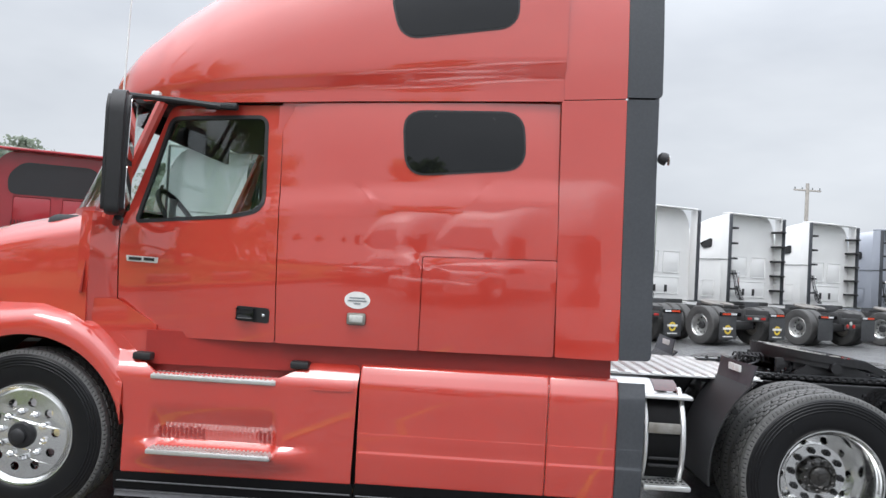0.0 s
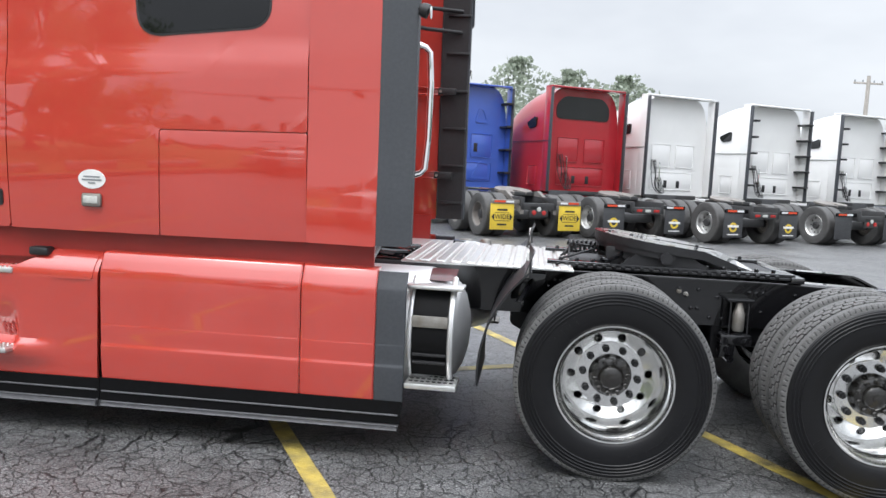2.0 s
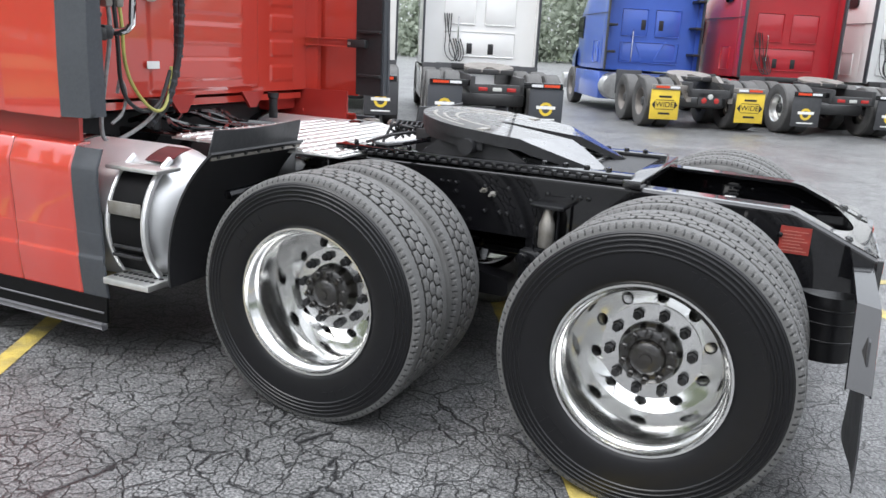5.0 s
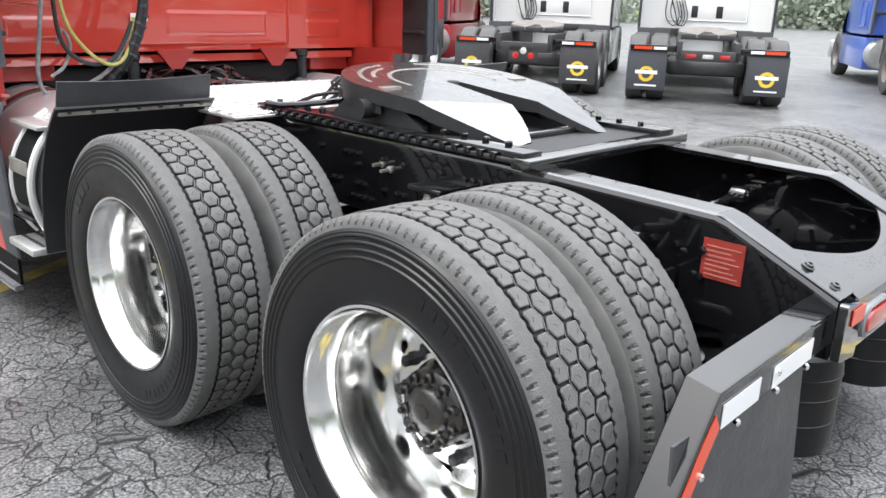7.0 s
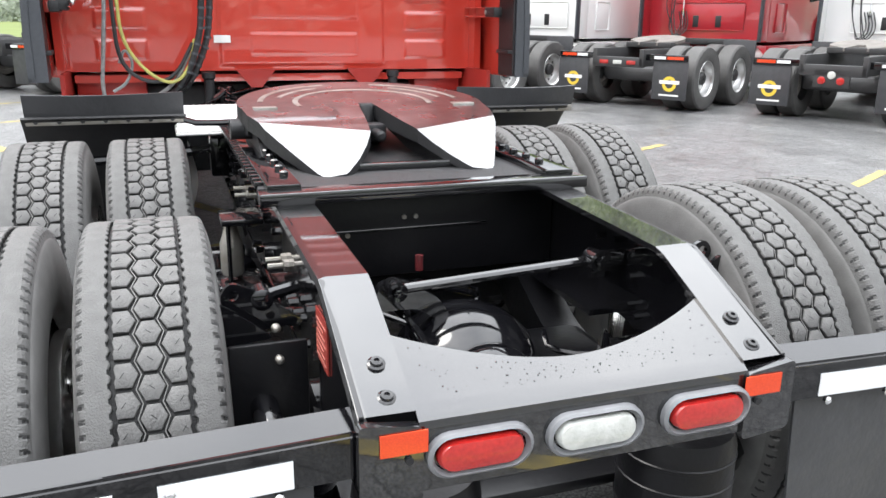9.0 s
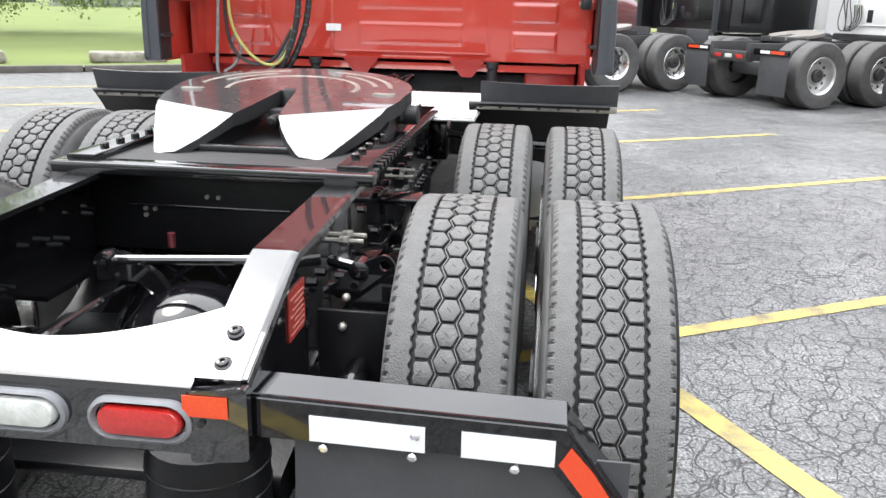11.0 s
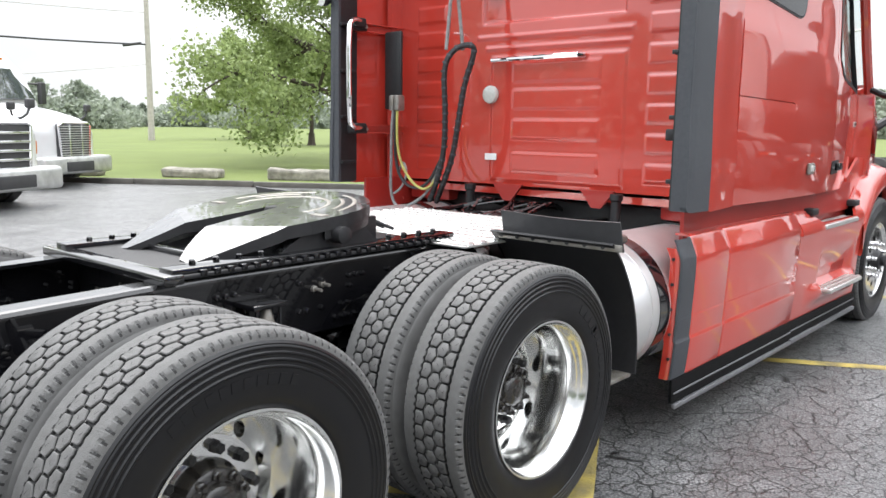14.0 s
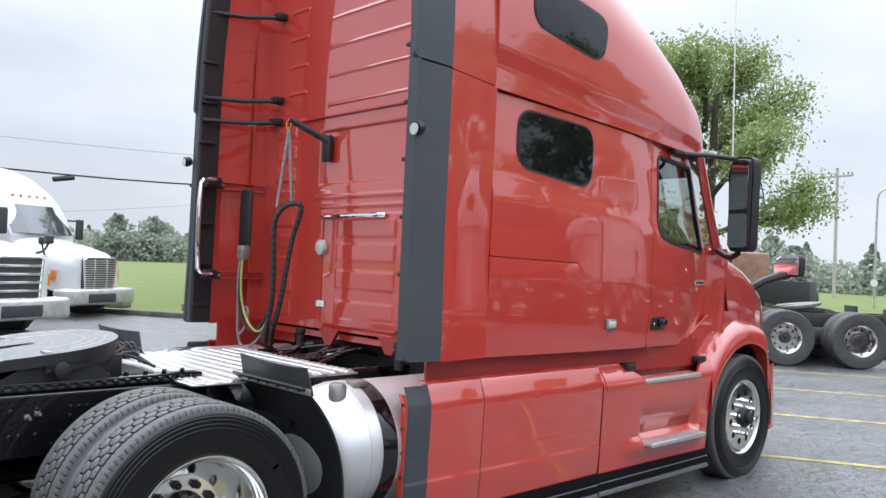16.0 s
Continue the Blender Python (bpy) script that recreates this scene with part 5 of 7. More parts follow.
slab(bm, [rpoly([(-0.235, 0.74), (-0.12, 0.74), (0.0, 0.66), (-0.06, 0.76), (-0.15, 0.815), (-0.215, 0.815)], 0.02)], lambda u, v: (1.30, u, v), (0.025, 0, 0))
part("rod_bracket", bm, "wet_plate", truck)
rnd = random.Random(11)
for k in range(9):
    x, y = rnd.uniform(1.05, 1.75), rnd.uniform(-0.32, 0.32)
    pts = [(x + rnd.uniform(-0.2, 0.2) * i, y + rnd.uniform(-0.12, 0.12) * i, rnd.uniform(0.56, 0.74)) for i in range(4)]
    part("air_line", swept(pts, 0.008, 6, 2), "black", truck)
bm = bmesh.new()
for k in range(26):
    x, y, z = rnd.uniform(1.0, 1.8), rnd.choice((-1, 1)) * rnd.uniform(0.405, 0.415), rnd.uniform(0.72, 0.9)
    lathe(bm, [(0.009, -0.012), (0.009, 0.012)], 6, "y", (x, y, z))
part("rail_bolts", bm, "black", truck, "bolt heads inside the rails")
for s in (-1, 1):
    prof = [(0.02, 0.36), (0.118, 0.37), (0.122, 0.40)]
    for z in (0.45, 0.52, 0.575):
        prof += [(0.122, z), (0.1245, z + 0.002), (0.1245, z + 0.006), (0.122, z + 0.008)]
    part("spring_tank", lathe(bmesh.new(), prof + [(0.122, 0.60), (0.114, 0.63), (0.05, 0.64)], 28, "z", (1.86, s * 0.29, 0)), "chassis_dull", truck, "black ringed air canister under the tail")

# ---- fifth wheel ----
fw = part("fifth_wheel_slide", boxed(-0.2, 1.05, -0.46, 0.46, 0.985, 1.0, 0.004), "black_dull", truck, "black sliding fifth wheel with worn top plate")
for s in (-1, 1):
    bm = boxed(-0.35, 1.06, s * 0.40 - 0.045, s * 0.40 + 0.045, 0.995, 1.02, 0.004)
    for k in range(24):
        x = -0.3 + k * 0.054
        box(bm, x, x + 0.024, s * 0.452 - 0.014, s * 0.452 + 0.014, 0.99, 1.012, 0.003)
    part("slide_rail", bm, "black", fw)
    bm = bmesh.new()
    for k in range(14):
        lathe(bm, [(0.013, 1.02), (0.013, 1.034), (0.008, 1.038)], 6, "z", (-0.27 + k * 0.094, s * 0.385, 0))
    part("slide_bolts", bm, "black", fw)
    bm = bmesh.new()
    slab(bm, [rpoly([(0.06, 1.0), (0.62, 1.0), (0.50, 1.07), (0.42, 1.11), (0.24, 1.12), (0.16, 1.08)], 0.02)], lambda u, v: (u, s * 0.40, v), (0, -s * 0.05, 0))
    part("pivot_pin", lathe(bmesh.new(), [(0.035, -0.06), (0.035, 0.06), (0.02, 0.065)], 16, "y", (0.33, s * 0.41, 1.07)), "black_dull", fw)
    part("pivot_bracket", bm, "black_dull", fw)
part("rear_stop", boxed(1.03, 1.105, -0.47, 0.47, 0.972, 1.006, 0.006), "wet_plate", fw)


def plate_z(x, y=0.0):
    """Tilted flat plate with a crease to the two steeper ramps."""
    return 1.192 - (x + 0.05) * 0.12 - 0.30 * max(0.0, x - 0.735 + 0.45 * abs(y))


def plate_loop():
    """Horseshoe plate with a throat open to the rear and two ramp tips."""
    out = []
    for a in np.linspace(math.radians(78), math.radians(282), 56):
        out.append((0.30 + 0.35 * math.cos(a), 0.44 * math.sin(a)))
    low = [(0.46, -0.424), (0.60, -0.388), (0.74, -0.33), (0.865, -0.275), (0.885, -0.262), (0.89, -0.25), (0.89, -0.195), (0.878, -0.182), (0.83, -0.142), (0.77, -0.105), (0.71, -0.078), (0.60, -0.060), (0.50, -0.046), (0.36, -0.03), (0.335, -0.018)]
    return out + low + [(0.327, 0.0)] + [(x, -y) for x, y in low[::-1]]


bm = bmesh.new()
flat_fill(bm, [plate_loop()], lambda u, v: (u, v, 0))
for k in range(1, 17):
    bmesh.ops.bisect_plane(bm, geom=bm.verts[:] + bm.edges[:] + bm.faces[:], plane_co=(-0.13 + k * 0.065 - 0.015, 0, 0), plane_no=(1, 0, 0))
for no in ((0, 1, 0), (1, 0.45, 0), (1, -0.45, 0)):
    bmesh.ops.bisect_plane(bm, geom=bm.verts[:] + bm.edges[:] + bm.faces[:], plane_co=(0.735, 0, 0), plane_no=no)
r = bmesh.ops.extrude_face_region(bm, geom=bm.faces[:])
low = {g for g in r["geom"] if isinstance(g, bmesh.types.BMVert)}
for v in bm.verts:
    x, y = v.co.x, v.co.y
    v.co.z = plate_z(x, y) - (0.05 - 0.025 * sstep(0.58, 0.88, x) if v in low else 0.0)
bmesh.ops.recalc_face_normals(bm, faces=bm.faces)
for f in bm.faces:
    f.material_index = 0 if f.normal.z > 0.5 else 1
plate = part("top_plate", bm, ["worn_plate", "black_dull"], fw, "worn glossy fifth-wheel top plate with ring grooves", sharp=5)
for s in (-1, 1):
    bm = bmesh.new()
    slab(bm, [[(0.1, s * 0.34), (0.33, s * 0.40), (0.82, s * 0.255), (0.82, s * 0.17), (0.5, s * 0.1), (0.1, s * 0.12)]], lambda u, v: (u, v, plate_z(u, v) - 0.10 - 0.04 * (0.8 - u)), (0, 0, 0.055))
    part("ramp_web", bm, "black_dull", fw)
bm = bmesh.new()
grid_skin(bm, [[(0.30 + 0.345 * math.cos(a), 0.432 * math.sin(a), plate_z(0.30 + 0.345 * math.cos(a)) - d) for d in (0.04, 0.085)] for a in np.linspace(math.radians(75), math.radians(285), 48)])
shell(bm, 0.014)
part("plate_rim", bm, "black_dull", fw)
part("plate_rib", boxed(0.0, 0.30, -0.30, -0.27, 1.0, 1.11, 0.006), "black_dull", fw)
part("plate_rib", boxed(0.0, 0.30, 0.27, 0.30, 1.0, 1.11, 0.006), "black_dull", fw)
# Thin bright steel arcs imitate the specular lines of the ring grooves.
for rad, a0, a1 in ((0.20, 75, 285), (0.30, 95, 165), (0.30, 195, 265), (0.255, 100, 150), (0.255, 205, 250)):
    bm = bmesh.new()
    rows = []
    for a in np.linspace(math.radians(a0), math.radians(a1), 44):
        c, sn = math.cos(a), math.sin(a)
        rows.append([(0.30 + (rad + d) * c, (rad + d) * sn * 1.2, plate_z(0.30 + (rad + d) * c) + h) for d, h in ((-0.008, 0.0005), (-0.004, 0.002), (0.004, 0.002), (0.008, 0.0005))])
    grid_skin(bm, rows)
    part("ring_glint", bm, "steel_worn", plate)
for y in (-0.355, 0.355):
    bm = boxed(0.345, 0.385, y - 0.04, y + 0.04, plate_z(0.365) - 0.01, plate_z(0.365) + 0.004, 0.002, m=None)
    part("grease_slot", bm, "steel_worn", plate)
bm = boxed(0.25, 0.345, -0.06, 0.06, 1.0, plate_z(0.345) - 0.02, 0.015)
lathe(bm, [(0.030, 1.03), (0.030, 1.138), (0.024, 1.148), (0.01, 1.15)], 18, "z", (0.335, 0, 0))
box(bm, 0.40, 0.47, -0.04, 0.04, 1.03, 1.09, 0.01)
lathe(bm, [(0.018, 0.38), (0.018, 0.55), (0.01, 0.556)], 12, "x", (0, 0.0, 1.06))
part("locking_jaw", bm, "black_dull", fw)
part("throat_bar", boxed(0.80, 0.83, -0.20, 0.20, 1.0, 1.022, 0.006), "wet_plate", fw)
part("release_handle", swept([(0.1, -0.3, 1.07), (0.0, -0.55, 1.05), (-0.05, -0.6, 1.06)], 0.012, 8, 1), "black", fw)
for k in range(7):
    pts = [(-0.25 + rnd.uniform(-.05, .05), -0.1 + 0.08 * k - 0.2, 1.02), (-0.15 + rnd.uniform(-.08, .08), -0.1 + rnd.uniform(-.2, .2), 1.08 + rnd.uniform(0, .05)), (0.02, rnd.uniform(-.2, .2), 1.06)]
    part("air_line", swept(pts, 0.008, 6, 2), "black_dull", fw)
bm = bmesh.new()
coil = [(-0.22 + 0.004 * i, -0.12 + 0.05 * math.cos(i * 0.9), 1.09 + 0.03 * math.sin(i * 0.9)) for i in range(50)]
sweep(bm, coil, 0.007, 6)
part("coiled_line", bm, "black_dull", fw)

# ---- deck plate, tanks, quarter fenders, mudflap hangers ----
DX0, DX1 = -1.19, -0.2
deck = part("deck_plate", boxed(DX0, DX1, -0.635, 0.635, 0.978, 0.988, 0.003), "alu_plate", truck, "bright aluminium tread deck plate")
bm = bmesh.new()
for i in range(11):
    x = DX0 + 0.02 + i * 0.089
    box(bm, x, x + 0.055, -0.632, 0.632, 0.984, 1.0, 0.008, 1)
part("deck_rib", bm, "alu_plate", deck)
tread = bmesh.new()
for i in range(33):
    for j in range(42):
        m = Matrix.Translation((DX0 + 0.02 + i * 0.0297, -0.615 + j * 0.03, 1.0)) @ Matrix.Rotation(radians(45 if (i + j) % 2 else -45), 4, "Z") @ Matrix.Diagonal((0.011, 0.0035, 0.0025, 1))
        k = len(tread.verts)
        vs = [tread.verts.new(m @ Vector(p)) for p in ((-1, 0, -1.5), (0, -1, -1.5), (1, 0, -1.5), (0, 1, -1.5), (0, 0, 1))]
        for q in range(4):
            tread.faces.new((vs[q], vs[(q + 1) % 4], vs[4]))
tagged(part("tread_pattern", tread, "alu_plate", deck, sharp=10), kind="stuff")

for s in (-1, 1):
    ty, tz, tr = s * 0.86, 0.66, 0.325
    sh_ = 0.0 if s > 0 else -0.12
    prof = [(0.02, -1.9), (0.3, -1.89), (tr, -1.85), (tr, -0.86 + sh_), (tr - 0.008, -0.82 + sh_), (tr - 0.03, -0.765 + sh_), (0.25, -0.70 + sh_), (0.19, -0.665 + sh_), (0.1, -0.64 + sh_), (0.02, -0.632 + sh_)]
    tank = part("fuel_tank", lathe(bmesh.new(), prof, 56, "x", (0, ty, tz)), "alu_tank", truck, "round brushed aluminium fuel tank")
    for xs in ((-1.03, -0.94) if s > 0 else (-1.5, -1.43), (-1.75, -1.68)):
        part("tank_strap", lathe(bmesh.new(), [(tr, xs[0]), (tr + 0.008, xs[0]), (tr + 0.008, xs[1]), (tr, xs[1])], 56, "x", (0, ty, tz)), "black", tank)
    if s > 0:
        part("tank_band", lathe(bmesh.new(), [(tr, -0.94), (tr + 0.004, -0.94), (tr + 0.004, -0.87), (tr, -0.87)], 56, "x", (0, ty, tz)), "alu_tank", tank)
        part("filler_cap", lathe(bmesh.new(), [(0.045, 0.9), (0.045, 0.985), (0.035, 1.0), (0.01, 1.005)], 20, "z", (-0.80, s * 0.98, 0)), "steel_worn", tank)
        part("tank_valve", boxed(-1.0, -0.9, s * 0.9, s * 0.98, 0.955, 1.0, 0.015), "steel_worn", tank)
    else:
        bm = bmesh.new()
        # stepped access recess over the tank
        rows = []
        for a in np.linspace(math.radians(-38), math.radians(52), 16):
            rows.append([(-1.035, ty - (tr + 0.012) * math.cos(a), tz + (tr + 0.012) * math.sin(a)), (-0.835, ty - (tr + 0.012) * math.cos(a), tz + (tr + 0.012) * math.sin(a))])
        grid_skin(bm, rows)
        shell(bm, 0.006)
        part("step_recess", bm, "valance", tank, "black step recess in the tank side")
        part("recess_rim", swept([(-0.83, ty - (tr + 0.012) * math.cos(a), tz + (tr + 0.012) * math.sin(a)) for a in np.linspace(math.radians(-40), math.radians(60), 14)], 0.016, 8), "alu_tank", tank)
        part("recess_rim", swept([(-1.04, ty - (tr + 0.012) * math.cos(a), tz + (tr + 0.012) * math.sin(a)) for a in np.linspace(math.radians(-40), math.radians(60), 14)], 0.012, 8), "alu_tank", tank)
        part("upper_step", boxed(-1.07, -0.775, s * 1.17, s * 1.02, 0.905, 0.925, 0.006), "alu_plate", tank)
        bm = bmesh.new()
        grid_skin(bm, [[(x, ty - (tr + 0.004) * math.cos(a), tz + (tr + 0.004) * math.sin(a)) for x in (-0.97, -0.83)] for a in np.linspace(math.radians(58), math.radians(84), 6)])
        shell(bm, 0.003)
        part("reflector", bm, "patch", tank, "dark red reflective patch")
        part("recess_bar", boxed(-1.03, -0.845, -1.204, -1.194, 0.715, 0.775, 0.004), "steel_worn", tank)
        part("recess_grip", boxed(-1.02, -0.85, -1.2, -1.17, 0.525, 0.54, 0.004), "black_dull", tank)
        part("recess_grip", boxed(-1.02, -0.85, -1.2, -1.17, 0.565, 0.58, 0.004), "black_dull", tank)
    st = part("tank_step", boxed(-1.05, -0.785, min(s * 1.03, s * 1.235), max(s * 1.03, s * 1.235), 0.40, 0.43, 0.006), "alu_plate", truck, "perforated aluminium step below the tank") if s < 0 else part("tank_step", boxed(-0.86, -0.66, s * 0.9, s * 1.1, 0.36, 0.38, 0.006), "steel_worn", truck)
    if s < 0:
        for i in range(8):
            for j in range(3):
                part("step_hole", lathe(bmesh.new(), [(0.011, 0.43), (0.011, 0.432)], 8, "z", (-1.025 + i * 0.03, s * (1.07 + j * 0.055), 0)), "black_dull", st)
    # quarter fender in front of the leading drive wheels
    bm = bmesh.new()
    rows = []
    for a in np.linspace(math.radians(130), math.radians(186), 18):
        rows.append([(0.69 * math.cos(a), s * y, 0.51 + 0.69 * math.sin(a)) for y in (0.585, 0.6, 0.9, 1.2, 1.215)])
    grid_skin(bm, rows)
    shell(bm, 0.01)
    qf = part("quarter_fender", bm, "black_dull", truck, "curved black quarter fender with rubber top flap")
    x0, z0 = 0.70 * math.cos(math.radians(132)), 0.545 + 0.69 * math.sin(math.radians(132))
    bm = bmesh.new()
    rows = []
    for k in np.linspace(0, 1, 7):
        rows.append([(x0 - 0.01 + 0.035 * k + 0.012 * math.sin(y * 6 + 1.5) * k, s * (0.592 + 0.61 * u) + 0.045 * (s > 0), z0 - 0.055 + (0.128 - 0.008 * math.sin(u * 3)) * k) for u in np.linspace(0, 1, 12) for y in (0.585 + 0.63 * u,)])
    grid_skin(bm, rows)
    shell(bm, 0.006)
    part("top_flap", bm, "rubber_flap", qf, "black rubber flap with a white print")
    bm = boxed(x0 + 0.002, x0 + 0.016, 0.62 if s > 0 else -1.20, 1.245 if s > 0 else -0.59, z0 - 0.055, z0 - 0.025, 0.003)
    part("clamp_bar", bm, "steel_worn", qf)
    for k in range(7):
        part("rivet", lathe(bmesh.new(), [(0.009, 0), (0.009, 0.006)], 8, "x", (x0 + 0.015, s * (0.64 + k * 0.087), z0 - 0.04)), "black_dull", qf)
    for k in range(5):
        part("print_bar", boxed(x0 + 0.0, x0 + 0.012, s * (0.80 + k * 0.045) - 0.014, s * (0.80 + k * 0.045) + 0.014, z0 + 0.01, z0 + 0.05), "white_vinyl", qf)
    part("fender_bracket", swept([(-0.42, s * 0.44, 0.9), (-0.47, s * 0.7, 0.86), (-0.5, s * 1.05, 0.84)], 0.02, 8), "black", qf)
    part("fender_bracket", boxed(-0.55, -0.35, min(s * 0.43, s * 0.5), max(s * 0.43, s * 0.5), 0.78, 0.95, 0.01), "black", qf)
    # mudflap hanger at the tail
    bm = bmesh.new()
    inner = [(0.425, 0.79), (0.985, 0.775), (1.15, 0.55)]
    outer_low = [(1.085, 0.545), (0.955, 0.70), (0.425, 0.705)]
    slab(bm, [[(y, z) for y, z in inner + outer_low]], lambda u, v: (1.965, s * u, v), (0.012, 0, 0))
    hg = part("mudflap_hanger", bm, "black", truck, "cranked black mudflap hanger with reflective tape")
    bm = bmesh.new()
    rows = [[(1.903, s * y, z + 0.004), (1.907, s * y, z + 0.011), (1.972, s * y, z), (1.979, s * y, z - 0.008)] for y, z in inner]
    grid_skin(bm, rows)
    shell(bm, 0.006)
    part("hanger_flange", bm, "black", hg, sharp=12)
    for y0, y1 in ((0.535, 0.742), (0.806, 0.968)):
        zz = lambda y: 0.79 - (y - 0.425) * 0.027 - 0.03
        bm = bmesh.new()
        slab(bm, [[(y0, zz(y0) - 0.05), (y1, zz(y1) - 0.05), (y1, zz(y1)), (y0, zz(y0))]], lambda u, v: (1.978, s * u, v), (0.002, 0, 0))
        part("tape", bm, "reflector_white", hg)
    bm = bmesh.new()
    slab(bm, [[(0.995, 0.735), (1.035, 0.69), (1.12, 0.565), (1.085, 0.555), (0.975, 0.70)]], lambda u, v: (1.978, s * u, v), (0.002, 0, 0))
    part("tape", bm, "reflector_red", hg)
    for y, z in ((0.56, 0.695), (0.72, 0.692), (0.725, 0.735), (0.90, 0.685), (1.03, 0.62)):
        part("bolt", lathe(bmesh.new(), [(0.009, 1.976), (0.009, 1.984), (0.005, 1.987)], 8, "x", (0, s * y, z)), "chrome", hg)
    bm = bmesh.new()
    rows = []
    for k in np.linspace(0, 1, 10):
        z = 0.70 - 0.5 * k
        rows.append([(1.955 + 0.012 * math.sin(u * 6 + k * 3) * k + 0.02 * k, s * (0.50 + 0.60 * u), z) for u in np.linspace(0, 1, 10)])
    grid_skin(bm, rows)
    shell(bm, 0.006)
    part("mudflap", bm, "rubber_flap", hg, "dark grey rubber mudflap")

# ---- back of the cab ----
for s in (-1, 1):
    # struts between rear wall and side fairing
    for z in (1.47, 2.12):
        bm = boxed(-1.59, -1.2, min(s * 1.10, s * 1.165), max(s * 1.10, s * 1.165), z - 0.028, z - 0.018, 0.003)
        box(bm, -1.59, -1.2, min(s * 1.10, s * 1.165), max(s * 1.10, s * 1.165), z + 0.022, z + 0.03, 0.003)
        box(bm, -1.59, -1.2, min(s * 1.135, s * 1.165), max(s * 1.135, s * 1.165), z - 0.02, z + 0.024, 0.003)
        rib = part("fairing_rib", bm, "red", truck)
        part("end_bracket", boxed(-1.24, -1.1, min(s * 1.085, s * 1.135), max(s * 1.085, s * 1.135), z - 0.026, z + 0.028, 0.008), "black_dull", rib)
        part("bolt", lathe(bmesh.new(), [(0.012, 0), (0.012, 0.008)], 8, "y", (-1.22, s * 1.08, z)), "steel_worn", rib)
    for z in (2.58, 2.74, 3.36):
        bm = swept([(-1.58, s * 0.93, z + 0.03), (-1.35, s * 1.08, z + 0.01), (-1.08, s * 1.15, z)], 0.016, 8)
        box(bm, -1.60, -1.52, s * 0.93 - 0.06, s * 0.93 + 0.02, z + 0.01, z + 0.06, 0.01)
        part("fairing_strut", bm, "black_dull", truck, "black strut of the side fairing")
    bm = bmesh.new()
    xe = -1.055 if s < 0 else -1.005
    for k in range(9):
        box(bm, -1.19, xe - 0.012, min(s * 1.14, s * 1.172), max(s * 1.14, s * 1.172), 1.25 + k * 0.29, 1.27 + k * 0.29, 0.004)
    part("edge_ribs", bm, "black_dull", truck)
    bm = skin([[(-1.21, 1.13), (xe - 0.01, 1.13), (xe - 0.03, 3.75), (-1.24, 3.75)]], lambda x, z: 1.176 - 0.10 * max(0, z - 2.75) ** 2, 0.3, 0.01, s)
    part("edge_back", bm, "black_dull", truck)
    bm = skin([[(xe - 0.016, 1.128), (xe + 0.004, 1.128), (xe - 0.016, 3.75), (xe - 0.036, 3.75)]], lambda x, z: (1.25 if s > 0 else 1.232) - 0.10 * max(0, z - 2.75) ** 2, 0.3, 0.07, s)
    part("edge_lip", bm, "trim", truck)
    # work lamp on the fairing edge
    bm = lathe(bmesh.new(), [(0.012, 0), (0.03, 0.01), (0.036, 0.03), (0.036, 0.05), (0.01, 0.055)], 18, "x", (-1.06, 0, 2.28))
    bmesh.ops.rotate(bm, cent=(-1.03, 0, 2.28), matrix=Matrix.Rotation(radians(20), 3, "Y"), verts=bm.verts)
    for v in bm.verts:
        v.co.y += s * 1.25
    wl_ = part("work_lamp", bm, "black_dull", truck, "small black work lamp")
    part("lens", lathe(bmesh.new(), [(0.03, 0), (0.03, 0.004)], 16, "x", (-1.0, s * 1.25, 2.27)), "lens_clear", wl_)
grab = part("grab_rail", swept([(-1.17, -1.07, 2.15), (-1.06, -1.03, 2.15), (-1.015, -1.015, 2.1), (-1.015, -1.015, 1.53), (-1.06, -1.03, 1.48), (-1.17, -1.07, 1.48)], 0.016, 10, 1), "chrome", truck, "chrome grab rail")
for z in (2.14, 1.48):
    part("rail_foot", boxed(-1.2, -1.1, -1.1, -1.05, z - 0.03, z + 0.03, 0.01), "black_dull", grab)
part("rear_rail", swept([(-1.585, -0.33, 1.90), (-1.545, -0.30, 1.90), (-1.545, 0.30, 1.905), (-1.585, 0.33, 1.905)], 0.016, 10, 1), "chrome", truck, "chrome rail across the rear wall")
part("round_lamp", lathe(bmesh.new(), [(0.055, -1.59), (0.055, -1.57), (0.05, -1.562), (0.03, -1.556), (0.005, -1.554)], 24, "x", (0, -0.335, 1.695)), "lens_clear", truck, "round clear work lamp")
part("sticker", boxed(-1.588, -1.584, -0.375, -0.285, 1.292, 1.332), "white_vinyl", truck, "small white sticker")
part("hose_bracket", boxed(-1.36, -1.335, -1.03, -0.88, 1.60, 2.095, 0.012), "black_dull", truck, "black hose carrier plate")
bm = boxed(-1.60, -1.565, -0.36, -0.27, 2.28, 2.46, 0.01)
sweep(bm, [(-1.58, -0.31, 2.42), (-1.37, -0.463, 2.555)], 0.024, 8)
part("hose_arm", bm, "black_dull", truck, "black hose hanger arm")
part("spring_hook", swept([(-1.37, -0.46, 2.56), (-1.355, -0.475, 2.53), (-1.35, -0.47, 2.49), (-1.365, -0.45, 2.49), (-1.37, -0.445, 2.53)], 0.006, 6, 2), "lens_amber", truck)
for y1, x1 in ((-0.452, -1.29), (-0.38, -1.36)):
    part("hanger_spring", swept([(-1.368, -0.463, 2.50), (x1, y1, 1.95)], 0.011, 8), "white_hose", truck, "bright coil spring holding the hoses")
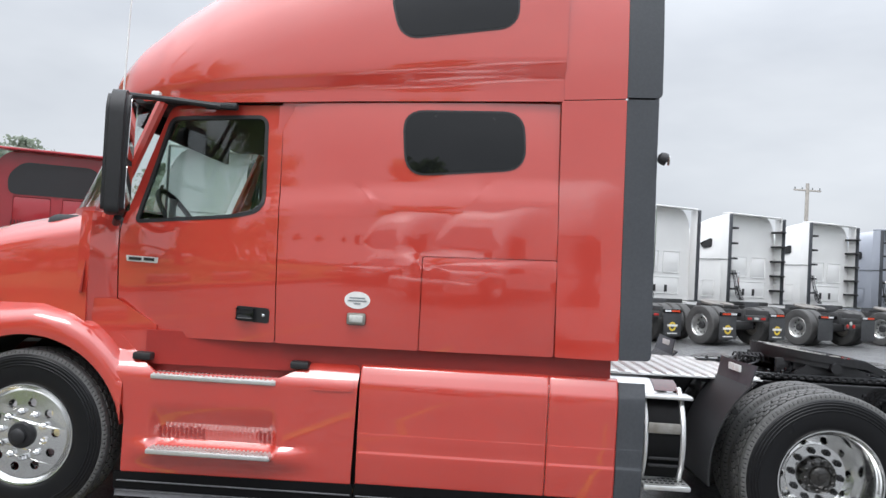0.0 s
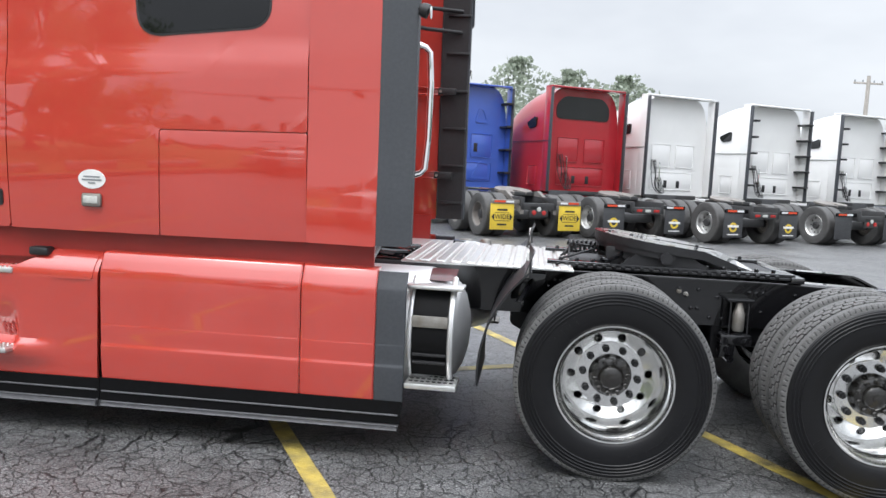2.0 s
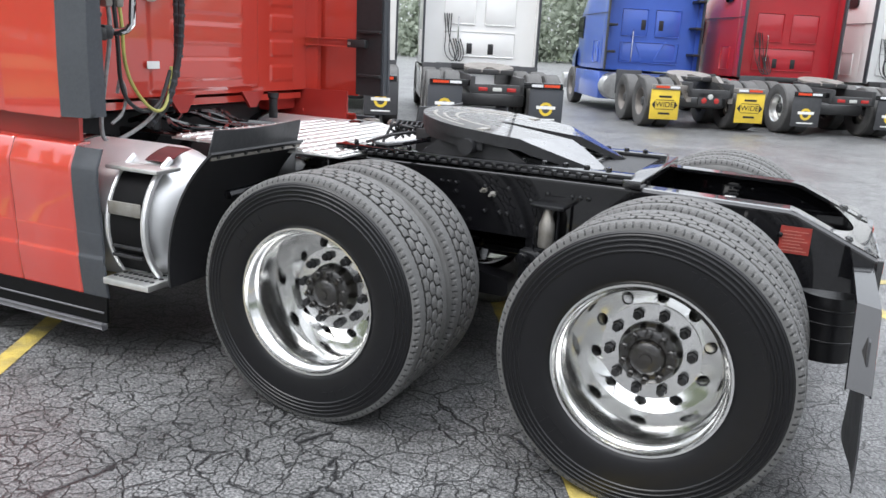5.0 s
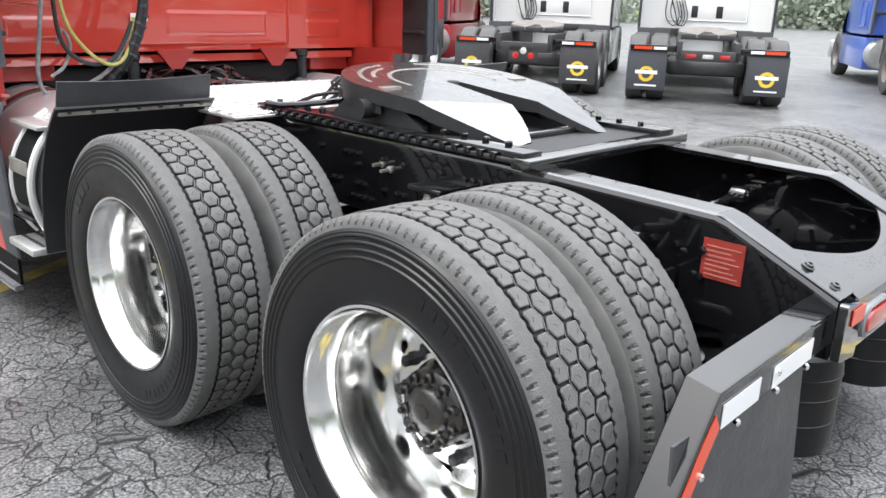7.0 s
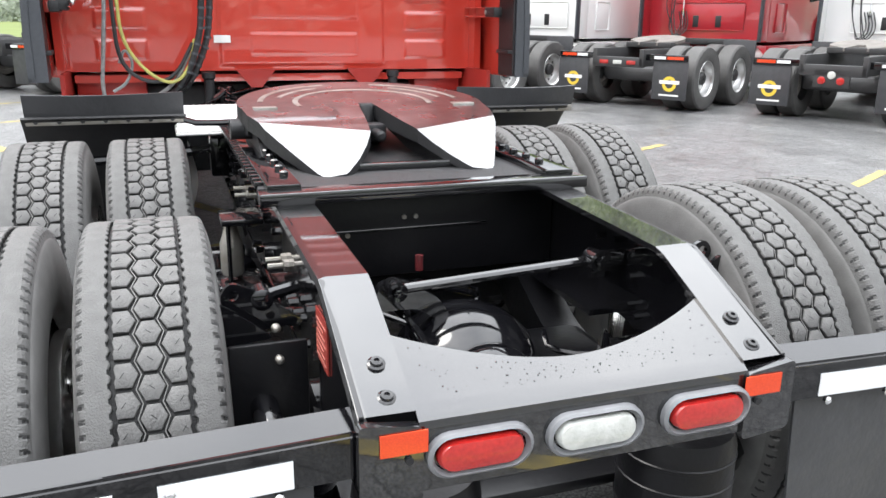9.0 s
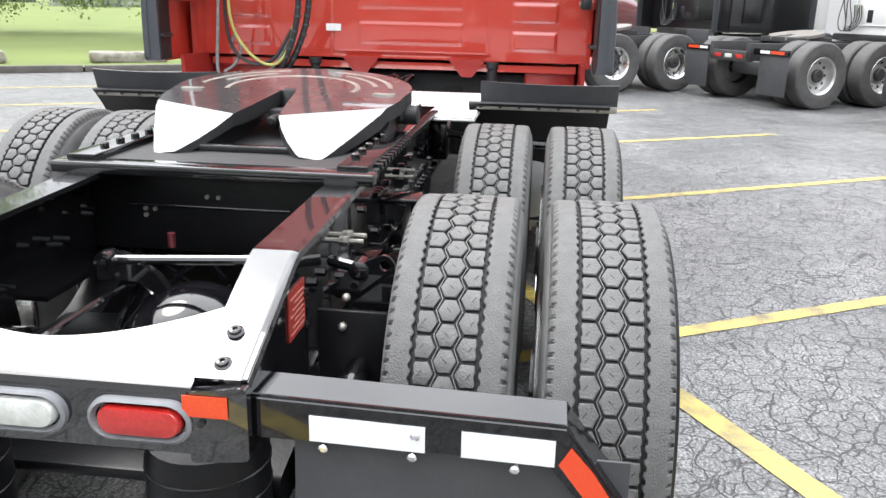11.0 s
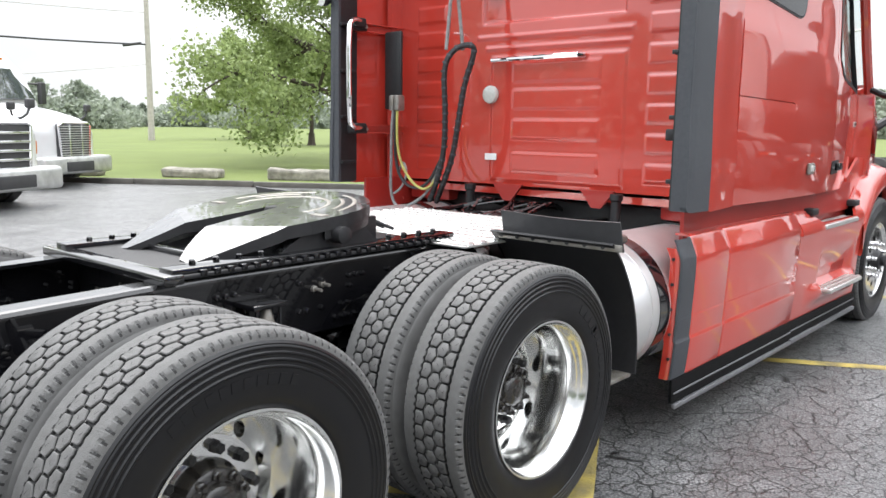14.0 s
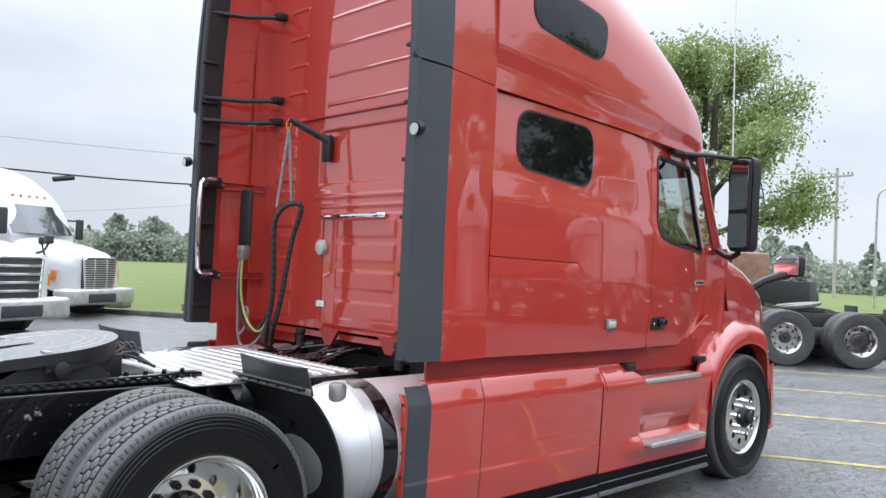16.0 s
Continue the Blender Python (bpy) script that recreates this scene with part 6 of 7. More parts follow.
hoses = [
    ("yellow_hose", 0.0085, [(-1.29, -0.85, 1.66), (-1.265, -0.845, 1.55), (-1.27, -0.84, 1.3), (-1.27, -0.72, 1.14), (-1.28, -0.6, 1.09), (-1.30, -0.52, 1.18), (-1.31, -0.49, 1.32)]),
    ("white_hose", 0.010, [(-1.30, -0.90, 1.66), (-1.275, -0.90, 1.5), (-1.30, -0.93, 1.25), (-1.32, -0.955, 1.05), (-1.335, -0.91, 0.955), (-1.33, -0.75, 1.0), (-1.31, -0.6, 1.09), (-1.31, -0.52, 1.25)]),
    ("black_dull", 0.010, [(-1.29, -0.87, 1.66), (-1.27, -0.87, 1.45), (-1.28, -0.86, 1.2), (-1.28, -0.74, 1.10), (-1.29, -0.6, 1.12), (-1.31, -0.5, 1.3)]),
    ("white_hose", 0.008, [(-1.3, -0.86, 1.2), (-1.31, -0.83, 1.28), (-1.31, -0.79, 1.2), (-1.3, -0.83, 1.1), (-1.3, -0.9, 1.06)]),
    ("black_dull", 0.017, [(-1.34, -0.62, 1.03), (-1.30, -0.535, 1.13), (-1.29, -0.455, 1.35), (-1.275, -0.44, 1.6), (-1.27, -0.455, 1.85), (-1.31, -0.42, 1.95), (-1.37, -0.36, 1.985), (-1.405, -0.325, 1.97), (-1.40, -0.335, 1.90), (-1.37, -0.375, 1.75), (-1.345, -0.40, 1.5), (-1.33, -0.425, 1.3), (-1.33, -0.52, 1.1), (-1.38, -0.6, 1.02)])]
for mt, r, pts in hoses:
    h = part("air_hose", swept(pts, r, 8, 3), mt, truck, "coiled air and electric hose")
    if r > 0.015:
        bm = bmesh.new()
        ps = [Vector(p) for p in pts]
        for a, b in zip(ps, ps[1:]):
            for k in range(int((b - a).length / 0.05)):
                c = a.lerp(b, (k + 0.5) * 0.05 / (b - a).length)
                d = (b - a).normalized()
                q = d.to_track_quat("Z", "Y").to_matrix().to_4x4()
                bmesh.ops.create_cone(bm, cap_ends=False, segments=8, radius1=r + 0.003, radius2=r + 0.003, depth=0.012, matrix=Matrix.Translation(c) @ q)
        part("spiral_wrap", bm, "trim", h)
for x, y in ((-1.30, -0.905), (-1.29, -0.85)):
    part("glad_hand", boxed(x - 0.035, x + 0.03, y - 0.022, y + 0.022, 1.59, 1.69, 0.012), "steel_worn", truck)
# underside of the cab: red brackets, mounts, dark machinery
for y in (-0.16, 0.47):
    bm = bmesh.new()
    slab(bm, [[(y - 0.11, 1.15), (y + 0.11, 1.15), (y + 0.03, 1.05), (y - 0.03, 1.05)]], lambda u, v: (-1.56, u, v), (0.02, 0, 0))
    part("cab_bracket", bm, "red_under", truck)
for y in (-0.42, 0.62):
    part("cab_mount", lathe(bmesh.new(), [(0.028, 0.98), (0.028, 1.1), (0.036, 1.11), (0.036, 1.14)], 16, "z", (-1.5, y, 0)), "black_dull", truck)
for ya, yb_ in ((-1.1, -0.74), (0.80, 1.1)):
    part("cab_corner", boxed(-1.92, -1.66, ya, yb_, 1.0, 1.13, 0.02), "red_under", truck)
bm = boxed(-3.9, -1.75, -0.9, 0.9, 0.55, 1.06, 0.03)
part("powertrain", bm, "black_dull", truck)
for k in range(10):
    y = rnd.uniform(-0.5, 0.6)
    pts = [(-1.75, y, 1.0), (-1.55, y + rnd.uniform(-.2, .2), 1.06), (-1.4, y + rnd.uniform(-.2, .2), 1.0), (-1.2, y + rnd.uniform(-.2, .2), 0.99)]
    part("cable", swept(pts, rnd.choice((0.008, 0.014)), 6, 2), "black", truck)


# ---- other tractors in the row ----
# White paint toned down for the nose-out tractors, which catch strong light.
M["white_paint"] = material("white_paint_toned", (0.62, 0.62, 0.62), 0.3, 0, 0.6, 1.2, 0.6, (0.54, 0.54, 0.54), detail=7)
# Same white paint, lightened in colour where the row stands in weaker light.
M["fleet_white"] = material("white_paint_lightened", (0.82, 0.82, 0.81), 0.3, 0, 0.6, 1.2, 0.6, (0.74, 0.74, 0.73), detail=7)
M["grey_paint"] = material("grey_truck_paint", (0.33, 0.35, 0.40), 0.3, 0, 0.6, 1.2, 0.6, (0.27, 0.29, 0.33))
M["blue_paint"] = material("blue_truck_paint", (0.055, 0.125, 0.5), 0.3, 0, 0.7, 1.5, 0.6, (0.045, 0.10, 0.42))
M["crimson_paint"] = material("crimson_truck_paint", (0.42, 0.02, 0.03), 0.3, 0, 0.8, 1.5, 0.6, (0.34, 0.016, 0.024))
M["maroon_paint"] = material("maroon_truck_paint", (0.13, 0.018, 0.03), 0.3, 0, 0.8, 1.5, 0.6, (0.1, 0.014, 0.024))
M["black_paint"] = material("black_truck_paint", (0.012, 0.012, 0.014), 0.3, 0, 0.5, 1.5, 0.6, (0.008, 0.008, 0.01))
M["rust_paint"] = material("faded_salmon_paint", (0.42, 0.24, 0.17), 0.7, 0, 0, 3, 0.6, (0.2, 0.12, 0.08), 0.3, 20)
M["dusty_black"] = material("dusty_black_chassis", (0.045, 0.045, 0.046), 0.5, 0, 0, 5, 0.6, (0.026, 0.026, 0.027))
M["dusty_tyre"] = material("dusty_old_tyre", (0.085, 0.083, 0.081), 0.7, 0, 0, 8, 0.6, (0.055, 0.054, 0.053), 0.3, 60)
M["yellow_flap"] = material("yellow_mudflap", (0.75, 0.55, 0.04), 0.5, 0, 0, 6, 0.6, (0.6, 0.42, 0.05))
M["dull_alu"] = material("dull_aluminium", (0.75, 0.75, 0.74), 0.35, 0.8, 0, 6, 0.6, (0.45, 0.45, 0.44))
M["dirty_steel"] = material("dirty_grey_steel", (0.26, 0.24, 0.22), 0.6, 0.3, 0, 6, 0.6, (0.14, 0.13, 0.12))

bm = lathe(bmesh.new(), [(0.27, -0.11), (0.32, -0.135), (0.40, -0.14), (0.49, -0.135), (0.512, -0.11), (0.515, 0.0), (0.512, 0.11), (0.49, 0.135), (0.40, 0.14), (0.32, 0.135), (0.27, 0.11)], 40, "y", caps=False)
ME_FTYRE = mesh_of("tyre", bm, "dusty_tyre")


def far_rim(mat):
    bm = lathe(bmesh.new(), [(0.29, -0.12), (0.285, -0.125), (0.262, -0.1), (0.25, 0.0), (0.24, 0.012), (0.16, 0.012), (0.155, -0.01), (0.105, -0.012), (0.10, -0.06), (0.085, -0.075), (0.02, -0.078)], 36, "y", caps=False)
    for k in range(10):
        a = 2 * math.pi * k / 10
        lathe(bm, [(0.024, 0.012), (0.024, 0.009)], 10, "y", (0.2 * math.cos(a), 0, 0.2 * math.sin(a)))
    me = mesh_of("rim", bm, [mat, "dusty_black"])
    for p in me.polygons:
        c = p.center
        r = math.hypot(c.x, c.z)
        if r < 0.105 or (abs(r - 0.2) < 0.026 and c.y < 0.0115 and p.area < 0.003 and c.y > 0.0085):
            p.material_index = 1
    return me


ME_FRIM = {"dull_alu": far_rim("dull_alu"), "alu": far_rim("alu"), "dusty": far_rim("dirty_steel")}
HEAD = 29.0


def far_wheel(x, y, rim, parent):
    s = 1 if y < 0 else -1
    w = kid("wheel", ME_FTYRE, parent, Matrix.Translation((x, y, 0.515)) @ (Matrix.Identity(4) if s > 0 else Matrix.Rotation(math.pi, 4, "Z")))
    kid("rim", ME_FRIM[rim], w)


def flap_mark(parent, x, y, z, k=1.0):
    """Plain shapes in the colours of the dealer's mark."""
    bm = lathe(bmesh.new(), [(0.07 * k, x), (0.12 * k, x), (0.12 * k, x + 0.004), (0.07 * k, x + 0.004)], 20, "x", (0, y, z), closed=True)
    part("mark_ring", bm, "yellow_flap", parent)
    bm = boxed(x, x + 0.006, y - 0.17 * k, y + 0.17 * k, z + 0.0, z + 0.055 * k)
    part("mark_bar", bm, "white_vinyl", parent)
    part("mark_bar", boxed(x, x + 0.004, y - 0.17 * k, y + 0.17 * k, z - 0.19 * k, z - 0.165 * k), "white_vinyl", parent)


def far_tractor(x, y, paint, label, yaw=HEAD, rim="dull_alu", flap="rubber_flap", mark=True, top=3.92, trim="trim", window="", wall=-3.25, bars=0, round_lights=False, tall=True, hanger="black", front=True, hoses_on=True, z=0.0, name="parked_tractor"):
    """A parked tractor; its tail is at the given place and it faces `yaw`."""
    t = thing(name, label, "truck", "tractors parked in the row", at=Matrix.Translation((x, y, z)) @ Matrix.Rotation(radians(yaw - 90), 4, "Z"))
    for s in (-1, 1):
        part("frame_rail", boxed(-8.2, 0.0, s * 0.43 - 0.04, s * 0.43 + 0.04, 0.70, 0.97, 0.006), "dusty_black", t)
        for ax in (-0.80, -2.12):
            far_wheel(ax, s * 1.08, rim, t)
            far_wheel(ax, s * 0.745, "dusty", t)
        if front:
            far_wheel(wall - 3.1, s * 1.06, rim, t)
        # hanger and flap
        h = part("mudflap_hanger", boxed(-0.14, -0.08, min(s * 0.43, s * 1.18), max(s * 0.43, s * 1.18), 0.80, 0.90, 0.01), hanger, t)
        part("tape", boxed(-0.078, -0.074, min(s * 0.62, s * 0.82), max(s * 0.62, s * 0.82), 0.83, 0.875), "reflector_white", h)
        part("tape", boxed(-0.078, -0.074, min(s * 0.84, s * 1.12), max(s * 0.84, s * 1.12), 0.83, 0.875), "reflector_red", h)
        f = part("mudflap", boxed(-0.115, -0.1, min(s * 0.60, s * 1.2), max(s * 0.60, s * 1.2), 0.20, 0.80, 0.004), flap, t)
        if mark:
            flap_mark(f, -0.1, s * 0.9, 0.45)
        elif flap == "yellow_flap":
            for zz, hw in ((0.64, 0.13), (0.30, 0.12)):
                part("print_bar", boxed(-0.1, -0.096, s * 0.9 - hw, s * 0.9 + hw, zz, zz + 0.04), "black_dull", f)
            for zz in (0.40, 0.585):
                part("print_bar", boxed(-0.1, -0.096, s * 0.9 - 0.19, s * 0.9 + 0.19, zz, zz + 0.012), "black_dull", f)
            for e in (-1, 1):
                bm = bmesh.new()
                slab(bm, [[(s * 0.9 + e * 0.2, 0.41), (s * 0.9 + e * 0.27, 0.495), (s * 0.9 + e * 0.2, 0.58)]], lambda u, v: (-0.1, u, v), (0.004, 0, 0))
                part("print_arrow", bm, "black_dull", f)
            cu = bpy.data.curves.new("lettering", "FONT")
            cu.body, cu.size, cu.extrude, cu.align_x, cu.align_y = "WIDE", 0.15, 0.002, "CENTER", "CENTER"
            cu.materials.append(M["black_dull"])
            wd = new("lettering", cu)
            wd.parent = f
            wd.matrix_basis = Matrix.Translation((-0.096, s * 0.9, 0.498)) @ Matrix.Rotation(math.pi / 2, 4, "Z") @ Matrix.Rotation(math.pi / 2, 4, "X")
        # tank
        part("fuel_tank", lathe(bmesh.new(), [(0.05, wall - 1.9), (0.31, wall - 1.88), (0.33, wall - 1.83), (0.33, wall + 0.30), (0.30, wall + 0.36), (0.05, wall + 0.37)], 28, "x", (0, s * 0.86, 0.66)), "dull_alu", t)
        part("quarter_fender", boxed(-2.78, -2.74, min(s * 0.6, s * 1.2), max(s * 0.6, s * 1.2), 0.55, 1.1, 0.01), "rubber_flap", t)
    # tail bar with lamps
    tail_ = part("tail_bar", boxed(-0.1, 0.0, -0.46, 0.46, 0.68, 0.84, 0.01), "dusty_black", t)
    if round_lights:
        for yy in (-0.13, 0.13):
            part("tail_lamp", lathe(bmesh.new(), [(0.055, 0.0), (0.055, 0.015), (0.04, 0.02)], 16, "x", (0, yy, 0.62)), "lens_red", tail_)
        part("tail_lamp", lathe(bmesh.new(), [(0.055, 0.0), (0.055, 0.015), (0.04, 0.02)], 16, "x", (0, 0.0, 0.70)), "lens_clear", tail_)
        part("lamp_plate", boxed(-0.05, 0.0, -0.25, 0.25, 0.52, 0.78, 0.01), "dusty_black", tail_)
    else:
        for yy, ln in ((-0.25, "lens_red"), (0.0, "lens_clear"), (0.25, "lens_red")):
            part("tail_lamp", boxed(0.0, 0.015, yy - 0.08, yy + 0.08, 0.725, 0.79, 0.01), ln, tail_)
    bm = bmesh.new()
    slab(bm, [[(-2.25 + 0.9 - 0.46 * math.cos(a), 0.47 * math.sin(a)) for a in np.linspace(-1.9, 1.9, 26)] + [(-0.98, 0.16), (-1.3, 0.05), (-1.3, -0.05), (-0.98, -0.16)]], lambda u, v: (u, v, 1.17 - (u + 1.8) * 0.14), (0, 0, -0.05))
    part("fifth_wheel", bm, hanger if hanger != "black" else "dirty_steel", t)
    part("fifth_wheel_base", boxed(-1.75, -1.0, -0.42, 0.42, 0.97, 1.06, 0.01), "dusty_black", t)
    part("suspension", boxed(-2.3, -0.6, -0.62, 0.62, 0.42, 0.66, 0.08), "dusty_black", t)
    if hanger == "dirty_steel":
        for s in (-1, 1):
            bm = bmesh.new()
            slab(bm, [[(-1.25, 1.02), (-0.85, 1.10), (-0.02, 0.74), (-0.02, 0.58), (-0.85, 0.98), (-1.25, 0.96)]], lambda u, v: (u, s * 0.39, v), (0, s * 0.09, 0))
            part("rail_end", bm, hanger, t, "grey sloped end of the frame rail")
    # sleeper: sides, roof, rear wall
    bm = bmesh.new()
    rings = []
    for xx in np.linspace(wall - 3.05, wall + 0.02, 22):
        u = (xx - wall) / -3.05
        ztop = top - 1.55 * max(0, u - 0.12) ** 1.9 if tall else top - 0.3 * u
        hw = 1.2 - 0.14 * max(0, u - 0.6) / 0.4
        half = [(xx, hw, 1.06), (xx, hw + 0.01, 1.6), (xx, hw - 0.01, 2.3)]
        zl = 2.3
        for a in np.linspace(0.15, math.pi / 2, 10):
            half.append((xx, (hw - 0.015) * math.cos(a) ** 0.36 if a < 1.57 else 0.0, zl + (ztop - zl) * math.sin(a) ** 0.75))
        rings.append(half + [(p, -q, r_) for p, q, r_ in half[-2::-1]])
    vs = grid_skin(bm, rings)
    bm.faces.new(vs[0])
    bm.faces.new(vs[-1])
    body = part("sleeper_body", bm, paint, t)
    for s in (-1, 1):
        part("side_fairing", boxed(wall, wall + 0.30, min(s * 1.17, s * 1.2), max(s * 1.17, s * 1.2), 1.08, top - 0.05, 0.008), paint, t)
        part("fairing_edge", boxed(wall + 0.30, wall + 0.42, min(s * 1.165, s * 1.21), max(s * 1.165, s * 1.21), 1.06, top - 0.06, 0.014), trim, t)
        part("seam", boxed(wall - 3.0, wall + 0.4, min(s * 1.195, s * 1.213), max(s * 1.195, s * 1.213), 2.42, 2.435), "dusty_black", body)
        part("locker_door", boxed(wall - 0.75, wall - 0.25, min(s * 1.2, s * 1.215), max(s * 1.2, s * 1.215), 1.22, 1.75, 0.03), paint, body)
        bm = bmesh.new()
        slab(bm, [rpoly([(wall - 0.95, 2.95), (wall - 0.45, 3.12), (wall - 0.42, 2.82), (wall - 0.8, 2.78)], 0.08)], lambda u, v: (u, s * 1.15, v), (0, s * 0.06, 0))
        part("side_window", bm, "glass_dark", body)
        bm = bmesh.new()
        slab(bm, [rpoly([(wall - 2.75, 1.85), (wall - 2.7, 2.35), (wall - 2.15, 2.4), (wall - 2.1, 1.8)], 0.05)], lambda u, v: (u, s * 1.1, v), (0, s * 0.09, 0))
        part("door_window", bm, "glass_dark", body)
        for k in range(bars):
            zz = 1.5 + k * (top - 2.0) / max(1, bars - 1)
            part("fairing_strut", boxed(wall + 0.02, wall + 0.5, min(s * 0.98, s * 1.16), max(s * 0.98, s * 1.16), zz - 0.03, zz + 0.03, 0.01), "black_dull", t)
    part("roof_cap", boxed(wall - 0.02, wall + 0.3, -1.19, 1.19, top - 0.05, top, 0.02), paint, t)
    # pressed lines on the rear wall
    for (y0, y1, z0, z1) in ((-0.75, -0.1, 1.9, 2.55), (0.1, 0.75, 1.9, 2.55), (-0.75, 0.75, 1.25, 1.75)):
        bm = boxed(wall + 0.018, wall + 0.034, y0, y1, z0, z1, 0.03, 2)
        part("pressed_panel", bm, paint, body)
    if window == "arch":
        bm = bmesh.new()
        slab(bm, [rpoly([(-0.84, top - 0.86), (0.84, top - 0.86), (0.86, top - 0.5), (0.62, top - 0.24), (-0.62, top - 0.24), (-0.86, top - 0.5)], 0.14)], lambda u, v: (wall + 0.02, u, v), (0.02, 0, 0))
        part("rear_window", bm, "black_paint", body)
    elif window == "triangles":
        for s in (-1, 1):
            bm = bmesh.new()
            slab(bm, [rpoly([(s * 0.2, top - 1.05), (s * 0.62, top - 1.05), (s * 0.45, top - 0.65), (s * 0.3, top - 0.65)], 0.08), rpoly([(s * 0.24, top - 1.01), (s * 0.57, top - 1.01), (s * 0.43, top - 0.69), (s * 0.32, top - 0.69)], 0.07)], lambda u, v: (wall + 0.02, u, v), (0.03, 0, 0))
            part("pressed_panel", bm, paint, body)
            bm = bmesh.new()
            slab(bm, [rpoly([(s * 0.12, 1.3), (s * 0.72, 1.3), (s * 0.72, 1.75), (s * 0.4, 1.8)], 0.08), rpoly([(s * 0.18, 1.34), (s * 0.68, 1.34), (s * 0.68, 1.72), (s * 0.4, 1.76)], 0.07)], lambda u, v: (wall + 0.02, u, v), (0.03, 0, 0))
            part("pressed_panel", bm, paint, body)
    for yy in (-0.2, 0.25):
        part("vent", boxed(wall + 0.02, wall + 0.04, yy - 0.06, yy + 0.06, 1.3 if window != "triangles" else 2.05, 1.52 if window != "triangles" else 2.3, 0.01), "black_dull", body)
    part("grab_rail", swept([(wall + 0.02, -0.45, 1.25), (wall + 0.07, -0.45, 1.3), (wall + 0.07, -0.45, 2.0), (wall + 0.02, -0.45, 2.05)], 0.015, 6, 1), "chrome", t)
    if hoses_on:
        rn = random.Random(int(x * 31))
        for k in range(4):
            y0 = -0.75 + 0.05 * k
            pts = [(wall + 0.05, y0, 2.1), (wall + 0.15, y0 + rn.uniform(-.06, .06), 1.7), (wall + 0.2, y0 + rn.uniform(-.1, .2), 1.3), (wall + 0.3, y0 + 0.2, 1.1), (wall + 0.1, y0 + 0.3, 1.3), (wall + 0.05, y0 + 0.2, 1.6)]
            part("air_hose", swept(pts, 0.010, 6, 2), "black_dull", t)
        part("cab_gear", boxed(wall - 0.1, wall + 0.1, -0.9, 0.9, 0.98, 1.1, 0.02), "dusty_black", t)
    if front:
        bm = bmesh.new()
        rows = []
        for xx in np.linspace(wall - 4.6, wall - 2.95, 10):
            u = (wall - 2.95 - xx) / 1.65
            zc, hw = 1.95 - 0.5 * u ** 2, 1.15 - 0.3 * u
            half = [(xx, hw, 0.75), (xx, hw, 1.2)] + [(xx, hw * math.cos(a) ** 0.6 if a < 1.57 else 0, 1.3 + (zc - 1.3) * math.sin(a)) for a in np.linspace(0, math.pi / 2, 8)]
            rows.append(half + [(p, -q, r_) for p, q, r_ in half[-2::-1]])
        vs = grid_skin(bm, rows)
        bm.faces.new(vs[0])
        part("bonnet", bm, paint, t)
        part("bumper", boxed(wall - 4.85, wall - 4.5, -1.1, 1.1, 0.35, 0.8, 0.06), "dull_alu", t)
        part("side_skirt", boxed(wall - 2.6, wall - 0.05, -1.19, 1.19, 0.32, 1.0, 0.03), paint, t)
    return t


far_tractor(-12.3, 0.9, "black_paint", "black sleeper tractor with marked flaps parked in the row", rim="alu", top=3.6, round_lights=True)
far_tractor(-10.7, 3.9, "fleet_white", "white sleeper tractor with plain flaps parked in the row", mark=False, flap="rubber_flap", rim="dull_alu")
far_tractor(-8.7, 6.5, "crimson_paint", "crimson sleeper tractor with marked flaps and arched rear window", window="arch", rim="dull_alu", top=3.45)
far_tractor(-6.1, 8.45, "fleet_white", "white sleeper tractor with black marked flaps and round tail lamps", round_lights=True)
far_tractor(-3.4, 9.6, "fleet_white", "white sleeper tractor with grey marked flaps and two rear vents", flap="trim")
far_tractor(-0.31, 13.65, "blue_paint", "blue sleeper tractor with pressed rear panels and yellow wide-load flaps", flap="yellow_flap", mark=False, window="triangles", rim="dusty", hanger="dirty_steel", round_lights=True, bars=4, wall=-4.3, hoses_on=False)
far_tractor(2.33, 14.78, "crimson_paint", "crimson sleeper tractor with an arched dark rear window", window="arch")
far_tractor(5.31, 15.6, "fleet_white", "white sleeper tractor with black marked flaps and dark edges", wall=-3.8)
far_tractor(8.56, 17.41, "fleet_white", "white sleeper tractor with black fairing struts", bars=5, round_lights=True, mark=False, wall=-3.8)
far_tractor(11.8, 19.27, "fleet_white", "white sleeper tractor with black struts and small black marked flaps", bars=5, wall=-3.8)
far_tractor(15.05, 21.1, "grey_paint", "grey sleeper tractor at the end of the row", bars=5, wall=-3.8)


# ---- trees ----
def leaf_mesh(name, centres, size, seed, mat, parent, per=1, squash=0.7):
    """Many small bent leaves about the given places, as one crown."""
    rn = np.random.RandomState(seed)
    n = len(centres) * per
    c = np.repeat(np.asarray(centres, float), per, axis=0)
    u = rn.normal(size=(n, 3))
    u /= np.linalg.norm(u, axis=1)[:, None]
    v = np.cross(u, rn.normal(size=(n, 3)))
    v /= np.linalg.norm(v, axis=1)[:, None]
    k = (size * (0.6 + 0.8 * rn.rand(n)))[:, None]
    pts = np.stack([c - u * k, c + v * k * squash, c + u * k, c - v * k * squash], axis=1).reshape(-1, 3)
    me = bpy.data.meshes.new(name)
    me.from_pydata(pts.tolist(), [], np.arange(n * 4).reshape(-1, 4).tolist())
    me.materials.append(M[mat])
    ob = new(name, me)
    ob.parent = parent
    return ob


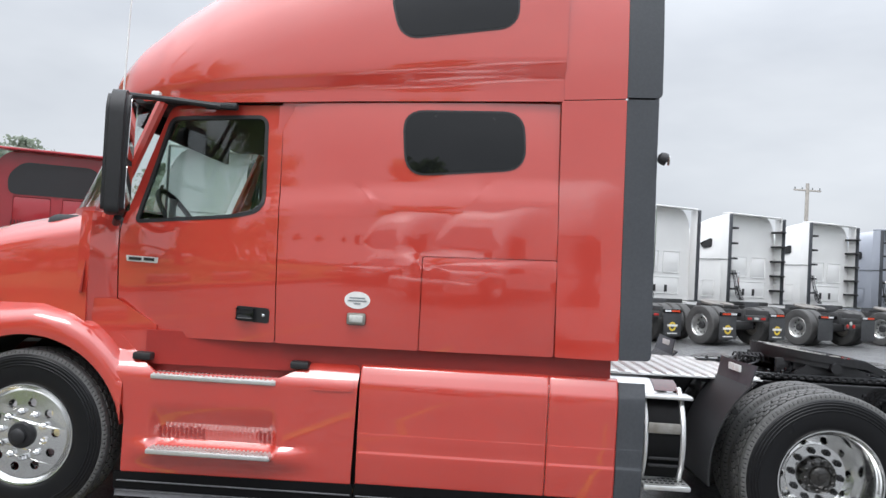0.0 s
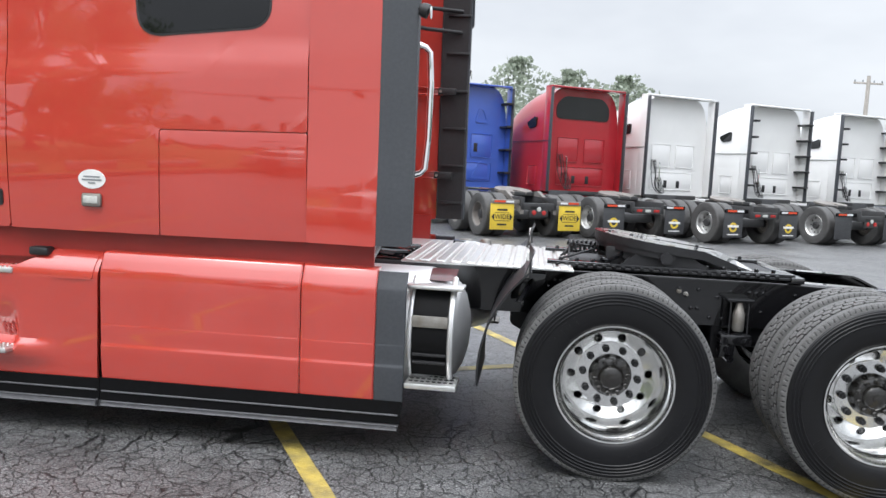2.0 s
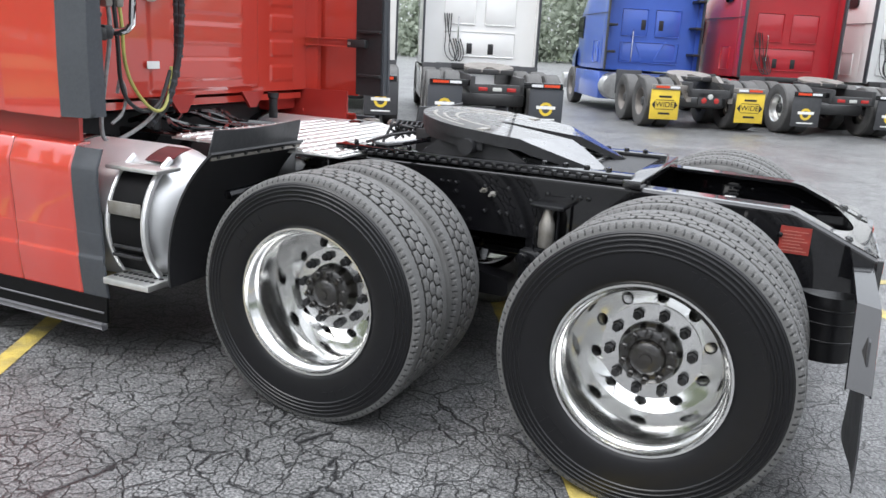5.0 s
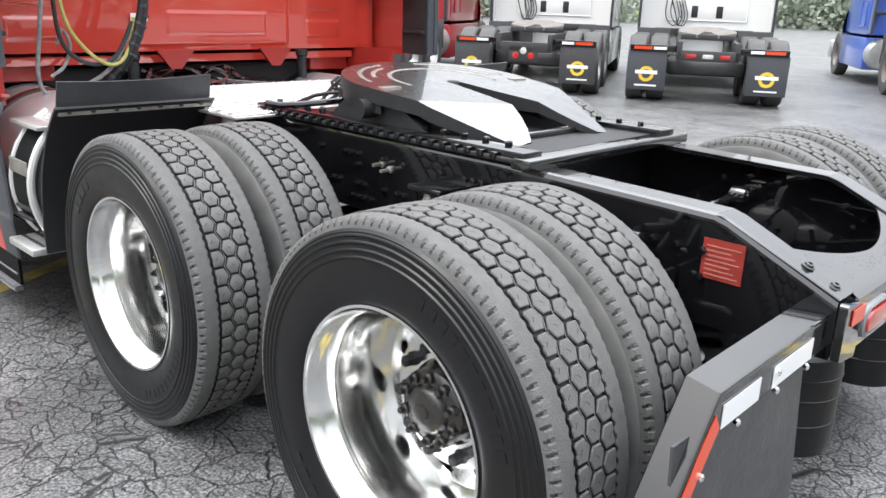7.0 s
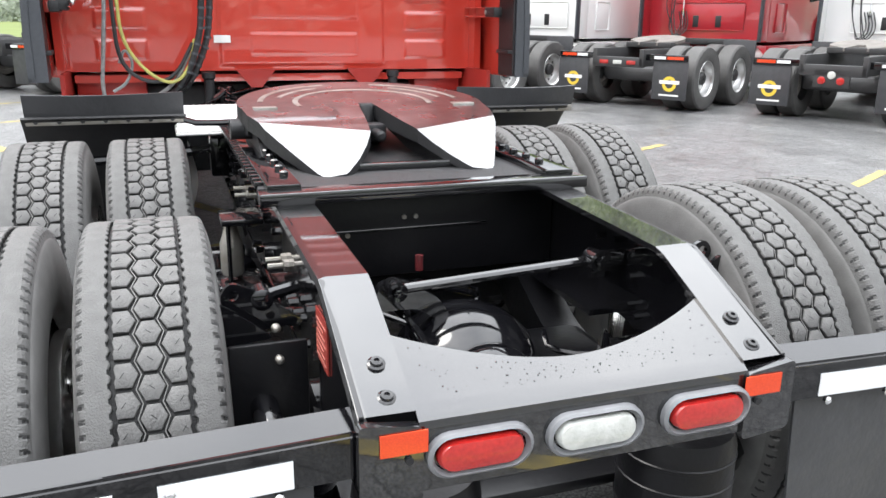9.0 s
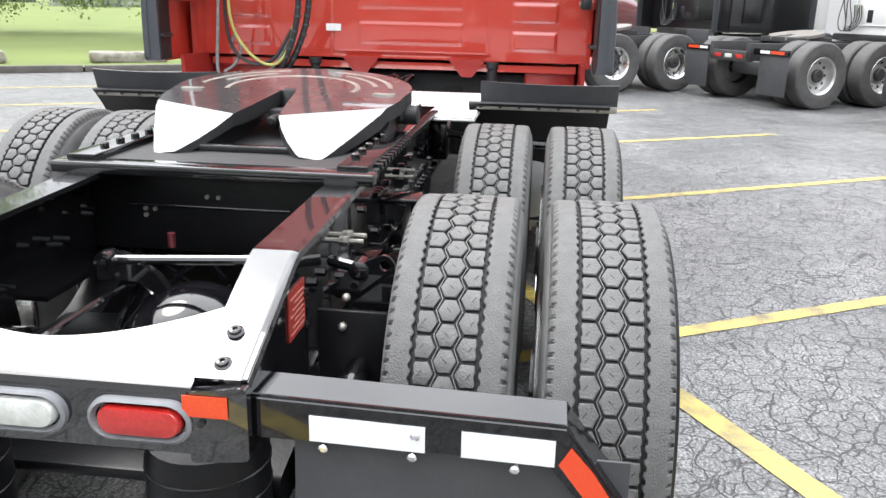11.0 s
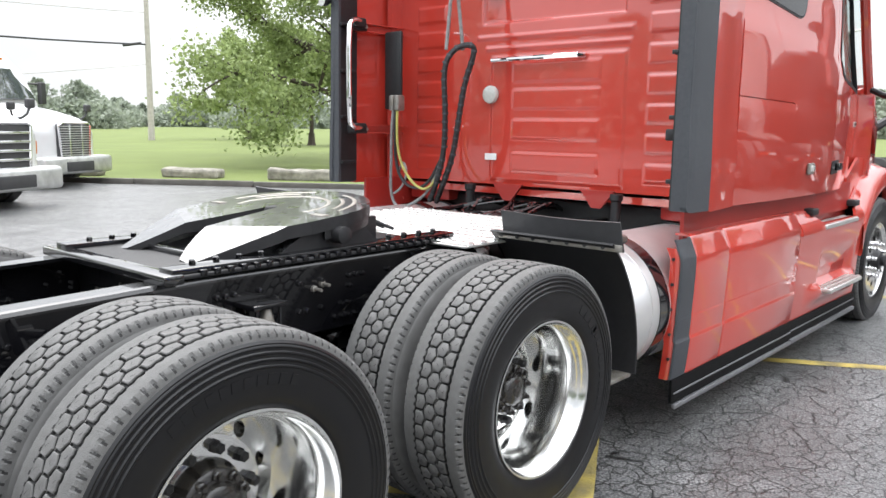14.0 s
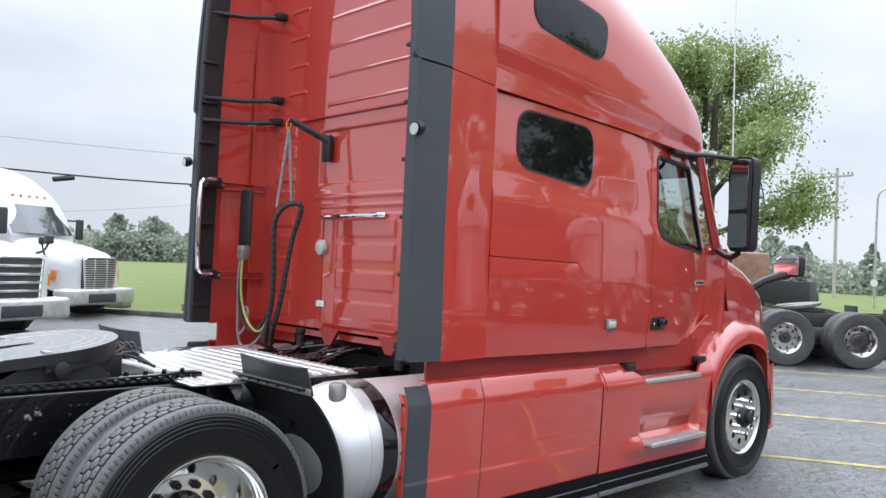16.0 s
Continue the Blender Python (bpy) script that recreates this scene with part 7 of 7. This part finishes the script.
def tree(x, y, height, spread, seed, label, leaves=9, trunk_r=0.45, first=0.28, z=0.15, droop=0.25, leaf=0.16, fluff=1.0):
    rn = random.Random(seed)
    t = thing("tree", label, "tree", at=Matrix.Translation((x, y, z)))
    bm = bmesh.new()
    zf = height * first
    sweep(bm, [(0, 0, -0.3), (0.02, 0, 0.3), (rn.uniform(-.2, .2), rn.uniform(-.2, .2), zf), (rn.uniform(-.5, .5), rn.uniform(-.5, .5), height * 0.75)], trunk_r, 14, 2, 0.25)
    lathe(bm, [(trunk_r * k, h) for k, h in ((1.75, -0.2), (1.5, 0.0), (1.28, 0.12), (1.12, 0.3), (1.02, 0.5), (0.9, 0.8))], 14, "z", caps=False)
    for k in range(6):
        a = k * 1.05 + rn.uniform(-.3, .3)
        sweep(bm, [(trunk_r * 0.7 * math.cos(a), trunk_r * 0.7 * math.sin(a), 0.35), (trunk_r * 1.3 * math.cos(a), trunk_r * 1.3 * math.sin(a), 0.05), (trunk_r * 2.1 * math.cos(a), trunk_r * 2.1 * math.sin(a), -0.08)], trunk_r * 0.25, 6, 1, 0.4)
    tips = []

    def limb(p, d, length, r, depth):
        q = p + d * length
        mid = p + d * length * 0.5 + Vector((0, 0, length * 0.06))
        sweep(bm, [p, mid, q], r, 6, 1, 0.5)
        if depth == 0:
            tips.append(q)
            return
        for _ in range(rn.choice((3, 3, 4))):
            e = (d + Vector((rn.uniform(-.8, .8), rn.uniform(-.8, .8), rn.uniform(-droop - 0.2, 0.55)))).normalized()
            limb(p + d * length * rn.uniform(0.55, 1.0), e, length * rn.uniform(0.5, 0.72), r * 0.5, depth - 1)
            if depth == 1:
                tips.append(p + d * length * rn.uniform(0.3, 1.0))

    for i in range(11):
        a = 2 * math.pi * (i * 0.382 + rn.uniform(-.03, .03))
        h = zf + (height * 0.72 - zf) * (i / 10)
        d = Vector((math.cos(a), math.sin(a), 0.25 + 0.9 * i / 10)).normalized()
        limb(Vector((0, 0, h)), d, spread * (0.62 - 0.22 * i / 10), trunk_r * 0.36, 2)
    part("trunk", bm, "bark", t)
    nr = np.random.RandomState(seed)
    cs = []
    for p in tips:
        m = leaves
        cs.append(np.array(p)[None, :] + nr.normal(size=(m * 6, 3)) * np.array((0.42, 0.42, 0.3)) * fluff * min(1.0, spread / 5))
    leaf_mesh("crown", np.concatenate(cs), leaf, seed + 1, "leaf", t)
    return t


tree(-19.0, -20.3, 12.0, 8.0, 3, "broad green maple with a thick grey trunk on the lawn", leaves=60, trunk_r=0.42, first=0.14, droop=0.55, leaf=0.07)
tree(-25.0, -10.4, 10.8, 4.7, 8, "airy green maple with spreading limbs on the lawn", leaves=30, trunk_r=0.36, first=0.2, leaf=0.06, fluff=0.95, droop=0.4)
tree(-4.6, -31.0, 10.0, 3.0, 5, "rounded green tree beside the lorry park", leaves=12, trunk_r=0.3, first=0.15, leaf=0.12)
tree(-26.6, 19.0, 13.0, 5.5, 19, "tall green tree beyond the parked tractors", leaves=14, trunk_r=0.35, leaf=0.16)
tree(-29.5, -36.5, 7.0, 3.5, 12, "small green tree far across the lawn", leaves=6, trunk_r=0.2)
tree(-35, -51, 8.0, 3.6, 15, "small green tree at the edge of the woods", leaves=6, trunk_r=0.22)
tree(-52, -45, 9.0, 4.2, 17, "green tree at the edge of the woods", leaves=6, trunk_r=0.25)


def woods(name, label, rows, seed, h0, h1, mat="leaf_far", size=0.75, per=150, pines=0.3):
    """Irregular far trees as one mass of leaf clumps with trunks hidden in it."""
    rn = np.random.RandomState(seed)
    cs = []
    for (x, y) in rows:
        h = rn.uniform(h0, h1)
        w = h * rn.uniform(0.36, 0.6)
        conifer = rn.rand() < pines
        m = int(per * h / 9)
        u = rn.rand(m) ** 0.8
        a = rn.rand(m) * 2 * math.pi
        rad = w * ((1 - u) if conifer else np.sqrt(np.clip(1 - (2 * u - 0.9) ** 2, 0.05, 1))) * np.sqrt(rn.rand(m)) * (0.8 + 0.4 * np.sin(a * 3 + u * 9))
        cs.append(np.stack([x + rad * np.cos(a), y + rad * np.sin(a), 0.4 + u * h], axis=1))
        m2 = m
        a2, r2 = rn.rand(m2) * 2 * math.pi, w * 1.7 * np.sqrt(rn.rand(m2))
        cs.append(np.stack([x + r2 * np.cos(a2), y + r2 * np.sin(a2), 0.1 + 0.68 * h * rn.rand(m2) ** 1.2], axis=1))
    ob = leaf_mesh(name, np.concatenate(cs), size, seed, mat, None)
    return tagged(ob, label, "trees", kind="stuff")


rr = random.Random(4)
far_a = [(-60 - rr.uniform(0, 40) - 0.5 * i, -150 + 3.2 * i + rr.uniform(-3, 3)) for i in range(58)]
far_b = [(-110 + 2.6 * i + rr.uniform(-3, 3), -105 - rr.uniform(0, 30)) for i in range(60)]
woods("woods_south", "green woodland beyond the lawn, with haze in its leaf colour", far_a + far_b, 21, 3.7, 6.6, "leaf_far", 0.26, 2000, 0.3)
far_c = [(-70 + 2.7 * i + rr.uniform(-2, 2), 62 + 0.45 * i + rr.uniform(0, 22)) for i in range(-15, 60)]
woods("woods_north", "green trees paled by painted haze, rising behind the parked tractors", far_c[:14] + far_c[14:46:2], 22, 10.0, 13.6, "leaf_far", 0.27, 1500, 0.0)
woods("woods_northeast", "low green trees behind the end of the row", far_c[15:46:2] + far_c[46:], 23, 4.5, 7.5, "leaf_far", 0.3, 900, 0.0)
# Unseen tree row, added to darken what the cab's rear wall reflects.
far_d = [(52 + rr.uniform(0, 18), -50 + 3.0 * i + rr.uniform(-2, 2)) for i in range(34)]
woods("unseen_woods_east", "unseen green trees added past the lorry park for reflections", far_d, 24, 8, 12.5, "leaf_far", 0.4, 700, 0.1)

# ---- poles and cables ----
M["pole_wood"] = material("grey_pole_timber", (0.5, 0.47, 0.43), 0.9, 0, 0, 4, 0.6, (0.36, 0.33, 0.3))


def utility_pole(x, y, h, label, yaw=20, r=0.24):
    p = thing("utility_pole", label, "pole", "utility poles", at=Matrix.Translation((x, y, 0)) @ Matrix.Rotation(radians(yaw), 4, "Z"))
    part("mast", swept([(0, 0, -0.4), (0, 0, h)], r, 12, 0, 0.65), "pole_wood", p)
    part("crossarm", boxed(-1.3, 1.3, -0.06, 0.06, h - 0.7, h - 0.55, 0.01), "pole_wood", p)
    for dx in (-1.2, -0.5, 0.5, 1.2):
        part("insulator", lathe(bmesh.new(), [(0.05, h - 0.55), (0.07, h - 0.48), (0.04, h - 0.35)], 10, "z", (dx, 0, 0)), "grey_vinyl", p)
    return p


utility_pole(-26.8, -51, 11.9, "tall timber utility pole with crossarm on the lawn", -28)
utility_pole(27.2, 67.7, 11.2, "timber utility pole with crossarm behind the tractors", 10)
utility_pole(-64, -20.4, 10.4, "slim grey utility pole beyond the lawn", 80, 0.15)
for a, b, sag, r in (((-26.8, -51, 6.85), (30, -51, 10.5), 1.6, 0.06), ((-26.8, -51, 9.0), (30, -52, 10.0), 0.9, 0.022), ((-26.8, -51, 5.5), (30, -50, 3.0), 1.5, 0.018), ((-26.8, -51, 11.4), (-64, -20.4, 10.0), 1.2, 0.03)):
    A, B = Vector(a), Vector(b)
    pts = [A.lerp(B, k / 16) - Vector((0, 0, sag * 4 * (k / 16) * (1 - k / 16))) for k in range(17)]
    w = part("overhead_cable", swept(pts, r, 5), "black_dull" if r > 0.05 else "pole_wood")
    tagged(w, "thin black overhead cable between poles", "cable", kind="structure")
for x, z in ((-16.2, 6.30), (-25.6, 6.78)):
    c = part("cable_splice", swept([(x - 0.7, -51, z + 0.12), (x + 0.6, -51, z - 0.12)], 0.17 if x > -20 else 0.1, 8), "black_dull")
    tagged(c, "black splice case hanging on the overhead cable", "cable", kind="structure")
post = thing("lamp_post", "slim grey lamp post with a bent arm", "lamp post", at=Matrix.Translation((-44, -10.85, 0)))
part("mast", swept([(0, 0, -0.3), (0, 0, 5.9), (0, 0.12, 6.35), (-0.1, 0.5, 6.6), (-0.3, 1.6, 6.75)], 0.07, 8, 1, 0.6), "dull_alu", post)
part("sign", lathe(bmesh.new(), [(0.02, 0), (0.2, 0), (0.2, 0.02), (0.02, 0.02)], 8, "x", (0.08, 0, 1.55)), "white_vinyl", post)

# ---- stone blocks along the lawn ----
M["stone"] = material("pale_limestone", (0.34, 0.32, 0.27), 0.9, 0, 0, 6, 0.5, (0.13, 0.12, 0.10), 0.9, 14, detail=8)
rs = random.Random(9)
for i in range(9):
    d = -6.0 + i * 3.05 + rs.uniform(-0.3, 0.3)
    L, hgt = rs.uniform(1.4, 2.0), rs.uniform(0.22, 0.32)
    bm = boxed(-L / 2, L / 2, -0.28, 0.28, 0, hgt, 0.06, 2)
    bmesh.ops.subdivide_edges(bm, edges=bm.edges[:], cuts=4, use_grid_fill=True)
    for v in bm.verts:
        n_ = noise.noise_vector(v.co * 2.5 + Vector((i * 7, 0, 0)))
        v.co += n_ * 0.05 + noise.noise_vector(v.co * 9.0 + Vector((0, i * 5, 0))) * 0.025
    st = part("stone_block", bm, "stone", None, sharp=45)
    pos = KERB_A + KD * d + KN * (1.35 + rs.uniform(-0.2, 0.2))
    st.matrix_basis = Matrix.Translation(pos + Vector((0, 0, 0.08))) @ Matrix.Rotation(math.atan2(KD.y, KD.x) + rs.uniform(-.05, .05), 4, "Z")
    tagged(st, "rough pale limestone block lying on the lawn", "stone", "stone blocks beside the kerb")


# ---- white tractors seen from the front ----
def nose_tractor(x, y, yaw, label, slats, style):
    """A white aerodynamic tractor; its front axle is at the place and it faces `yaw`."""
    t = thing("parked_tractor", label, "truck", "white tractors parked nose out", at=Matrix.Translation((x, y, 0)) @ Matrix.Rotation(radians(yaw - 90), 4, "Z"))
    for s in (-1, 1):
        far_wheel(0, s * 1.06, "dull_alu", t)
        far_wheel(5.2, s * 1.06, "dull_alu", t)
    bm = bmesh.new()
    HD = [(-1.25, 1.32, 0.62, 0.62), (-1.18, 1.5, 0.80, 0.60), (-0.9, 1.62, 0.98, 0.62), (-0.4, 1.74, 1.12, 0.8), (0.1, 1.84, 1.17, 0.95), (0.55, 1.93, 1.17, 0.95)]
    rows = []
    for xx in np.linspace(-1.25, 0.55, 22):
        zc, hw, zb = lerp_table(HD, xx)
        half = [(xx, hw, zb), (xx, hw, (zb + 1.15) / 2)] + [(xx, hw * math.cos(a) ** 0.55 if a < 1.57 else 0, 1.15 + (zc - 1.15) * math.sin(a) ** 0.9) for a in np.linspace(0, math.pi / 2, 12)]
        rows.append(half + [(p, -q, r_) for p, q, r_ in half[-2::-1]])
    vs = grid_skin(bm, rows)
    bm.faces.new(vs[0])
    part("bonnet", bm, "white_paint", t)
    CB = [(0.5, 2.0, 0.98, 1.9), (0.72, 2.45, 1.02, 2.2), (0.95, 2.82, 1.06, 2.45), (1.3, 3.18, 1.12, 2.5), (1.8, 3.5, 1.17, 2.5), (2.4, 3.72, 1.19, 2.5), (3.2, 3.88, 1.2, 2.5), (4.2, 3.9, 1.2, 2.5)]
    bm = bmesh.new()
    rows = []
    for xx in np.linspace(0.5, 4.2, 40):
        zt, hw, zl = lerp_table(CB, xx)
        half = [(xx, hw, 0.45), (xx, hw + 0.01, 1.4)]
        zl = min(zl, zt - 0.1)
        half += [(xx, hw * math.cos(a) ** 0.4 if a < 1.57 else 0, zl + (zt - zl) * math.sin(a) ** 0.8) for a in np.linspace(0, math.pi / 2, 12)]
        rows.append(half + [(p, -q, r_) for p, q, r_ in half[-2::-1]])
    vs = grid_skin(bm, rows)
    bm.faces.new(vs[0])
    bm.faces.new(vs[-1])
    body = part("cab_body", bm, "white_paint", t)
    # windscreen laid on the raked front
    bm = bmesh.new()
    rows = []
    for k in np.linspace(0, 1, 8):
        rows.append([(0.50 + 0.46 * k - 0.09 + 0.10 * abs(u) ** 3, u * (0.94 + 0.03 * k), 2.0 + 0.72 * k) for u in np.linspace(-1, 1, 17)])
    grid_skin(bm, rows)
    shell(bm, 0.02)
    part("windscreen", bm, "windscreen_tint", t, "dark raked windscreen with black edge")
    for k in range(5):
        y0 = -0.5 + k * 0.25
        part("roof_marker", boxed(1.02, 1.09, y0 - 0.03, y0 + 0.03, 2.93, 2.98, 0.01), "lens_amber", body)
    g = part("grille", boxed(-1.33, -1.22, -0.52, 0.52, 0.60, 1.44, 0.05, 3), "dusty_black", t, "tall grille with bright slats")
    part("grille_frame", swept([(-1.33, -0.46, 0.63), (-1.33, -0.52, 1.4), (-1.33, -0.42, 1.46), (-1.33, 0.42, 1.46), (-1.33, 0.52, 1.4), (-1.33, 0.46, 0.63), (-1.33, -0.46, 0.63)], 0.03, 6), "chrome", g)
    for k in range(slats):
        z0 = 0.66 + k * 0.76 / slats
        part("slat", boxed(-1.36, -1.31, -0.48, 0.48, z0, z0 + (0.05 if slats < 8 else 0.022), 0.008), "chrome" if slats < 8 else "dull_alu", g)
    if slats >= 8:
        for y0 in (-0.2, 0.2):
            part("upright", boxed(-1.37, -1.32, y0 - 0.02, y0 + 0.02, 0.63, 1.42, 0.006), "chrome", g)
    b = part("bumper", boxed(-1.45, -1.0, -1.15, 1.15, 0.30, 0.70, 0.08, 3), "dull_alu" if style else "white_paint", t)
    part("bumper_grille", boxed(-1.47, -1.43, -0.45, 0.45, 0.36, 0.58, 0.02), "dusty_black", b)
    for s in (-1, 1):
        bm = bmesh.new()
        slab(bm, [rpoly([(s * 0.62, 0.86), (s * 0.66, 1.10), (s * 0.98, 1.16), (s * 1.06, 0.92), (s * 0.9, 0.82)], 0.05)], lambda u, v: (-1.16 + 0.45 * max(0, abs(u) - 0.55), u, v), (0.12, 0, 0))
        hl = part("headlight", bm, "lens_clear", t, "large clear headlight with amber corner")
        part("indicator", boxed(-0.97, -0.85, min(s * 0.98, s * 1.07), max(s * 0.98, s * 1.07), 0.9, 1.14, 0.02), "lens_amber", hl)
        fm = part("bonnet_mirror", boxed(-0.78, -0.68, s * 1.22 - 0.1, s * 1.22 + 0.1, 1.72, 1.9, 0.04, 3), "dusty_black", t)
        part("stalk", swept([(-0.55, s * 0.98, 1.5), (-0.7, s * 1.15, 1.58), (-0.72, s * 1.22, 1.74)], 0.025, 8, 1), "dusty_black", fm)
        dm = part("door_mirror", boxed(0.62, 0.75, s * 1.36 - 0.1, s * 1.36 + 0.1, 1.9, 2.45, 0.04, 3), "dusty_black", t)
        part("mirror_arm", swept([(0.8, s * 1.05, 2.4), (0.68, s * 1.36, 2.4)], 0.025, 8), "dusty_black", dm)
        bm = bmesh.new()
        slab(bm, [rpoly([(0.86, 1.78), (0.98, 2.35), (1.75, 2.42), (1.78, 1.78)], 0.06)], lambda u, v: (u, s * 1.1, v), (0, s * 0.085, 0))
        part("door_window", bm, "glass_dark", body)
        part("arch", lathe(bmesh.new(), [(0.56, s * 1.0), (0.60, s * 1.16), (0.56, s * 1.165), (0.53, s * 1.0)], 28, "y", (0, 0, 0.53), closed=True), "dusty_black", t)
    part("chassis", boxed(0.5, 5.8, -0.9, 0.9, 0.4, 0.9, 0.05), "dusty_black", t)
    return t


nose_tractor(-2.25, -12.8, 27, "white aerodynamic tractor with broad chrome grille slats", 5, 1)
nose_tractor(-5.27, -17.1, 27, "white aerodynamic tractor with fine grille and amber-cornered headlights", 14, 1)

# ---- maroon tractor and old lorry in front ----
far_tractor(-13.55, -3.53, "maroon_paint", "dark maroon sleeper tractor with polished wheels parked in the row", yaw=41.3, rim="alu", mark=False, top=3.6, wall=-4.15)
old = thing("old_lorry", "faded salmon vintage lorry parked on the lawn", "truck", at=Matrix.Translation((-36.5, -15.3, 0.3)) @ Matrix.Rotation(radians(60), 4, "Z"))
for s in (-1, 1):
    for ax in (0.0, 3.6, 4.9):
        far_wheel(ax, s * 1.0, "dusty", old)
    part("wing", lathe(bmesh.new(), [(0.54, s * 0.75), (0.62, s * 0.8), (0.62, s * 1.16), (0.54, s * 1.17)], 24, "y", (0, 0, 0.5), closed=True), "rust_paint", old)
part("bonnet", boxed(-0.75, 0.9, -0.55, 0.55, 0.75, 1.62, 0.14, 4), "rust_paint", old)
part("cab", boxed(0.85, 2.2, -0.95, 0.95, 0.8, 2.5, 0.14, 4), "rust_paint", old)
part("cab_window", boxed(1.05, 1.9, -0.97, 0.97, 1.75, 2.25, 0.05), "glass_dark", old)
part("radiator", boxed(-0.82, -0.72, -0.45, 0.45, 0.7, 1.5, 0.05), "dull_alu", old)
part("bumper", boxed(-1.0, -0.9, -1.1, 1.1, 0.5, 0.72, 0.02), "dusty_black", old)
part("chassis", boxed(-0.9, 6.0, -0.42, 0.42, 0.55, 0.8, 0.02), "dusty_black", old)
bin_ = thing("notice_box", "dark grey box on posts standing on the lawn", "box", at=Matrix.Translation((-27.0, -8.2, 0.1)))
part("cabinet", boxed(-0.3, 0.3, -1.0, 1.0, 0.6, 1.42, 0.03), "trim", bin_)
for yy in (-0.8, 0.8):
    part("leg", boxed(-0.05, 0.05, yy - 0.05, yy + 0.05, -0.1, 0.75), "trim", bin_)

# bonnet mirrors of the red tractor
for s in (-1, 1):
    hm = part("bonnet_mirror", boxed(-5.74, -5.62, s * 1.1 - 0.13, s * 1.1 + 0.13, 1.62, 1.82, 0.04, 3), "black_dull", truck, "black bonnet mirror on a curved arm")
    part("mirror_glass", boxed(-5.618, -5.612, s * 1.1 - 0.11, s * 1.1 + 0.11, 1.64, 1.80, 0.002), "chrome", hm)
    part("mirror_stalk", swept([(-5.35, s * 0.86, 1.46), (-5.42, s * 0.95, 1.56), (-5.55, s * 1.05, 1.62), (-5.66, s * 1.1, 1.64)], 0.04, 8, 1), "black_dull", hm)
